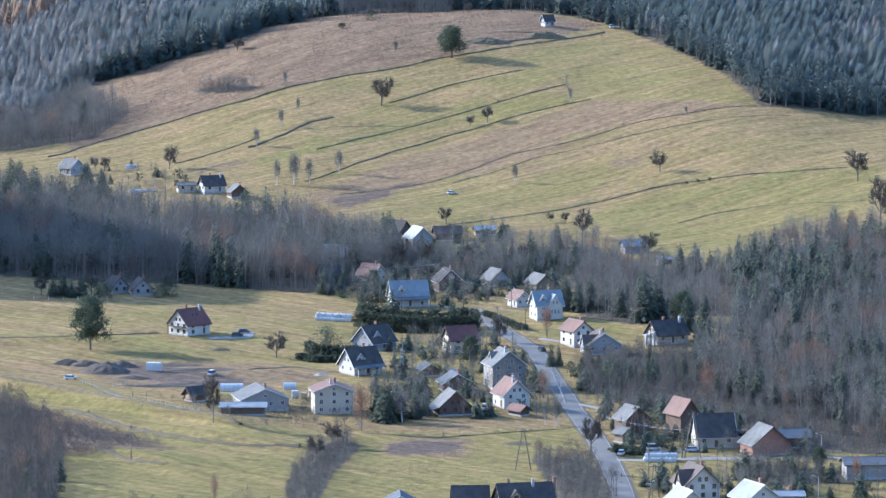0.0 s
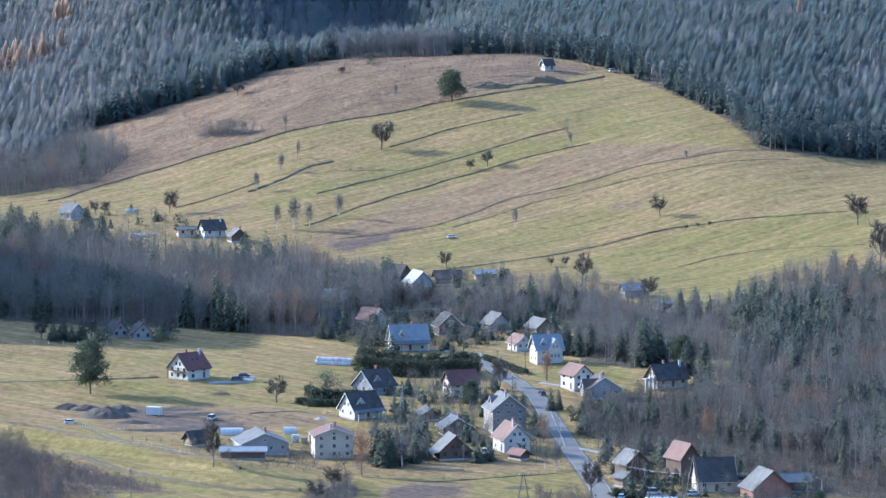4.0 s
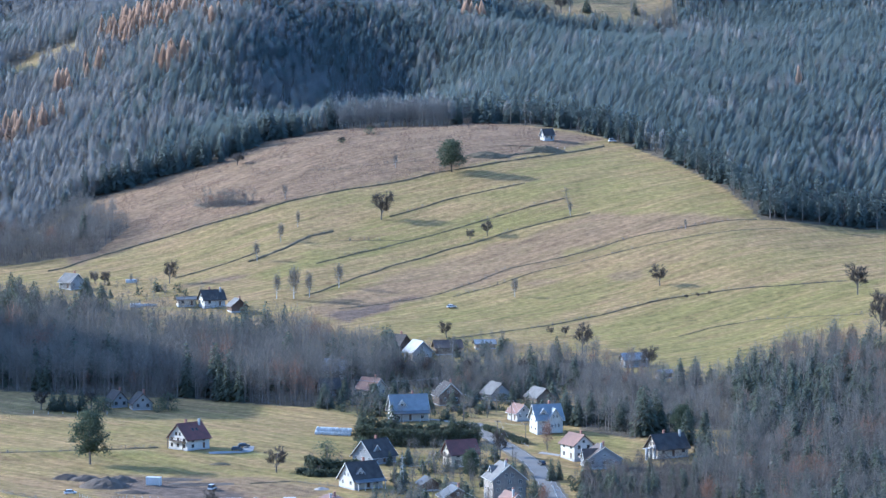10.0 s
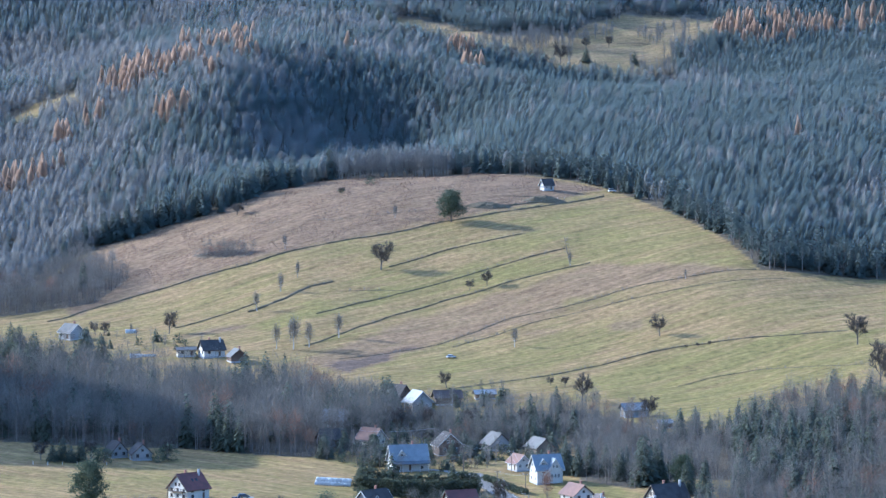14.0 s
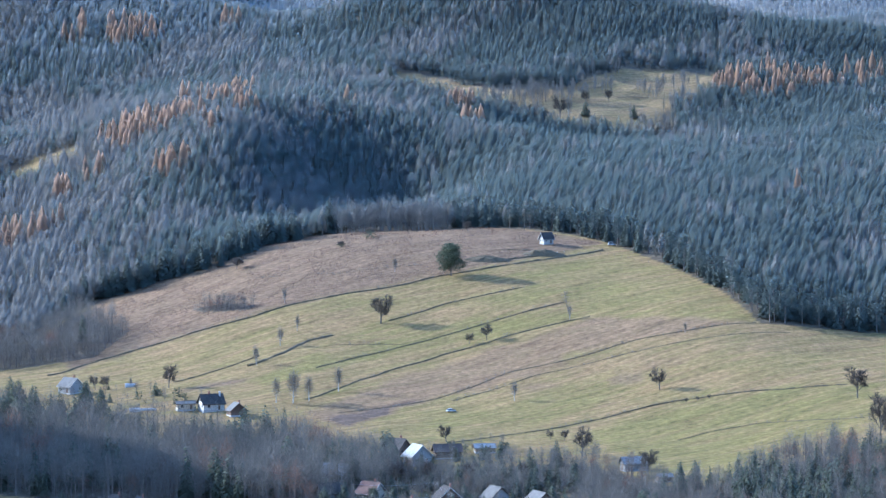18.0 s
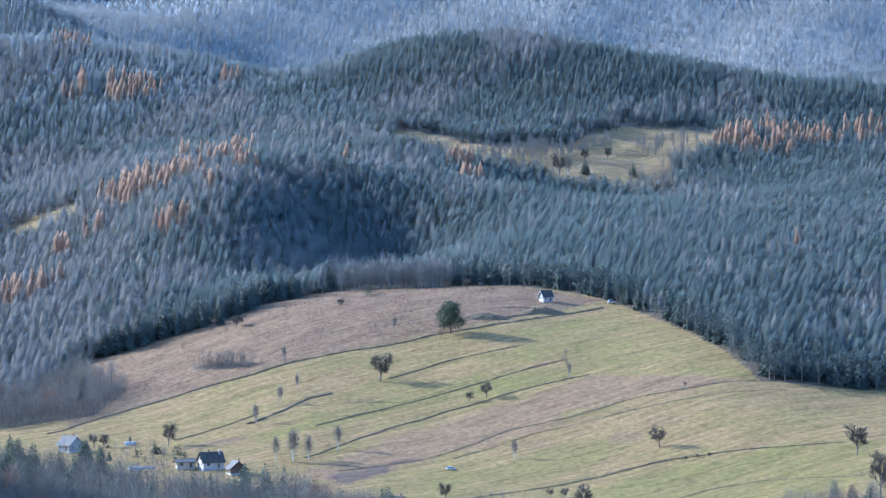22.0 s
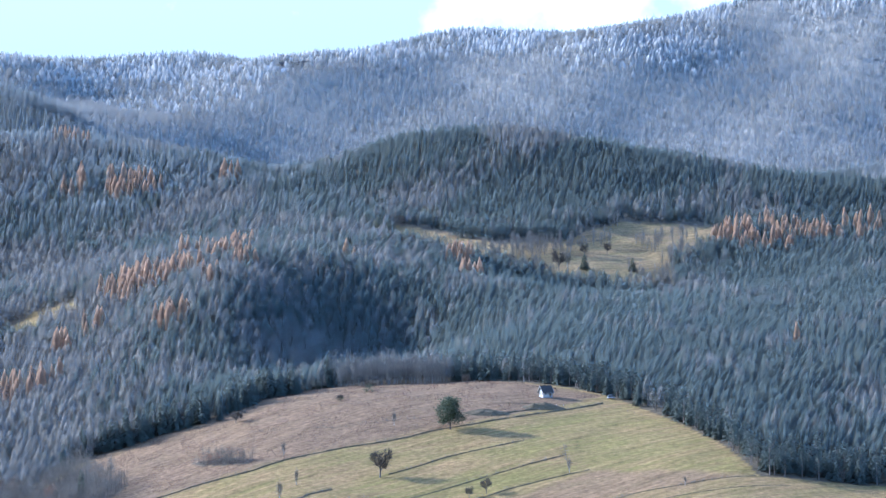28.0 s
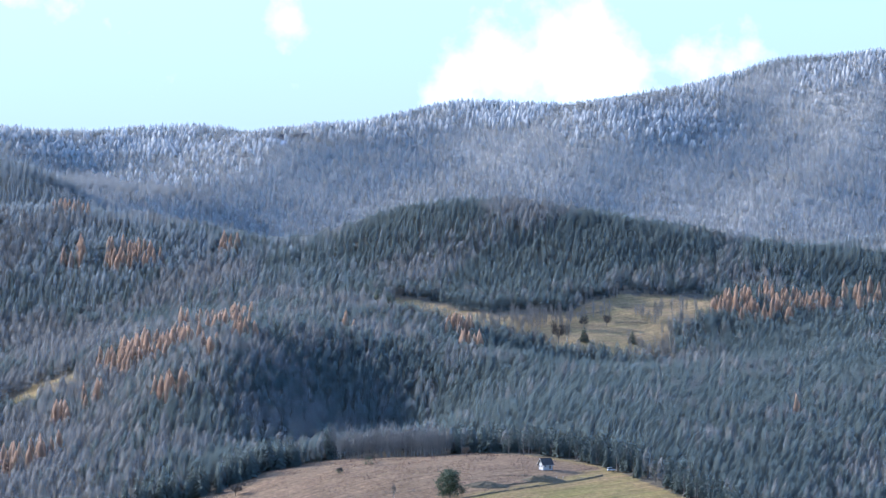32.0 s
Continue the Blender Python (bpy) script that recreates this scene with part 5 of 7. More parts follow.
EXTRAS = {"cross": cross_gable, "dormer": dormers, "balcony": balcony, "skylight": skylights, "porch": porch, "timber": timbering, "annex": annex}
HOUSES = [
    ('house', -89.2, 1258.6, 44, 10.1, 10.1, 4.1, 4.7, WHITE_WALL, RED_ROOF, DARK_TRIM, 2, 2, ('balcony', 'skylight')),
    ('house', -23.7, 1232.3, 45, 10.1, 11.0, 2.7, 5.0, GREY_WALL, DARK_ROOF, TRIM, 1, 1, ('dormer',)),
    ('house', -27.2, 1180.1, 35, 9.2, 11.0, 3.2, 5.0, WHITE_WALL, DARK_ROOF, TRIM, 1, 1, ('dormer', 'porch')),
    ('house', -34.3, 1105.1, -81, 12.0, 10.1, 7.2, 2.2, CREAM_WALL, RUST_ROOF, TRIM, 3, 2, ('balcony',)),
    ('barn', -56.7, 1112.1, -75, 14.7, 12.9, 3.8, 3.0, GREY_WALL, GREY_ROOF, TRIM, 1, 1, ()),
    ('shed', -61.2, 1093.1, 2, 4.6, 13.3, 2.7, 0.8, BROWN_WALL, PALE_ROOF, TRIM, 0, 0, ()),
    ('shed', -77.8, 1122.3, 35, 4.6, 5.5, 2.3, 2.0, BROWN_WALL, DARK_ROOF, DARK_TRIM, 0, 0, ()),
    ('house', 6.0, 1225.6, 22, 7.8, 10.1, 4.5, 3.9, CREAM_WALL, RED_ROOF, DARK_TRIM, 2, 0, ('balcony',)),
    ('house', 19.9, 1157.2, -75, 11.0, 11.0, 7.7, 4.4, BLOCK_WALL, GREY_ROOF, TRIM, 3, 2, ('dormer', 'balcony')),
    ('house', 21.3, 1114.9, -68, 8.7, 9.2, 4.5, 4.2, WHITE_WALL, RUST_ROOF, TRIM, 2, 2, ()),
    ('house', 3.8, 1148.8, -75, 9.2, 7.4, 2.9, 2.7, BROWN_WALL, BLUE_ROOF, TRIM, 1, 1, ()),
    ('cottage', 2.8, 1102.2, -77, 10.1, 9.2, 2.7, 4.5, BROWN_WALL, GREY_ROOF, DARK_TRIM, 1, 0, ('porch',)),
    ('shed', -5.0, 1177.4, -73, 5.5, 6.4, 2.2, 1.7, BROWN_WALL, BLUE_ROOF, DARK_TRIM, 0, 0, ()),
    ('shed', 23.3, 1098.5, -48, 3.7, 5.5, 1.8, 1.2, BROWN_WALL, RUST_ROOF, DARK_TRIM, 0, 0, ()),
    ('house', 46.2, 1239.3, -61, 7.4, 9.2, 5.4, 3.0, WHITE_WALL, RUST_ROOF, DARK_TRIM, 2, 1, ('balcony',)),
    ('house', 54.0, 1224.2, -79, 12.0, 10.1, 3.2, 3.9, GREY_WALL, BROWN_ROOF, TRIM, 1, 2, ('cross',)),
    ('house', 77.6, 1241.5, 28, 8.3, 12.0, 3.4, 4.2, CREAM_WALL, DARK_ROOF, DARK_TRIM, 1, 2, ('timber',)),
    ('house', 37.2, 1293.6, 18, 8.3, 9.7, 5.4, 4.5, WHITE_WALL, SLATE_ROOF, TRIM, 2, 1, ('cross', 'dormer')),
    ('house', 28.0, 1324.4, -63, 5.5, 7.4, 3.2, 2.5, WHITE_WALL, RUST_ROOF, TRIM, 1, 0, ()),
    ('barn', 36.8, 1365.9, -63, 7.4, 9.2, 3.6, 3.0, WOOD_WALL, GREY_ROOF, DARK_TRIM, 0, 0, ()),
    ('house', -13.0, 1324.3, 14, 8.3, 13.3, 4.0, 5.2, WHITE_WALL, SLATE_ROOF, TRIM, 2, 1, ('dormer', 'porch')),
    ('house', -27.7, 1392.7, -46, 7.4, 9.2, 3.2, 3.7, CREAM_WALL, RUST_ROOF, TRIM, 1, 1, ()),
    ('house', 1.7, 1369.8, -73, 9.2, 8.3, 4.1, 4.2, BROWN_WALL, DARK_ROOF, TRIM, 1, 1, ()),
    ('cottage', 20.5, 1386.3, -63, 8.3, 8.3, 2.5, 3.7, GREY_WALL, GREY_ROOF, DARK_TRIM, 0, 0, ()),
    ('house', -42.4, 1446.8, -28, 8.3, 11.0, 4.0, 3.5, WHITE_WALL, SLATE_ROOF, TRIM, 1, 1, ()),
    ('house', -44.4, 1395.8, 20, 7.4, 7.4, 2.7, 3.4, GREY_WALL, DARK_ROOF, DARK_TRIM, 1, 0, ()),
    ('house', -19.2, 1520.8, -43, 7.4, 9.2, 3.1, 3.9, BROWN_WALL, DARK_ROOF, DARK_TRIM, 1, 1, ()),
    ('house', -10.4, 1498.6, -65, 8.7, 9.2, 4.1, 4.0, GREY_WALL, PALE_ROOF, TRIM, 1, 0, ()),
    ('barn', 1.9, 1514.7, 10, 7.4, 11.0, 3.1, 2.5, BROWN_WALL, BROWN_ROOF, DARK_TRIM, 0, 0, ()),
    ('shed', 17.8, 1529.4, 10, 4.6, 8.3, 2.2, 1.2, WOOD_WALL, PALE_ROOF, DARK_TRIM, 0, 0, ()),
    ('house', -124.1, 1363.5, -63, 6.4, 7.4, 2.7, 3.4, GREY_WALL, DARK_ROOF, DARK_TRIM, 1, 1, ()),
    ('house', -114.3, 1356.9, -75, 7.4, 8.3, 2.7, 3.4, GREY_WALL, DARK_ROOF, DARK_TRIM, 1, 1, ()),
    ('house', -175.9, 1703.4, -43, 8.3, 8.3, 3.6, 3.4, GREY_WALL, GREY_ROOF, TRIM, 1, 1, ()),
    ('shed', -117.6, 1647.6, 15, 4.6, 8.3, 3.1, 0.8, CREAM_WALL, GREY_ROOF, DARK_TRIM, 1, 0, ()),
    ('house', -105.8, 1645.5, 25, 7.4, 10.1, 3.6, 3.7, WHITE_WALL, DARK_ROOF, DARK_TRIM, 1, 2, ()),
    ('cottage', -93.4, 1631.2, -68, 7.4, 6.4, 2.7, 3.0, BROWN_WALL, GREY_ROOF, DARK_TRIM, 0, 1, ()),
    ('barn', 56.3, 1064.1, -65, 7.8, 7.4, 5.4, 3.4, BROWN_WALL, GREY_ROOF, DARK_TRIM, 0, 0, ()),
    ('shed', 53.2, 1050.7, -48, 4.6, 3.7, 2.9, 1.3, WOOD_WALL, GREY_ROOF, DARK_TRIM, 0, 0, ()),
    ('barn', 71.7, 1070.1, -61, 6.4, 8.3, 6.3, 3.9, BROWN_WALL, RUST_ROOF, DARK_TRIM, 0, 0, ()),
    ('farmhouse', 78.9, 1042.4, 8, 9.2, 11.0, 4.0, 5.5, CREAM_WALL, DARK_ROOF, TRIM, 1, 0, ('annex',)),
    ('barn', 93.2, 1030.7, -71, 12.0, 9.2, 3.2, 4.9, BRICK_WALL, GREY_ROOF, DARK_TRIM, 0, 0, ()),
    ('shed', 101.5, 1044.0, 8, 7.4, 10.1, 3.1, 1.7, BROWN_WALL, BLUE_ROOF, DARK_TRIM, 0, 0, ()),
    ('shed', 118.8, 991.2, 4, 7.4, 14.7, 4.0, 1.3, GREY_WALL, BLUE_ROOF, DARK_TRIM, 0, 0, ()),
    ('house', 68.1, 958.6, -73, 9.7, 10.1, 4.5, 4.4, WHITE_WALL, BROWN_ROOF, DARK_TRIM, 2, 1, ('cross', 'balcony')),
    ('house', 62.9, 926.0, -68, 8.3, 8.3, 4.5, 3.4, WHITE_WALL, PALE_ROOF, TRIM, 1, 0, ()),
    ('house', 81.8, 935.6, -65, 9.2, 9.2, 4.5, 3.4, WHITE_WALL, PALE_ROOF, TRIM, 1, 1, ()),
    ('shed', 90.5, 940.7, 5, 4.6, 8.3, 4.0, 0.7, GREY_WALL, PALE_ROOF, TRIM, 0, 1, ()),
    ('house', 7.1, 930.6, 3, 8.3, 8.7, 4.5, 3.7, WHITE_WALL, DARK_ROOF, DARK_TRIM, 1, 0, ()),
    ('house', 21.2, 929.2, 12, 11.0, 13.8, 4.5, 4.5, WHITE_WALL, DARK_ROOF, DARK_TRIM, 1, 3, ('dormer', 'skylight')),
    ('house', -11.1, 923.2, -88, 11.0, 8.3, 4.5, 3.0, GREY_WALL, BLUE_ROOF, TRIM, 1, 0, ()),
    ('barn', 78.5, 1473.9, 15, 6.4, 10.1, 3.1, 2.2, GREY_WALL, PALE_ROOF, DARK_TRIM, 0, 0, ()),
    ('shed', 88.6, 1438.3, 20, 3.7, 5.5, 2.3, 0.8, BROWN_WALL, PALE_ROOF, DARK_TRIM, 0, 0, ()),
    ('cottage', 56.6, 1953.8, 30, 4.4, 6.0, 3.2, 2.8, WHITE_WALL, DARK_ROOF, TRIM, 1, 0, ()),
]
for row in HOUSES:
    wall, roof = row[8], row[9]
    house(*row, label=f"{wall.name} {row[0]} under a {'steep' if row[7] > 4 else 'low'} roof of {roof.name}")

# ---- road, lanes and field banks ----
def build_ways():
    road = tagged(draped("road", ROAD_LINE, 6.2, ASPHALT, 0.12, 0.08), "two-lane asphalt village road with pale worn edges", "road", kind="structure")
    for side in (-1, 1):
        line = []
        for i, p in enumerate(ROAD_LINE):
            a, b = Vector(ROAD_LINE[max(i - 1, 0)]), Vector(ROAD_LINE[min(i + 1, len(ROAD_LINE) - 1)])
            d = (b - a).normalized()
            line.append((p[0] + side * d.y * 2.85, p[1] - side * d.x * 2.85))
        edge = draped("edge_line", line, 0.11, ROAD_PAINT, 0.185)
        edge.parent = road
        shoulder = draped("verge", [(p[0] + side * 0.0, p[1]) for p in line], 2.4, BANK, 0.05, 0.03, ragged=0.5)
        shoulder.parent = road
    for line, wide in LANES:
        tagged(draped("lane", line, wide, GRAVEL, 0.10, 0.05, ragged=0.3), "narrow pale gravel lane between the plots", "lane", kind="structure")
    for line, wide, tall in BANKS:
        tagged(draped("field_bank", line, wide * (0.65 if line[0][1] < 1300 else 0.45), BANK, -0.06, tall * (0.75 if line[0][1] < 1300 else 0.46), step=2.0, ragged=0.9), "low bank of rough dry grass between two fields", "field bank", kind="structure")


ROAD_LINE = [(10.6, 1316.2), (13.1, 1299.9), (19.3, 1277.0), (25.9, 1250.5), (31.2, 1227.6), (33.8, 1202.3), (36.9, 1160.6), (40.0, 1119.9), (43.9, 1074.5), (47.1, 1025.9), (48.4, 988.6), (48.6, 957.7), (48.8, 901.0), (48.7, 861.5)]
LANES = [([(49.2, 1021.0), (59.1, 1019.3), (75.3, 1020.5), (91.5, 1020.7), (115.8, 1020.9), (132.4, 1023.8)], 3.2), ([(13.5, 1299.8), (3.3, 1319.8), (-5.0, 1327.9), (-13.4, 1328.8)], 3), ([(-81.7, 1249.2), (-68.0, 1252.6), (-68.6, 1263.5)], 3.5), ([(33.7, 1249.8), (42.4, 1243.1), (53.9, 1236.8)], 3), ([(40.1, 1120.9), (48.7, 1116.3), (53.6, 1106.7)], 2.6), ([(56.7, 1033.7), (76.2, 1032.1)], 3)]
BANKS = [
    ([(-192.6, 1754.9), (-169.6, 1788.4), (-148.2, 1802.5), (-126.6, 1818.0), (-98.6, 1827.6), (-70.5, 1844.7), (-41.9, 1856.0), (-12.9, 1869.2), (1.8, 1878.9), (22.5, 1888.5), (52.6, 1908.5), (86.8, 1940.1)], 2.6, 1.2),
    ([(-26.6, 1803.9), (-1.1, 1825.5), (21.9, 1837.7), (40.8, 1848.1)], 2.0, 1.1),
    ([(-128.3, 1723.2), (-105.0, 1741.4), (-89.4, 1757.1)], 2.2, 1.0),
    ([(-93.9, 1738.6), (-78.3, 1756.2), (-66.6, 1777.3), (-54.3, 1783.0)], 4.5, 1.5),
    ([(-60.7, 1724.7), (-39.4, 1744.7), (-17.7, 1762.2), (27.0, 1792.5), (61.4, 1814.8)], 1.8, 0.9),
    ([(-63.9, 1666.3), (-43.7, 1694.7), (-22.7, 1721.3), (1.6, 1745.0), (26.5, 1760.1), (49.0, 1774.5), (73.0, 1783.3)], 2.2, 1.0),
    ([(-47.4, 1637.1), (-1.0, 1662.0), (31.0, 1702.1), (57.9, 1708.5), (85.6, 1726.0), (113.2, 1734.2), (152.3, 1746.9)], 1.8, 0.7),
    ([(4.2, 1654.9), (44.1, 1690.9), (84.7, 1707.7), (125.7, 1718.7), (167.3, 1731.1)], 1.6, 0.6),
    ([(3.9, 1554.1), (28.7, 1571.8), (54.0, 1588.2), (79.8, 1606.3), (105.8, 1618.5), (128.9, 1621.1), (182.5, 1622.2)], 1.8, 0.9),
    ([(101.3, 1547.9), (116.7, 1558.4), (137.0, 1566.5), (181.4, 1546.6)], 1.5, 0.6),
    ([(-51.0, 1766.0), (-17.7, 1764.3)], 1.2, 0.5),
    ([(-143.4, 1156.9), (-127.0, 1140.5), (-112.7, 1124.1), (-93.0, 1099.9), (-76.1, 1083.4), (-60.4, 1063.2)], 2.4, 0.9),
    ([(-117.4, 1100.5), (-99.7, 1078.1), (-81.1, 1058.5), (-60.0, 1040.3), (-41.7, 1036.3)], 3.0, 0.9),
    ([(-154.4, 1247.4), (-142.4, 1245.3), (-125.1, 1250.1), (-100.2, 1259.5)], 1.6, 0.5),
    ([(-100.7, 1035.2), (-89.1, 1015.4), (-78.8, 1006.7)], 2.5, 0.7),
    ([(-24.3, 1066.9), (-4.0, 1058.9), (11.1, 1063.3), (38.5, 1077.2)], 1.2, 0.4),
    ([(-64.6, 1188.9), (-49.8, 1193.6), (-34.3, 1179.9)], 1.4, 0.5),
    ([(-126.3, 1812.8), (-104.3, 1827.4), (-76.3, 1844.7)], 1.0, 0.3),
    ([(-99.9, 1909.7), (-54.5, 1893.3), (-7.1, 1900.4)], 1.2, 0.3),
    ([(25.6, 1902.6), (43.7, 1914.0), (65.1, 1926.0)], 3.0, 1.4),
    ([(35.1, 1932.6), (53.3, 1934.1), (62.2, 1930.2)], 2.0, 1.2),
    ([(62.1, 1835.8), (63.2, 1782.7)], 1.0, 0.4),
    ([(-36.3, 2894.8), (9.0, 2903.0), (53.3, 2842.4)], 2, 0.8),
    ([(-36.9, 2939.5), (9.1, 2928.1), (53.8, 2866.8)], 2, 0.8),
    ([(140.9, 2903.5), (186.9, 2912.2)], 2, 0.8),
    ([(100.0, 2904.5), (148.3, 2960.7), (192.4, 2997.3)], 1.5, 0.6),
]
build_ways()

# ---- single trees ----
TREE_RND = random.Random(19)
BARE_KINDS = [thing_tree("bare_tree", branching_tree(TREE_RND, 10, 4.0), [DARK_TWIGS, BARK], "leafless field tree with a rounded crown of fine twigs") for _ in range(4)]
SLIM_KINDS = [thing_tree("birch_tree", bare_tree(TREE_RND, 10, 1.9, 12, 60, clear=0.2, thin=0.09, slender=0.8), [TWIGS, BIRCH], "slender leafless birch with a pale trunk") for _ in range(2)]
SPRUCE_KINDS = [thing_tree("spruce_tree", fuzzy_conifer(TREE_RND, 10, 2.4, 900, 0.48, bare=0.01, power=0.7), [SPRUCE, BARK], "dark green spruce with drooping boughs down to the ground") for _ in range(3)]
PINE_KINDS = [thing_tree("pine_tree", leafy_tree(TREE_RND, 10, 3.3, 38, 190, 0.32, clear=0.24), [PINE, BARK], "tall dark pine with a broad tufted crown") for _ in range(2)]
RUSTY_KINDS = [thing_tree("larch_tree", bare_tree(TREE_RND, 10, 2.3, 16, 40, clear=0.1, thin=0.09, slender=0.8), [RUSTY_TWIGS, BARK], "rust-brown conical tree that keeps dry needles")]
BUSH_KINDS = [thing_tree("bush", leafy_tree(TREE_RND, 10, 5.5, 24, 30, 0.7, clear=0.05), [PINE, BARK], "rounded dark evergreen bush", "bush")]
KINDS = {"bare": BARE_KINDS, "slim": SLIM_KINDS, "spruce": SPRUCE_KINDS, "pine": PINE_KINDS, "rusty": RUSTY_KINDS, "bush": BUSH_KINDS}
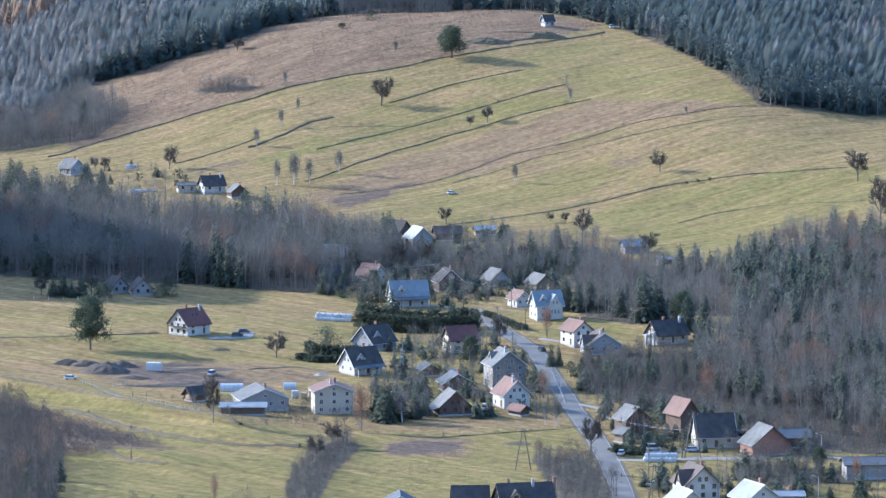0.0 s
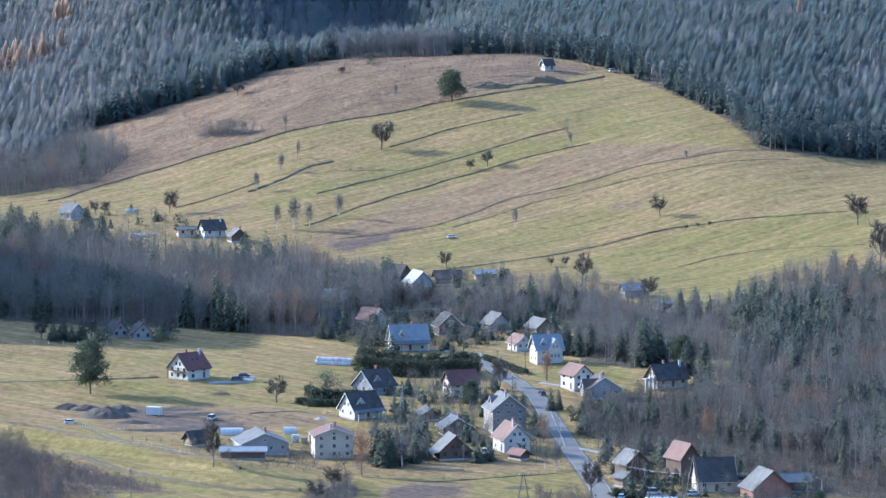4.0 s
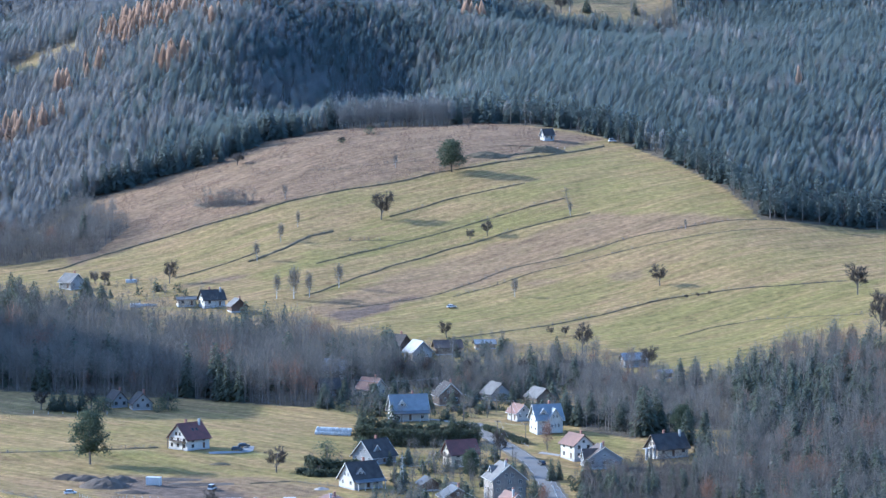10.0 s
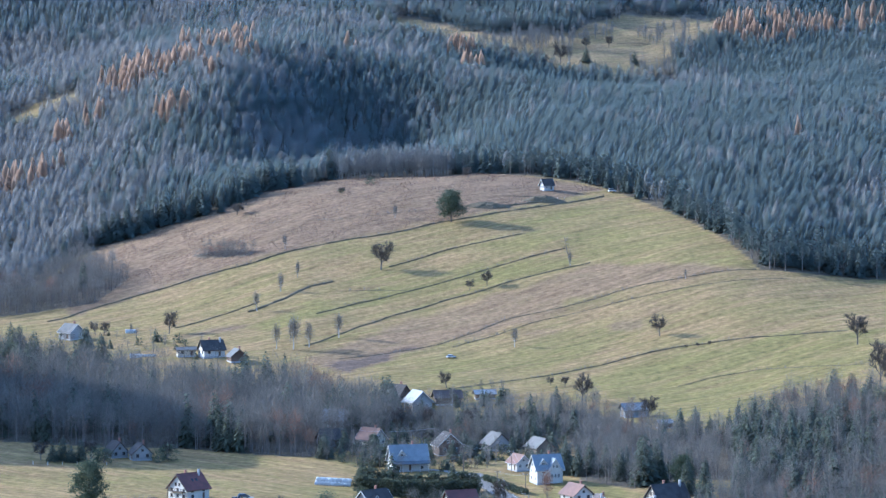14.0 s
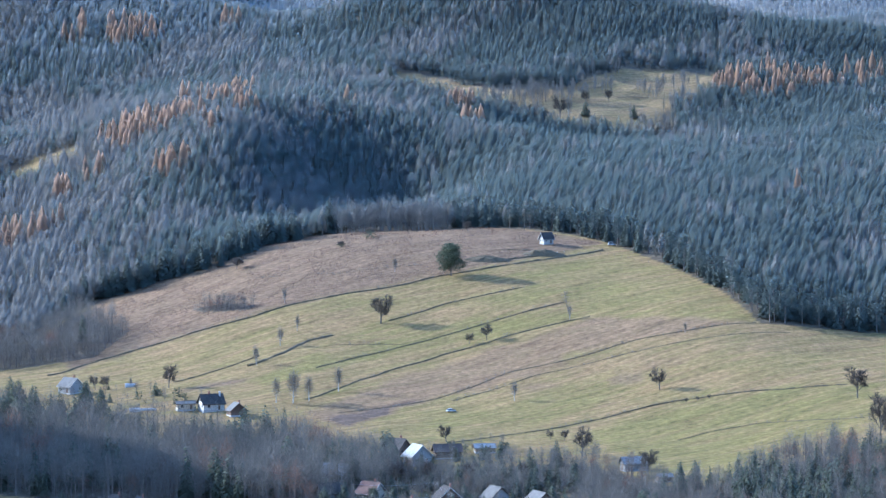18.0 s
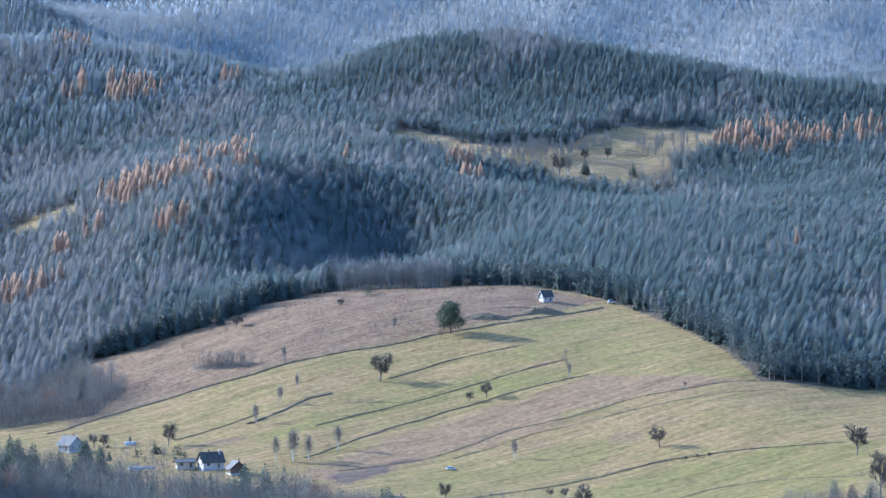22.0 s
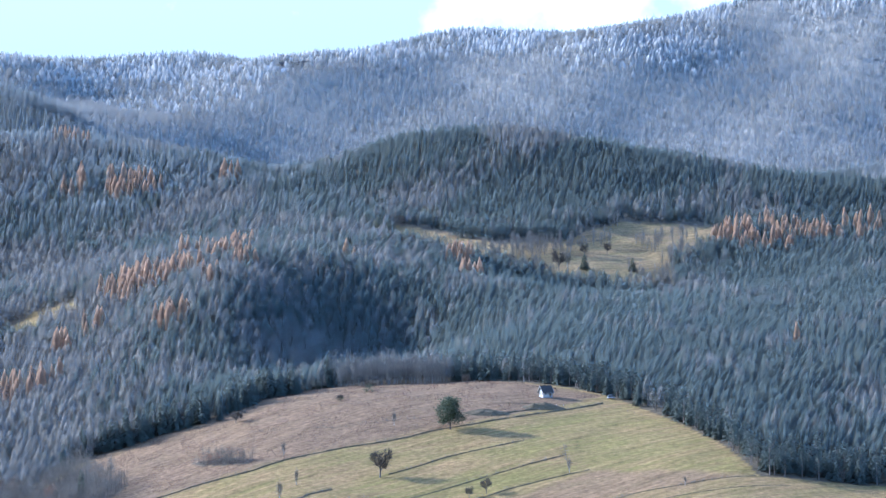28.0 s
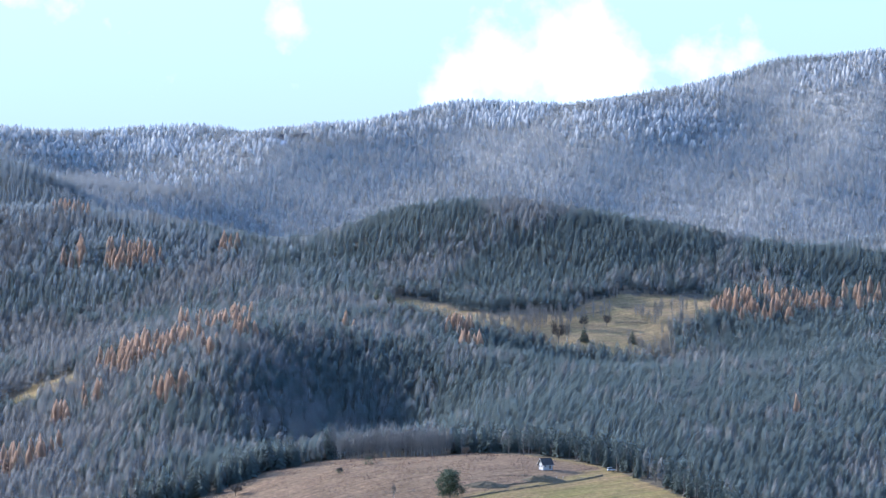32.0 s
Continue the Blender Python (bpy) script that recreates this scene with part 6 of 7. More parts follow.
TREES = [
    ('spruce', -147.0, 1352.0, 8.0, 1.2), ('spruce', -143.5, 1354.0, 10.0, 1.1), ('spruce', -140.0, 1351.0, 7.0, 1.3), ('spruce', -136.5, 1353.0, 9.0, 1.1), ('bush', -129.5, 1349.0, 6.5, 1.0), ('bush', -127.0, 1346.0, 5.5, 1.1),
    ('bush', -107.0, 1349.0, 5.0, 1.1), ('bush', -103.5, 1352.0, 6.5, 1.0), ('bare', -104.5, 1357.0, 9.0, 1.0), ('bare', -152.0, 1356.0, 8.0, 1.1), ('bare', -133.0, 1357.0, 9.0, 1.0),
    ('bare', 180.5, 1482.0, 23.0, 0.6), ('bare', 184.5, 1468.0, 21.0, 0.7), ('bare', -30.8, 1799.7, 16.3, 1), ('bare', 99.1, 1641.8, 11.3, 1.1), ('bare', 183.8, 1592.8, 15.6, 0.9), ('slim', 32.9, 1646.0, 9.3, 1), ('bare', -130.0, 1709.9, 12.9, 0.8), ('slim', -76.8, 1661.4, 12.5, 0.9),
    ('slim', -68.9, 1661.1, 16.1, 1.1), ('slim', -61.7, 1663.8, 12.0, 1), ('slim', -48.6, 1681.6, 12.1, 1), ('bare', 13.3, 1758.6, 6.6, 1), ('bare', 21.8, 1761.6, 8.8, 1), ('slim', -89.8, 1739.3, 9.8, 1),
    ('slim', -79.8, 1771.9, 10.0, 1), ('slim', -72.3, 1793.8, 8.4, 0.8), ('slim', -80.7, 1846.7, 8.1, 1), ('bare', -56.5, 1212.9, 9.9, 1.1), ('bare', 1.5, 1555.8, 8.3, 1), ('bare', 58.7, 1515.0, 14.7, 0.9),
    ('bare', 83.2, 1455.8, 12.3, 0.9), ('bare', 42.6, 1030.6, 13.7, 0.8), ('bare', -68.6, 1066.9, 16.7, 0.5), ('slim', 31.0, 1083.3, 7.8, 1), ('slim', 34.4, 1081.6, 9.5, 1.2), ('rusty', -60.9, 949.8, 9.2, 0.7),
    ('rusty', 36.4, 1253.8, 11.8, 1), ('rusty', 83.5, 1128.6, 13.8, 1), ('rusty', 113.0, 975.0, 9.5, 0.9), ('bare', 19.8, 1243.6, 11.7, 0.7), ('bare', 113.3, 1091.6, 13.8, 1), ('bare', 95.0, 1032.2, 9.7, 1),
    ('bare', -32.1, 1043.1, 7.4, 1.2), ('bare', -36.3, 1022.5, 7.2, 1.2), ('rusty', -24.4, 1069.9, 15.4, 1.0), ('bush', -40.2, 1237.0, 7.0, 1), ('bush', -28.3, 1244.4, 6.6, 0.7), ('pine', -121.0, 1227.7, 18.5, 0.95),
    ('pine', 4.7, 1877.2, 16.5, 1.25), ('spruce', -17.4, 1085.7, 15.3, 1.0), ('spruce', -12.1, 1233.8, 5.4, 1.2), ('pine', 9.2, 1194.8, 10.3, 0.9), ('spruce', -8.5, 1091.5, 8.9, 1), ('spruce', -7.4, 1110.1, 7.0, 1),
    ('slim', -12.4, 1085.6, 10.5, 1.6), ('spruce', -14.5, 1092.8, 10.3, 1), ('spruce', 159.0, 1461.4, 14.3, 1.0), ('spruce', 165.6, 1454.8, 12.8, 1.2), ('spruce', 144.7, 1480.3, 7.0, 1), ('spruce', 90.4, 1241.8, 17.2, 0.9),
    ('spruce', 103.1, 1251.0, 14.5, 1), ('spruce', 106.3, 1256.1, 11.8, 1), ('spruce', 85.9, 1263.0, 13.1, 1.1), ('spruce', 44.8, 1313.5, 13.6, 1.1), ('spruce', 49.2, 1309.4, 12.3, 1), ('spruce', 54.1, 1314.0, 13.2, 1.1),
    ('spruce', 59.4, 1307.6, 12.3, 1), ('spruce', 64.3, 1297.5, 13.0, 1), ('spruce', 72.1, 1284.3, 20.1, 1.1), ('spruce', 76.6, 1290.3, 17.4, 1), ('spruce', 125.6, 1184.1, 16.8, 1.2), ('spruce', 133.3, 1177.6, 15.6, 1),
    ('spruce', 136.8, 1172.6, 16.6, 1), ('spruce', 141.4, 1170.7, 17.7, 1), ('spruce', 36.1, 1196.3, 8.6, 0.8), ('spruce', 38.7, 1199.3, 7.5, 0.9), ('spruce', 26.8, 1204.7, 5.3, 1.2), ('rusty', 31.8, 1130.5, 9.9, 1),
    ('spruce', 47.1, 1488.8, 11.7, 1), ('spruce', 142.9, 1403.7, 11.5, 1.2), ('pine', 85.4, 1276.3, 12.0, 1), ('spruce', 9.6, 1124.6, 3.5, 1.1), ('spruce', 12.6, 1124.5, 3.9, 1.2), ('spruce', -1.1, 1182.2, 3.3, 1),
    ('spruce', -18.2, 1224.2, 5.8, 1), ('spruce', -29.3, 1245.4, 6.2, 1), ('spruce', -8.5, 1507.6, 8.0, 1), ('spruce', -44.6, 1353.7, 10.6, 1.3), ('pine', -27.0, 1383.2, 6.1, 1), ('bare', -19.1, 1440.3, 11.3, 1),
    ('bare', -5.4, 1439.0, 10.4, 1), ('bare', 10.4, 1440.9, 10.4, 1), ('bare', 33.2, 1442.1, 9.9, 1), ('spruce', 18.8, 1472.0, 9.2, 1), ('spruce', 27.5, 1441.4, 9.0, 1), ('spruce', -162.4, 1423.4, 5.8, 1),
    ('spruce', -156.8, 1423.8, 5.8, 1), ('pine', 105.7, 1001.8, 6.3, 1), ('slim', -148.6, 1714.0, 5.4, 1), ('bare', -166.2, 1717.7, 7.0, 1), ('bare', -161.5, 1715.7, 7.6, 1), ('spruce', -30.0, 1322.6, 6.2, 1.2),
    ('spruce', 3.3, 1301.7, 6.9, 1.2), ('slim', -76.7, 1104.4, 5.2, 1), ('spruce', -194.6, 1653.0, 15.6, 1.2), ('spruce', -187.3, 1645.5, 14.3, 1.2), ('spruce', -199.4, 1660.6, 15.7, 1.2), ('spruce', -163.9, 1644.2, 15.5, 1.3),
    ('spruce', -155.5, 1637.2, 14.4, 1.2), ('slim', 120.5, 1199.3, 9.4, 1), ('slim', 100.1, 1186.1, 10.4, 1), ('slim', 71.6, 1350.9, 12.7, 1.1), ('slim', -24.8, 1888.7, 7.7, 1.0), ('bare', -40.3, 1996.5, 6.3, 1.4),
    ('bare', -54.8, 1955.3, 3.7, 1.6), ('bare', -110.6, 1940.8, 7.9, 1.6), ('bare', 14.4, 2003.7, 6.9, 1.2), ('slim', 63.2, 1782.7, 7.3, 0.8), ('slim', 116.9, 1733.0, 4.9, 1), ('slim', 3.8, 1502.9, 9.4, 1),
    ('bare', 52.9, 1557.8, 5.4, 1), ('bare', 46.9, 1560.1, 4.9, 1), ('bare', 114.6, 1616.0, 2.5, 1), ('bare', 109.4, 1614.7, 2.5, 1), ('bare', 119.7, 1616.8, 2.5, 1), ('bush', -54.8, 1955.3, 2.5, 1.5),
    ('bush', -40.0, 1982.8, 4.3, 1.2), ('bare', 92.0, 2803.1, 19.3, 0.9), ('slim', 98.7, 2805.5, 17.6, 1.2), ('bare', 114.7, 2874.1, 11.7, 1), ('slim', 171.0, 2733.3, 18.9, 1.4), ('bare', 164.8, 2736.0, 14.6, 1),
    ('bare', 133.3, 2886.7, 10.9, 1), ('slim', -40.4, 2864.0, 11.7, 1), ('bare', -24.3, 2809.6, 15.0, 1), ('bare', 69.7, 2786.4, 11.3, 1), ('bare', 54.7, 2800.0, 11.4, 1), ('bare', 78.4, 2785.8, 10.5, 1),
    ('spruce', 112.1, 2811.7, 13.2, 1.2), ('spruce', 150.3, 2826.1, 11.5, 1.2), ('slim', -18.7, 2992.0, 12.2, 1), ('bare', -32.7, 2981.2, 10.3, 1), ('bare', -4.7, 2994.1, 10.3, 1), ('spruce', -60.0, 2947.6, 18.5, 1.2),
    ('spruce', -50.1, 2905.5, 20.0, 1.2), ('spruce', -40.8, 2892.5, 19.0, 1.2), ('spruce', 114.8, 2771.0, 12.2, 1.2), ('spruce', 125.5, 2767.4, 13.0, 1.2),
]
HEDGES = [([(-48.5, 1210.0), (-44.0, 1204.5), (-36.0, 1203.5), (-29.5, 1206.0)], 2.2), ([(-30.7, 1279.0), (-16.8, 1268.2), (-0.8, 1264.3), (13.2, 1265.0)], 6.2), ([(-29.7, 1288.7), (-17.0, 1280.5), (-0.8, 1272.9), (12.5, 1277.1)], 6.6), ([(-46.2, 1224.4), (-43.1, 1218.3), (-27.6, 1212.2)], 3.5), ([(-29.6, 1301.3), (-29.1, 1282.2)], 4.5), ([(50.2, 1034.8), (58.0, 1028.7)], 2), ([(15.6, 1299.3), (29.2, 1269.1)], 2), ([(18.0, 1187.0), (12.3, 1182.4)], 1.6)]
GARDENS = [
    ([(-139.4, 1124.2), (-116.6, 1093.2), (-94.9, 1062.2), (-79.2, 1033.0), (-94.9, 1025.6), (-111.6, 1030.2), (-131.0, 1055.3)], 2.6, True),
    ([(-47.2, 1250.7), (-28.3, 1244.4), (-27.5, 1207.7), (-46.7, 1210.2)], 5.5, True),
    ([(-22.6, 1151.1), (-6.2, 1159.8), (-4.1, 1088.5), (-23.0, 1084.4)], 3.6, False),
    ([(-47.8, 1353.6), (-17.4, 1309.4), (15.9, 1328.4), (24.9, 1362.3), (46.3, 1298.0), (49.5, 1389.9), (-19.7, 1491.6), (-50.9, 1442.5)], 4, False),
    ([(-17.6, 1181.2), (-12.7, 1252.0), (14.9, 1241.3), (33.5, 1205.8), (35.7, 1095.1), (-14.5, 1088.2)], 4.6, False),
    ([(41.2, 1206.6), (60.2, 1206.2), (57.7, 1118.1), (70.1, 1118.6), (113.5, 1076.1), (107.7, 1020.9), (50.2, 1034.8), (45.3, 1117.4)], 4.2, False),
    ([(-82.1, 1118.4), (-26.0, 1139.6), (-24.5, 1073.5), (-64.7, 1064.8)], 4.4, True),
    ([(53.6, 1005.7), (123.5, 1003.8), (117.3, 952.6), (50.7, 950.8)], 5, False),
    ([(-163.0, 1717.8), (-129.0, 1696.1), (-88.5, 1636.1), (-124.2, 1631.6), (-183.8, 1685.6)], 9, False),
    ([(-22.1, 1491.3), (27.5, 1505.9), (28.3, 1550.7), (-22.5, 1520.5)], 4.4, False),
    ([(33.5, 1205.8), (39.3, 1206.5), (46.9, 1074.4), (49.6, 959.4), (44.6, 950.7), (37.4, 1095.3)], 4.5, False),
    ([(-124.0, 997.7), (-110.5, 1034.5), (-102.6, 960.0), (-117.3, 942.6)], 5, False),
]
POLES = [(-88.9, 1016.3, 10.2), (-16.1, 1181.4, 8.9), (-3.3, 1210.2, 7.2), (-6.8, 1190.3, 6.3), (23.9, 1231.8, 5.8), (29.3, 1273.6, 7.2), (18.9, 1245.4, 12.9), (7.5, 1316.5, 11.1), (-33.9, 1368.5, 9.4), (-6.9, 1358.3, 7.2), (25.2, 1319.9, 8.3), (46.5, 1063.7, 6.7), (68.4, 1020.5, 8.8), (-3.1, 1385.6, 8.7), (57.6, 997.8, 9.4)]
POLE_RUNS = [(8, 13), (13, 7), (7, 10), (10, 5), (5, 6), (6, 4), (1, 3), (3, 2), (11, 12)]
A_FRAMES = [(22.6, 1005.7, 12.0, 2.4, 2), (71.5, 1020.4, 13.5, 2.6, 2), (56.9, 1057.4, 10.3, 2.2, 3), (56.7, 956.1, 9.9, 1.6, 2)]
MASTS = [(-13.5, 1172.7, 12.1)]
LAMPS = [(107.1, 1009.8, 8.6, 150), (37.4, 1135.7, 6.1, 170), (28.6, 1114.5, 5.2, 200), (100.2, 951.1, 7.5, 170)]
CARS = [
    (51.5, 1029.4, 75, CAR_WHITE, 'small white car beside the road verge', False),
    (61.1, 1034.5, 5, CAR_SILVER, 'silver estate car on the gravel yard', True),
    (57.7, 976.3, 170, CAR_WHITE, 'white car on the grass by the house', False),
    (13.1, 1107.0, 80, CAR_WHITE, 'white van parked before a garage', True),
    (33.7, 1224.5, 110, CAR_DARK, 'dark car standing at the edge of the road', False),
    (-121.2, 1163.8, 10, CAR_WHITE, 'small white car at the end of the field track', False),
    (72.3, 1032.0, 15, CAR_SILVER, 'pale blue-grey car by the farmhouse', False),
    (-70.1, 1261.0, 15, CAR_DARK, 'dark vehicle on the gravel drive', False),
    (-76.0, 1177.8, 70, CAR_WHITE, 'white pickup on the dug earth', True),
    (92.1, 1955.6, 20, CAR_WHITE, 'white vehicle at the edge of the wood', True),
    (3.9, 1632.7, 20, CAR_WHITE, 'small white car out on the meadow', False),
    (-72.1, 1254.0, 5, CAR_DARK, 'dark low trailer on the drive', False),
]
BALE_ROWS = [(-45.7, 1293.0, 1.19, -0.39, 11, 4), (57.7, 1016.7, 1.04, -0.08, 9, 2), (-138.0, 1650.4, 1.20, -0.12, 6, 1)]
TUNNELS = [(-67.9, 1148.2, 2, 7.2, 3.4), (-49.3, 1149.9, 4, 4, 3.2), (-141.0, 1648.1, 5, 5, 2.6), (-149.0, 1718.5, 10, 5, 2.2)]
CONTAINERS = [(-96.0, 1188.3, -14)]
HEAPS = [
    (-112.1, 1184.0, 9, 6, 3.2, 3, SOIL, 'tall heap of dark dug earth'),
    (-125.8, 1199.0, 6, 3, 1.8, 5, SOIL, 'long heap of dark dug earth'),
    (-119.0, 1196.9, 7, 3, 2.0, 6, SOIL, 'dark dug earth thrown up beside the pit'),
    (-107.5, 1195.6, 6, 4, 2.2, 8, SOIL, 'dark dug earth thrown up beside the pit'),
    (-76.9, 1228.7, 4, 2, 0.9, 11, BANK, 'low heap of cut branches on the meadow'),
    (-89.9, 1200.2, 10, 3, 0.9, 12, SOIL, 'low dark ridge of dug earth'),
    (-79.8, 1191.2, 14, 3, 0.7, 13, SOIL, 'low dark ridge of dug earth'),
    (-82.2, 1157.6, 16, 3, 0.7, 14, SOIL, 'low dark ridge of dug earth'),
    (-92.9, 1153.7, 13, 2, 0.8, 15, SOIL, 'low dark ridge of dug earth'),
    (3.0, 1186.6, 3, 2, 0.9, 17, GRAVEL, 'pale heap of gravel in a garden'),
    (55.0, 1922.0, 13, 4.5, 3.2, 18, BANK, 'grassed terrace bank before the chapel'),
    (24.0, 1906.0, 13, 4.5, 2.6, 19, BANK, 'grassed terrace bank below the chapel'),
    (-39.8, 1176.3, 3, 2, 0.8, 20, GRAVEL, 'heap of stones on the meadow'),
    (21.8, 1049.7, 5, 2.5, 0.8, 21, BANK, 'patch of rough dry weeds in the meadow'),
    (-101.7, 1171.5, 7, 2.5, 1.0, 22, SOIL, 'churned dark earth beside the track'),
]
FENCES = [
    ([(-117.5, 1157.2), (-112.2, 1146.4), (-106.2, 1130.4), (-100.4, 1114.7)], 2.2, 1.3, CONCRETE, 1, 'pale post fence along the edge of the plot'),
    ([(-102.1, 1114.6), (-92.1, 1110.8), (-82.5, 1100.0), (-74.5, 1090.0)], 2.6, 1.2, CONCRETE, 1, 'pale post fence along the lower field edge'),
    ([(-106.1, 1149.4), (-102.4, 1158.1), (-92.1, 1156.2)], 2.6, 1.3, CONCRETE, 0, 'row of concrete posts beside the dug earth'),
    ([(-97.8, 1125.6), (-88.7, 1123.5), (-77.7, 1118.9)], 4.0, 1.5, POLE_WOOD, 1, 'dark wooden post fence in the meadow'),
    ([(-153.4, 1343.2), (-125.6, 1340.7)], 6.0, 1.3, TRIM, 0, 'row of pale stakes at the shaded hedge'),
    ([(-16.9, 1201.7), (-2.7, 1202.6)], 3.5, 1.3, POLE_WOOD, 1, 'dark wooden garden fence'),
    ([(-12.0, 1099.2), (-2.5, 1106.9)], 2.5, 1.2, TRIM, 1, 'low white garden fence by the cottage'),
    ([(35.9, 1190.9), (38.3, 1120.8)], 3.0, 1.1, TRIM, 1, 'white fence along the road'),
    ([(13.6, 1305.2), (19.6, 1292.9), (30.1, 1262.6)], 3.5, 1.1, CONCRETE, 1, 'pale fence along the road'),
    ([(49.7, 992.9), (62.0, 987.5)], 3.5, 1.2, POLE_WOOD, 1, 'wire fence on wooden posts'),
    ([(77.5, 1933.3), (92.1, 1923.2), (109.0, 1902.6)], 5, 1.0, POLE_WOOD, 0, 'row of short stakes on the hilltop'),
    ([(47.0, 1926.6), (65.3, 1930.9)], 4, 1.0, TRIM, 0, 'pale posts round the chapel terrace'),
]
SNOW_PATCHES = [(-211.2, 4504.4, 8, 18), (-191.6, 4492.4, 6, 12)]
RIDGE_HOUSES = [('cottage', -195.6, 4503.2, 8, 7, 9, 3.0, 2.6, BROWN_WALL, DARK_ROOF, DARK_TRIM, 1, 1), ('cottage', -178.2, 4510.4, 8, 8, 14, 3.0, 2.6, BROWN_WALL, DARK_ROOF, DARK_TRIM, 1, 1), ('cottage', -167.8, 4515.6, 8, 7, 9, 3.0, 2.6, BROWN_WALL, DARK_ROOF, DARK_TRIM, 1, 1)]

USED = set()
for n, (kind, x, y, tall, wide) in enumerate(TREES):
    model = KINDS[kind][n % len(KINDS[kind])]
    m = pose(x, y, ground_z(x, y) - 0.15, 0, 0, n * 77 % 360)
    tree = model if model not in USED else copy_thing(model, m)
    tree.matrix_basis = m @ Matrix.Diagonal((tall / 10 * wide, tall / 10 * wide, tall / 10, 1))
    USED.add(model)
    tagged(tree, group=f"{kind} trees of the valley")
for models in KINDS.values():
    for model in models:
        if model not in USED:
            for child in list(model.children):
                bpy.data.objects.remove(child)
            bpy.data.objects.remove(model)


def hedge(line, tall, gap, seed):
    """A row of close-set evergreens in one hedge."""
    r = random.Random(seed)
    kinds = [leafy_tree(r, tall, 1.4, 16, 22, 0.55, clear=0.02, limbs=2) for _ in range(3)]
    xs, ys = [], []
    for a, b in zip(line, line[1:]):
        a, b = Vector(a), Vector(b)
        k = max(1, int((b - a).length / gap))
        for i in range(k):
            p = a.lerp(b, i / k)
            xs.append(p.x + r.uniform(-0.3, 0.3))
            ys.append(p.y + r.uniform(-0.3, 0.3))
    plant("hedge", "dense dark evergreen hedge round a garden", kinds, np.array(xs), np.array(ys), [THUJA, BARK], seed, 0.8, 1.15, "hedge")


for k, (line, tall) in enumerate(HEDGES):
    hedge(line, tall, 0.75, 200 + k)


def garden_growth():
    """Shrubs and small bare trees between the houses, and along the banks."""
    for k, (outline, gap, wild) in enumerate(GARDENS):
        xs, ys = [p[0] for p in outline], [p[1] for p in outline]
        x, y = scatter((min(xs), min(ys), max(xs), max(ys)), gap, 300 + k)
        keep = inside(x, y, outline)
        for ox, oy, rad in CLEARED:
            keep &= np.hypot(x - ox, y - oy - 6) > rad * 0.75
        for a, b in zip(ROAD_LINE, ROAD_LINE[1:]):
            a, b = Vector(a), Vector(b)
            d = (b - a).normalized()
            off = np.abs((x - a.x) * d.y - (y - a.y) * d.x)
            on = (x - a.x) * d.x + (y - a.y) * d.y
            keep &= ~((off < 6) & (on > -6) & (on < (b - a).length + 6))
        x, y = x[keep], y[keep]
        r = np.random.RandomState(310 + k).random_sample(len(x)) * (0.35 if wild else 1)
        plant("garden_shrubs", "leafless shrubs between the village gardens", SHRUBS, *(q[r < 0.35] for q in (x, y)), [DARK_TWIGS, BARK], 320 + k, 0.6, 1.3, "shrubs")
        plant("garden_evergreens", "dark evergreen shrubs between the village gardens", EVERGREENS, *(q[(r >= 0.35) & (r < 0.5)] for q in (x, y)), [THUJA, BARK], 325 + k, 0.6, 1.3, "shrubs")
        plant("garden_trees", "small bare fruit trees between the houses", MID_BARE, *(q[(r >= 0.5) & (r < 0.82)] for q in (x, y)), [TWIGS, BARK], 330 + k, 0.35, 0.7, "trees")
        plant("garden_spruces", "small dark spruces in the village gardens", GARDEN_CONIFERS, *(q[r >= 0.82] for q in (x, y)), [SPRUCE, BARK], 340 + k, 0.5, 1.2, "trees")
    r = random.Random(8)
    xs, ys = [], []
    for line, wide, tall in BANKS:
        for a, b in zip(line, line[1:]):
            a, b = Vector(a), Vector(b)
            for i in range(int((b - a).length / 1.4)):
                p = a.lerp(b, r.random())
                if noise.noise((p.x * 0.03, p.y * 0.03, 5)) > -0.05:
                    xs.append(p.x + r.gauss(0, 0.9))
                    ys.append(p.y + r.gauss(0, 0.9))
    tufts = [bare_tree(r, 1.3, 0.7, 4, 9, clear=0.0, thin=0.07, slender=0.2) for _ in range(3)]
    plant("bank_scrub", "tussocks and low scrub along the field banks", tufts, np.array(xs), np.array(ys), [TWIGS, BARK], 350, 0.5, 1.5, "scrub")
    x, y = scatter((-260, 1820, 200, 2060), 2.1, 360)
    keep = inside(x, y, COVERS[1][0]) & (patchy(x, y, 22, 361) > 0.0) & (y < wood_edge(x, y))
    heather = [bare_tree(r, 0.9, 0.7, 4, 7, clear=0.0, thin=0.12, slender=0.2) for _ in range(3)]
    plant("dry_scrub", "rusty bracken and dry grass on the upper pasture", heather, x[keep], y[keep], [RUSTY_TWIGS, BARK], 362, 0.6, 1.4, "scrub")


garden_growth()


# ---- poles, wires and lamps ----
def stick(bm, a, b, r0, r1, sides=6):
    """A round tapered rod added to a bmesh."""
    v, f = tube(a, b, r0, r1, sides)
    vs = [bm.verts.new(p) for p in v]
    for t in f:
        bm.faces.new([vs[i] for i in t])
    bm.faces.new(vs[:sides][::-1])
    bm.faces.new(vs[sides:])
    return bm


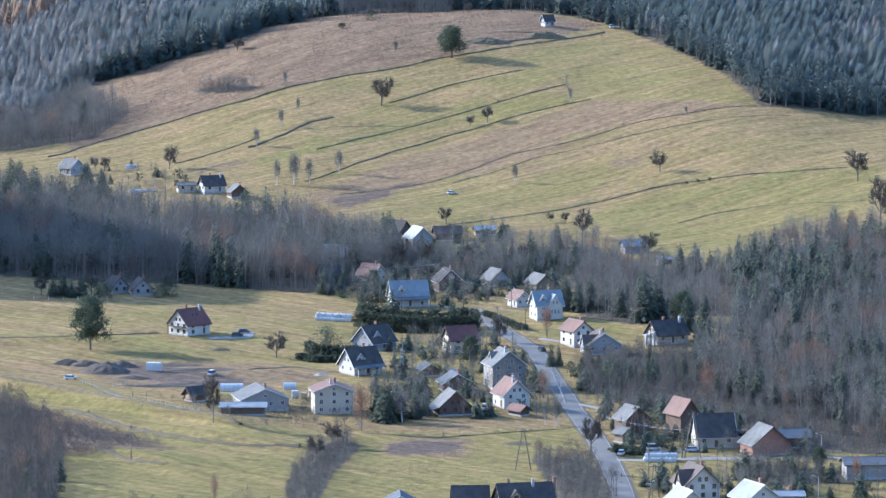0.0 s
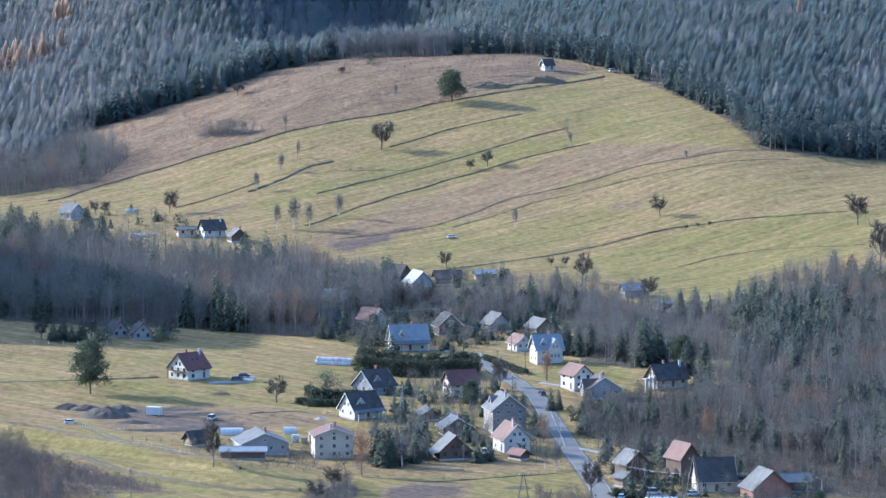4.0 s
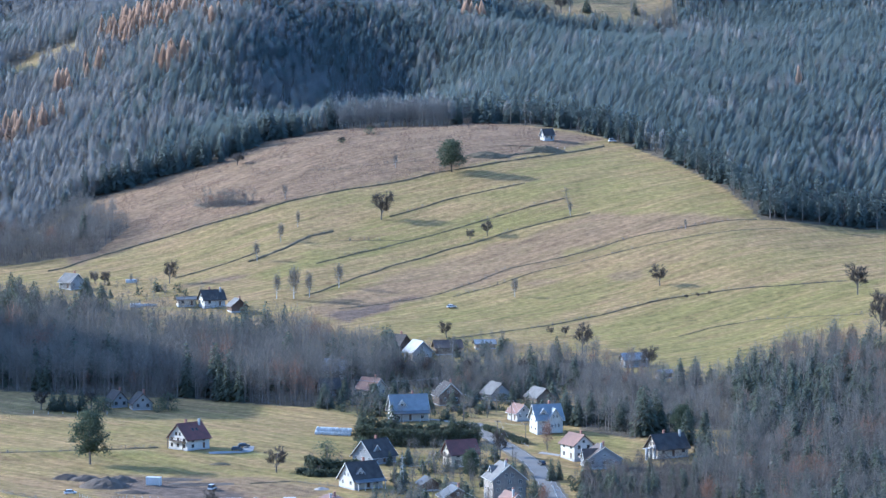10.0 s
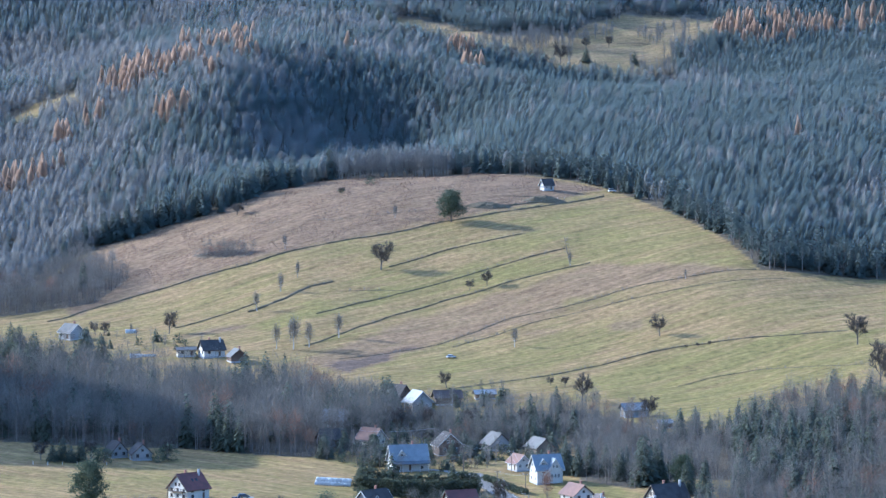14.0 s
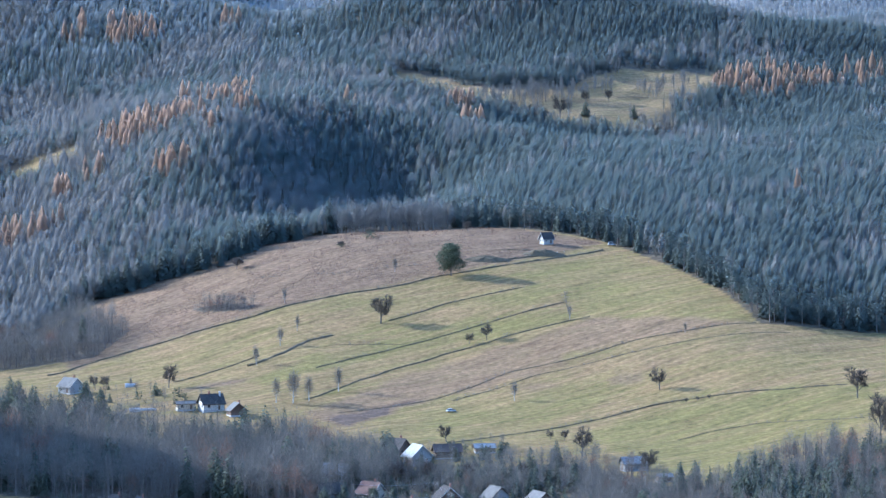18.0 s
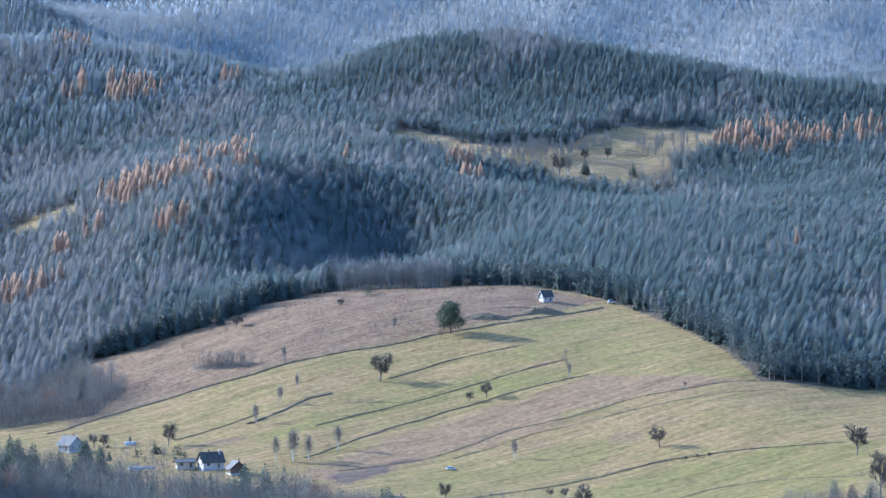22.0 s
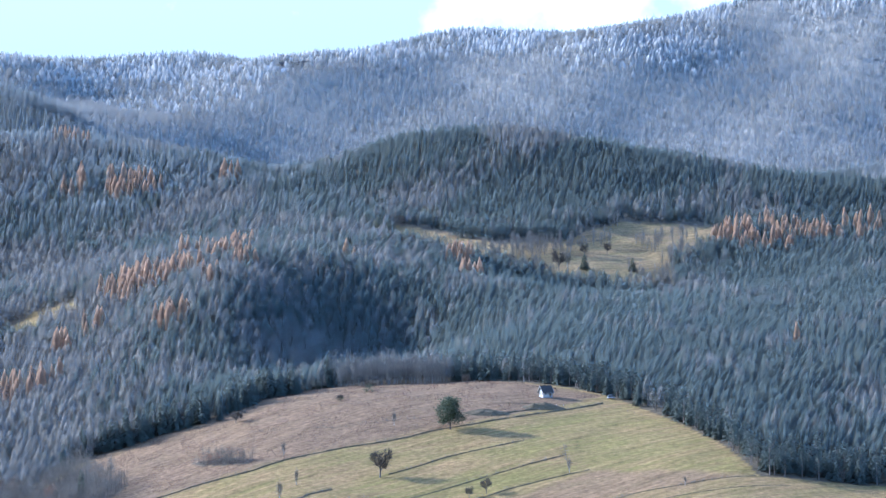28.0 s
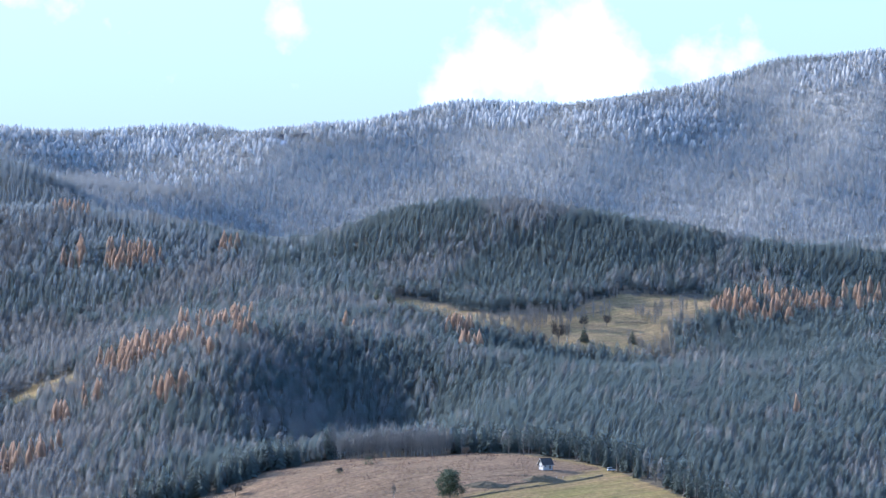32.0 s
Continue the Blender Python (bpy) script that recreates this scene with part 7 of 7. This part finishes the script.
def utility_pole(x, y, tall, arms=1):
    top = tagged(new("utility_pole"), "dark wooden utility pole with a crossarm and insulators", "utility pole", "poles of the overhead line")
    top.matrix_basis = pose(x, y, ground_z(x, y) - 0.3, 0, 0, 20)
    part("pole", stick(bmesh.new(), (0, 0, -0.5), (0, 0, tall), 0.17, 0.11), POLE_WOOD, top)
    for k in range(arms):
        part("crossarm", block(-0.9, -0.06, tall - 0.5 - 0.7 * k, 0.9, 0.06, tall - 0.38 - 0.7 * k), POLE_WOOD, top)
        for sx in (-0.8, 0, 0.8):
            part("insulator", stick(bmesh.new(), (sx, 0, tall - 0.38 - 0.7 * k), (sx, 0, tall - 0.14 - 0.7 * k), 0.05, 0.04, 5), TRIM, top)
    return top


def a_frame_pole(x, y, tall, spread, legs=2):
    top = tagged(new("a_frame_pole"), "braced wooden power pole with splayed legs and a crossarm", "power pole", "poles of the power line")
    top.matrix_basis = pose(x, y, ground_z(x, y) - 0.3, 0, 0, 8)
    for k in range(legs):
        foot = (k - (legs - 1) / 2) * 2 * spread / max(1, legs - 1)
        part("leg", stick(bmesh.new(), (foot, 0.3 * k, -0.6), (foot * 0.08, 0, tall), 0.17, 0.12), POLE_WOOD, top)
    part("brace", block(-spread * 0.55, -0.07, tall * 0.42, spread * 0.55, 0.07, tall * 0.42 + 0.16), POLE_WOOD, top)
    part("crossarm", block(-1.4, -0.08, tall - 0.7, 1.4, 0.08, tall - 0.52), POLE_WOOD, top)
    for sx in (-1.25, 0, 1.25):
        part("insulator", stick(bmesh.new(), (sx, 0, tall - 0.52), (sx, 0, tall - 0.15), 0.07, 0.05, 5), TRIM, top)
    return top


def lattice_mast(x, y, tall):
    top = tagged(new("lattice_mast"), "slim grey steel lattice mast among the gardens", "mast")
    top.matrix_basis = pose(x, y, ground_z(x, y) - 0.2)
    for sx in (-1, 1):
        for sy in (-1, 1):
            part("leg", stick(bmesh.new(), (sx * 0.7, sy * 0.7, -0.3), (sx * 0.2, sy * 0.2, tall), 0.06, 0.05, 4), STEEL, top)
    for k in range(8):
        z0, z1 = tall * k / 8, tall * (k + 1) / 8
        w0, w1 = 0.7 - 0.5 * k / 8, 0.7 - 0.5 * (k + 1) / 8
        s = (-1) ** k
        for sy in (-1, 1):
            part("strut", stick(bmesh.new(), (-s * w0, sy * w0, z0), (s * w1, sy * w1, z1), 0.035, 0.035, 3), STEEL, top)
    part("crossarm", block(-1.3, -0.06, tall - 0.9, 1.3, 0.06, tall - 0.78), STEEL, top)
    return top


def street_lamp(x, y, tall, yaw):
    top = tagged(new("street_lamp"), "grey street lamp with a short arm over the road", "street lamp", "street lamps")
    top.matrix_basis = pose(x, y, ground_z(x, y) - 0.2, 0, 0, yaw)
    part("pole", stick(bmesh.new(), (0, 0, -0.3), (0, 0, tall), 0.13, 0.09), CONCRETE, top)
    part("arm", stick(bmesh.new(), (0, 0, tall - 0.1), (1.3, 0, tall + 0.35), 0.05, 0.05, 5), STEEL, top)
    part("lamp_head", block(1.15, -0.14, tall + 0.28, 1.85, 0.14, tall + 0.42), STEEL, top)
    return top


def wire(a, b, sag):
    """A sagging overhead cable between two points."""
    cu = bpy.data.curves.new("overhead_wire", "CURVE")
    cu.dimensions, cu.bevel_depth, cu.bevel_resolution = "3D", 0.02, 0
    sp = cu.splines.new("POLY")
    sp.points.add(12)
    for i in range(13):
        t = i / 12
        p = Vector(a).lerp(Vector(b), t)
        sp.points[i].co = (p.x, p.y, p.z - sag * 4 * t * (1 - t), 1)
    cu.materials.append(STEEL)
    tagged(new("overhead_wire", cu), "thin grey overhead cable sagging between two poles", "wire", "overhead wires")


for x, y, tall in POLES:
    utility_pole(x, y, tall)
for x, y, tall, spread, legs in A_FRAMES:
    a_frame_pole(x, y, tall, spread, legs)
for x, y, tall in MASTS:
    lattice_mast(x, y, tall)
for x, y, tall, yaw in LAMPS:
    street_lamp(x, y, tall, yaw)
for i, j in POLE_RUNS:
    (x0, y0, t0), (x1, y1, t1) = POLES[i], POLES[j]
    for off in (-0.8, 0.8):
        wire((x0 + off, y0, ground_z(x0, y0) + t0 - 0.45), (x1 + off, y1, ground_z(x1, y1) + t1 - 0.45), 0.9)


# ---- vehicles and farm things ----
def rounded_hull(bm, outline, half, taper=0.12):
    """A side outline (x, z) drawn out to both sides, narrower towards the top."""
    z0, z1 = min(p[1] for p in outline), max(p[1] for p in outline)
    rows = []
    for s in (-1, 1):
        rows.append([bm.verts.new((p[0], s * half * (1 - taper * ((p[1] - z0) / (z1 - z0)) ** 2), p[1])) for p in outline])
    n = len(outline)
    bm.faces.new(rows[0])
    bm.faces.new(rows[1][::-1])
    for i in range(n):
        bm.faces.new((rows[0][(i + 1) % n], rows[0][i], rows[1][i], rows[1][(i + 1) % n]))
    bmesh.ops.recalc_face_normals(bm, faces=bm.faces)
    bmesh.ops.bevel(bm, geom=list(bm.edges), offset=0.05, segments=1, affect="EDGES")
    return bm


def car(x, y, yaw, paint, label, van=False):
    top = tagged(new("car"), label, "car", "parked cars")
    top.matrix_basis = pose(x, y, ground_z(x, y) + 0.12, 0, 0, yaw)
    h = 1.95 if van else 1.5
    part("body", rounded_hull(bmesh.new(), [(-2.1, 0.35), (2.1, 0.35), (2.12, 0.75), (1.25, 0.95), (-2.05, 0.98), (-2.15, 0.7)], 0.86), paint, top)
    cabin = [(1.2, 0.93), (0.55, h), (-1.75 if van else -1.3, h), (-2.02, 0.95)]
    glasshouse = part("cabin", rounded_hull(bmesh.new(), cabin, 0.78, 0.18), GLASS, top, "dark tinted windows")
    part("roof", rounded_hull(bmesh.new(), [(0.6, h - 0.1), (0.5, h + 0.03), (-1.7 if van else -1.25, h + 0.03), (-1.8 if van else -1.4, h - 0.1)], 0.68, 0.05), paint, top)
    for sx in (-1.3, 1.3):
        for sy in (-0.8, 0.8):
            wheel = part("wheel", stick(bmesh.new(), (0, -0.1, 0), (0, 0.1, 0), 0.32, 0.32, 12), RUBBER, top)
            wheel.matrix_basis = pose(sx, sy, 0.32)
            part("rim", stick(bmesh.new(), (0, -0.115, 0), (0, 0.115, 0), 0.18, 0.18, 8), STEEL, wheel)
    for sy in (-0.6, 0.6):
        part("headlight", block(2.02, sy - 0.16, 0.62, 2.14, sy + 0.16, 0.76), TRIM, top)
        part("tail_light", block(-2.17, sy - 0.14, 0.66, -2.06, sy + 0.14, 0.82), RED_ROOF, top)
    return top


for x, y, yaw, paint, label, van in CARS:
    car(x, y, yaw, paint, label, van)


def silage_bales():
    bm = stick(bmesh.new(), (-0.6, 0, 0), (0.6, 0, 0), 0.62, 0.62, 14)
    bmesh.ops.bevel(bm, geom=[e for e in bm.edges if abs(e.verts[0].co.x - e.verts[1].co.x) < 0.01 and e.is_manifold and len([f for f in e.link_faces if len(f.verts) > 4]) == 1], offset=0.12, segments=2, affect="EDGES")
    first = part("silage_bale", bm, FOIL, None)
    tagged(first, "round hay bale wrapped in pale blue-white plastic", "hay bale", "rows of wrapped hay bales")
    n = 0
    for x0, y0, dx, dy, count, rows in BALE_ROWS:
        for r in range(rows):
            for i in range(count):
                x, y = x0 + dx * i + 0.12 * math.sin(i * 7 + r), y0 + dy * i + r * 1.6
                for level in range(2 if 0 < r < rows - 1 or rows == 2 and r == 1 else 1):
                    m = pose(x + 0.4 * level, y + 0.2 * level, ground_z(x, y) + 0.58 + 1.12 * level, 0, 0, 90 + 6 * math.sin(i * 3.1 + r))
                    if n == 0:
                        first.matrix_basis = m
                    else:
                        copy_thing(first, m)
                    n += 1


silage_bales()


def polytunnel(x, y, yaw, long, wide):
    top = tagged(new("polytunnel"), "white plastic-covered garden tunnel with a rounded roof", "greenhouse")
    top.matrix_basis = pose(x, y, ground_z(x, y) - 0.1, 0, 0, yaw)
    arc = [(math.cos(a) * wide / 2, max(0, math.sin(a)) * wide * 0.5 + 0.7 * (math.sin(a) > 0.01)) for a in np.linspace(0, math.pi, 13)]
    part("cover", prism(bmesh.new(), [(p[0], p[1]) for p in arc], -long / 2, long / 2), TUNNEL, top)
    for k in range(6):
        xk = -long / 2 + long * k / 5
        hoop = prism(bmesh.new(), [(p[0] * 1.02, p[1] * 1.02 + 0.01) for p in arc], xk - 0.04, xk + 0.04)
        part("hoop", hoop, STEEL, top)
    part("door", block(-long / 2 - 0.08, -0.5, 0, -long / 2 - 0.02, 0.5, 1.9), TRIM, top)


for row in TUNNELS:
    polytunnel(*row)


def cargo_container(x, y, yaw):
    top = tagged(new("site_container"), "white steel site container beside the dug earth", "container")
    top.matrix_basis = pose(x, y, ground_z(x, y) + 0.1, 0, 0, yaw)
    part("body", block(-2.4, -1.2, 0, 2.4, 1.2, 2.5), CAR_WHITE, top)
    for k in range(9):
        part("rib", block(-2.2 + 0.55 * k - 0.06, -1.26, 0.15, -2.2 + 0.55 * k + 0.06, -1.2, 2.35), CAR_WHITE, top)
    part("roof", block(-2.46, -1.27, 2.5, 2.46, 1.27, 2.6), TUNNEL, top)
    for sx in (-2, 2):
        part("skid", block(sx - 0.15, -1.1, -0.4, sx + 0.15, 1.1, 0), CONCRETE, top)


for row in CONTAINERS:
    cargo_container(*row)


def earth_heap(x, y, rx, ry, tall, seed, mat, label):
    rnd = random.Random(seed)
    n, m, verts, faces = 28, 9, [], []
    for j in range(m):
        q = j / (m - 1)
        for i in range(n):
            a = i * 2 * math.pi / n
            r = (1 - q) * (1 + 0.22 * noise.noise((math.cos(a) * 1.5, math.sin(a) * 1.5, seed)))
            px, py = x + rx * r * math.cos(a), y + ry * r * math.sin(a)
            bump = 0.22 * tall * noise.noise((px * 0.5, py * 0.5, seed + 4)) * (q > 0)
            verts.append((px, py, ground_z(px, py) - 0.1 + tall * (1 - (1 - q) ** 1.6) + bump + rnd.uniform(-0.06, 0.06)))
    for j in range(m - 1):
        for i in range(n):
            faces.append((j * n + i, j * n + (i + 1) % n, (j + 1) * n + (i + 1) % n, (j + 1) * n + i))
    return tagged(new("mound", mesh_of("mound", verts, faces, [mat])), label, "mound")


for row in HEAPS:
    earth_heap(*row)


def fence(line, gap, tall, mat, rails, label):
    """Posts along a line, with rails between them."""
    top = tagged(new("fence"), label, "fence")
    posts = []
    for a, b in zip(line, line[1:]):
        a, b = Vector(a), Vector(b)
        k = max(1, round((b - a).length / gap))
        posts += [a.lerp(b, i / k) for i in range(k)]
    posts.append(Vector(line[-1]))
    places = [Vector((p.x, p.y, ground_z(p.x, p.y))) for p in posts]
    shared = None
    for p in places:
        if shared is None:
            shared = part("post", block(-0.08, -0.08, -0.4, 0.08, 0.08, tall), mat, top)
            ob = shared
        else:
            ob = new("post", shared.data)
            ob.parent = top
        ob.location = p
    for p, q in zip(places, places[1:]):
        for r in range(rails):
            zr = tall * (0.45 + 0.4 * r)
            part("rail", stick(bmesh.new(), p + Vector((0, 0, zr)), q + Vector((0, 0, zr)), 0.05, 0.05, 4), mat, top)


for row in FENCES:
    fence(*row)


def pallet_stack(x, y, yaw, wide, deep, tall, mat):
    """A stack of sawn boards on two bearers, layer on layer."""
    top = tagged(new("board_stack"), "stack of pale sawn boards in the yard behind the flats", "board stack", "stacks in the yard")
    top.matrix_basis = pose(x, y, ground_z(x, y), 0, 0, yaw)
    for sx in (-0.35, 0.35):
        part("bearer", block(sx * wide - 0.08, -deep / 2, -0.1, sx * wide + 0.08, deep / 2, 0.14), POLE_WOOD, top)
    layers = max(2, int(tall / 0.3))
    for k in range(layers):
        off = 0.06 * math.sin(k * 2.3 + x)
        part("layer", block(-wide / 2 + off, -deep / 2, 0.14 + k * 0.3, wide / 2 + off, deep / 2, 0.14 + k * 0.3 + 0.25), mat, top)


for x, y, yaw, wide, deep, tall, mat in [(-46.8, 1133.0, 8, 2.2, 1.6, 2.4, TUNNEL), (-44.0, 1131.5, -6, 1.8, 1.4, 1.8, PALE_WOOD), (-41.6, 1133.5, 12, 2.0, 1.5, 2.6, PALE_WOOD), (-39.2, 1132.0, 3, 1.6, 1.3, 2.1, CONCRETE), (-36.8, 1134.0, -9, 2.0, 1.5, 2.9, PALE_WOOD), (-34.3, 1132.5, 5, 1.7, 1.4, 2.2, PALE_WOOD), (-31.8, 1134.0, 15, 2.1, 1.6, 2.5, CONCRETE), (-29.2, 1133.0, -4, 1.8, 1.4, 1.7, TUNNEL)]:
    pallet_stack(x, y, yaw, wide, deep, tall, mat)

# ---- the far ridge: snowy glade with low mountain buildings ----
for x, y, rx, ry in SNOW_PATCHES:
    heap = earth_heap(x, y, rx, ry, 0.6, 31, SNOW, "patch of old snow on the glade of the ridge")
    heap.name = "snow_patch"
    tagged(heap, category="snow")
for row in RIDGE_HOUSES:
    house(*row, label="low timber mountain hut beside the snowy glade")
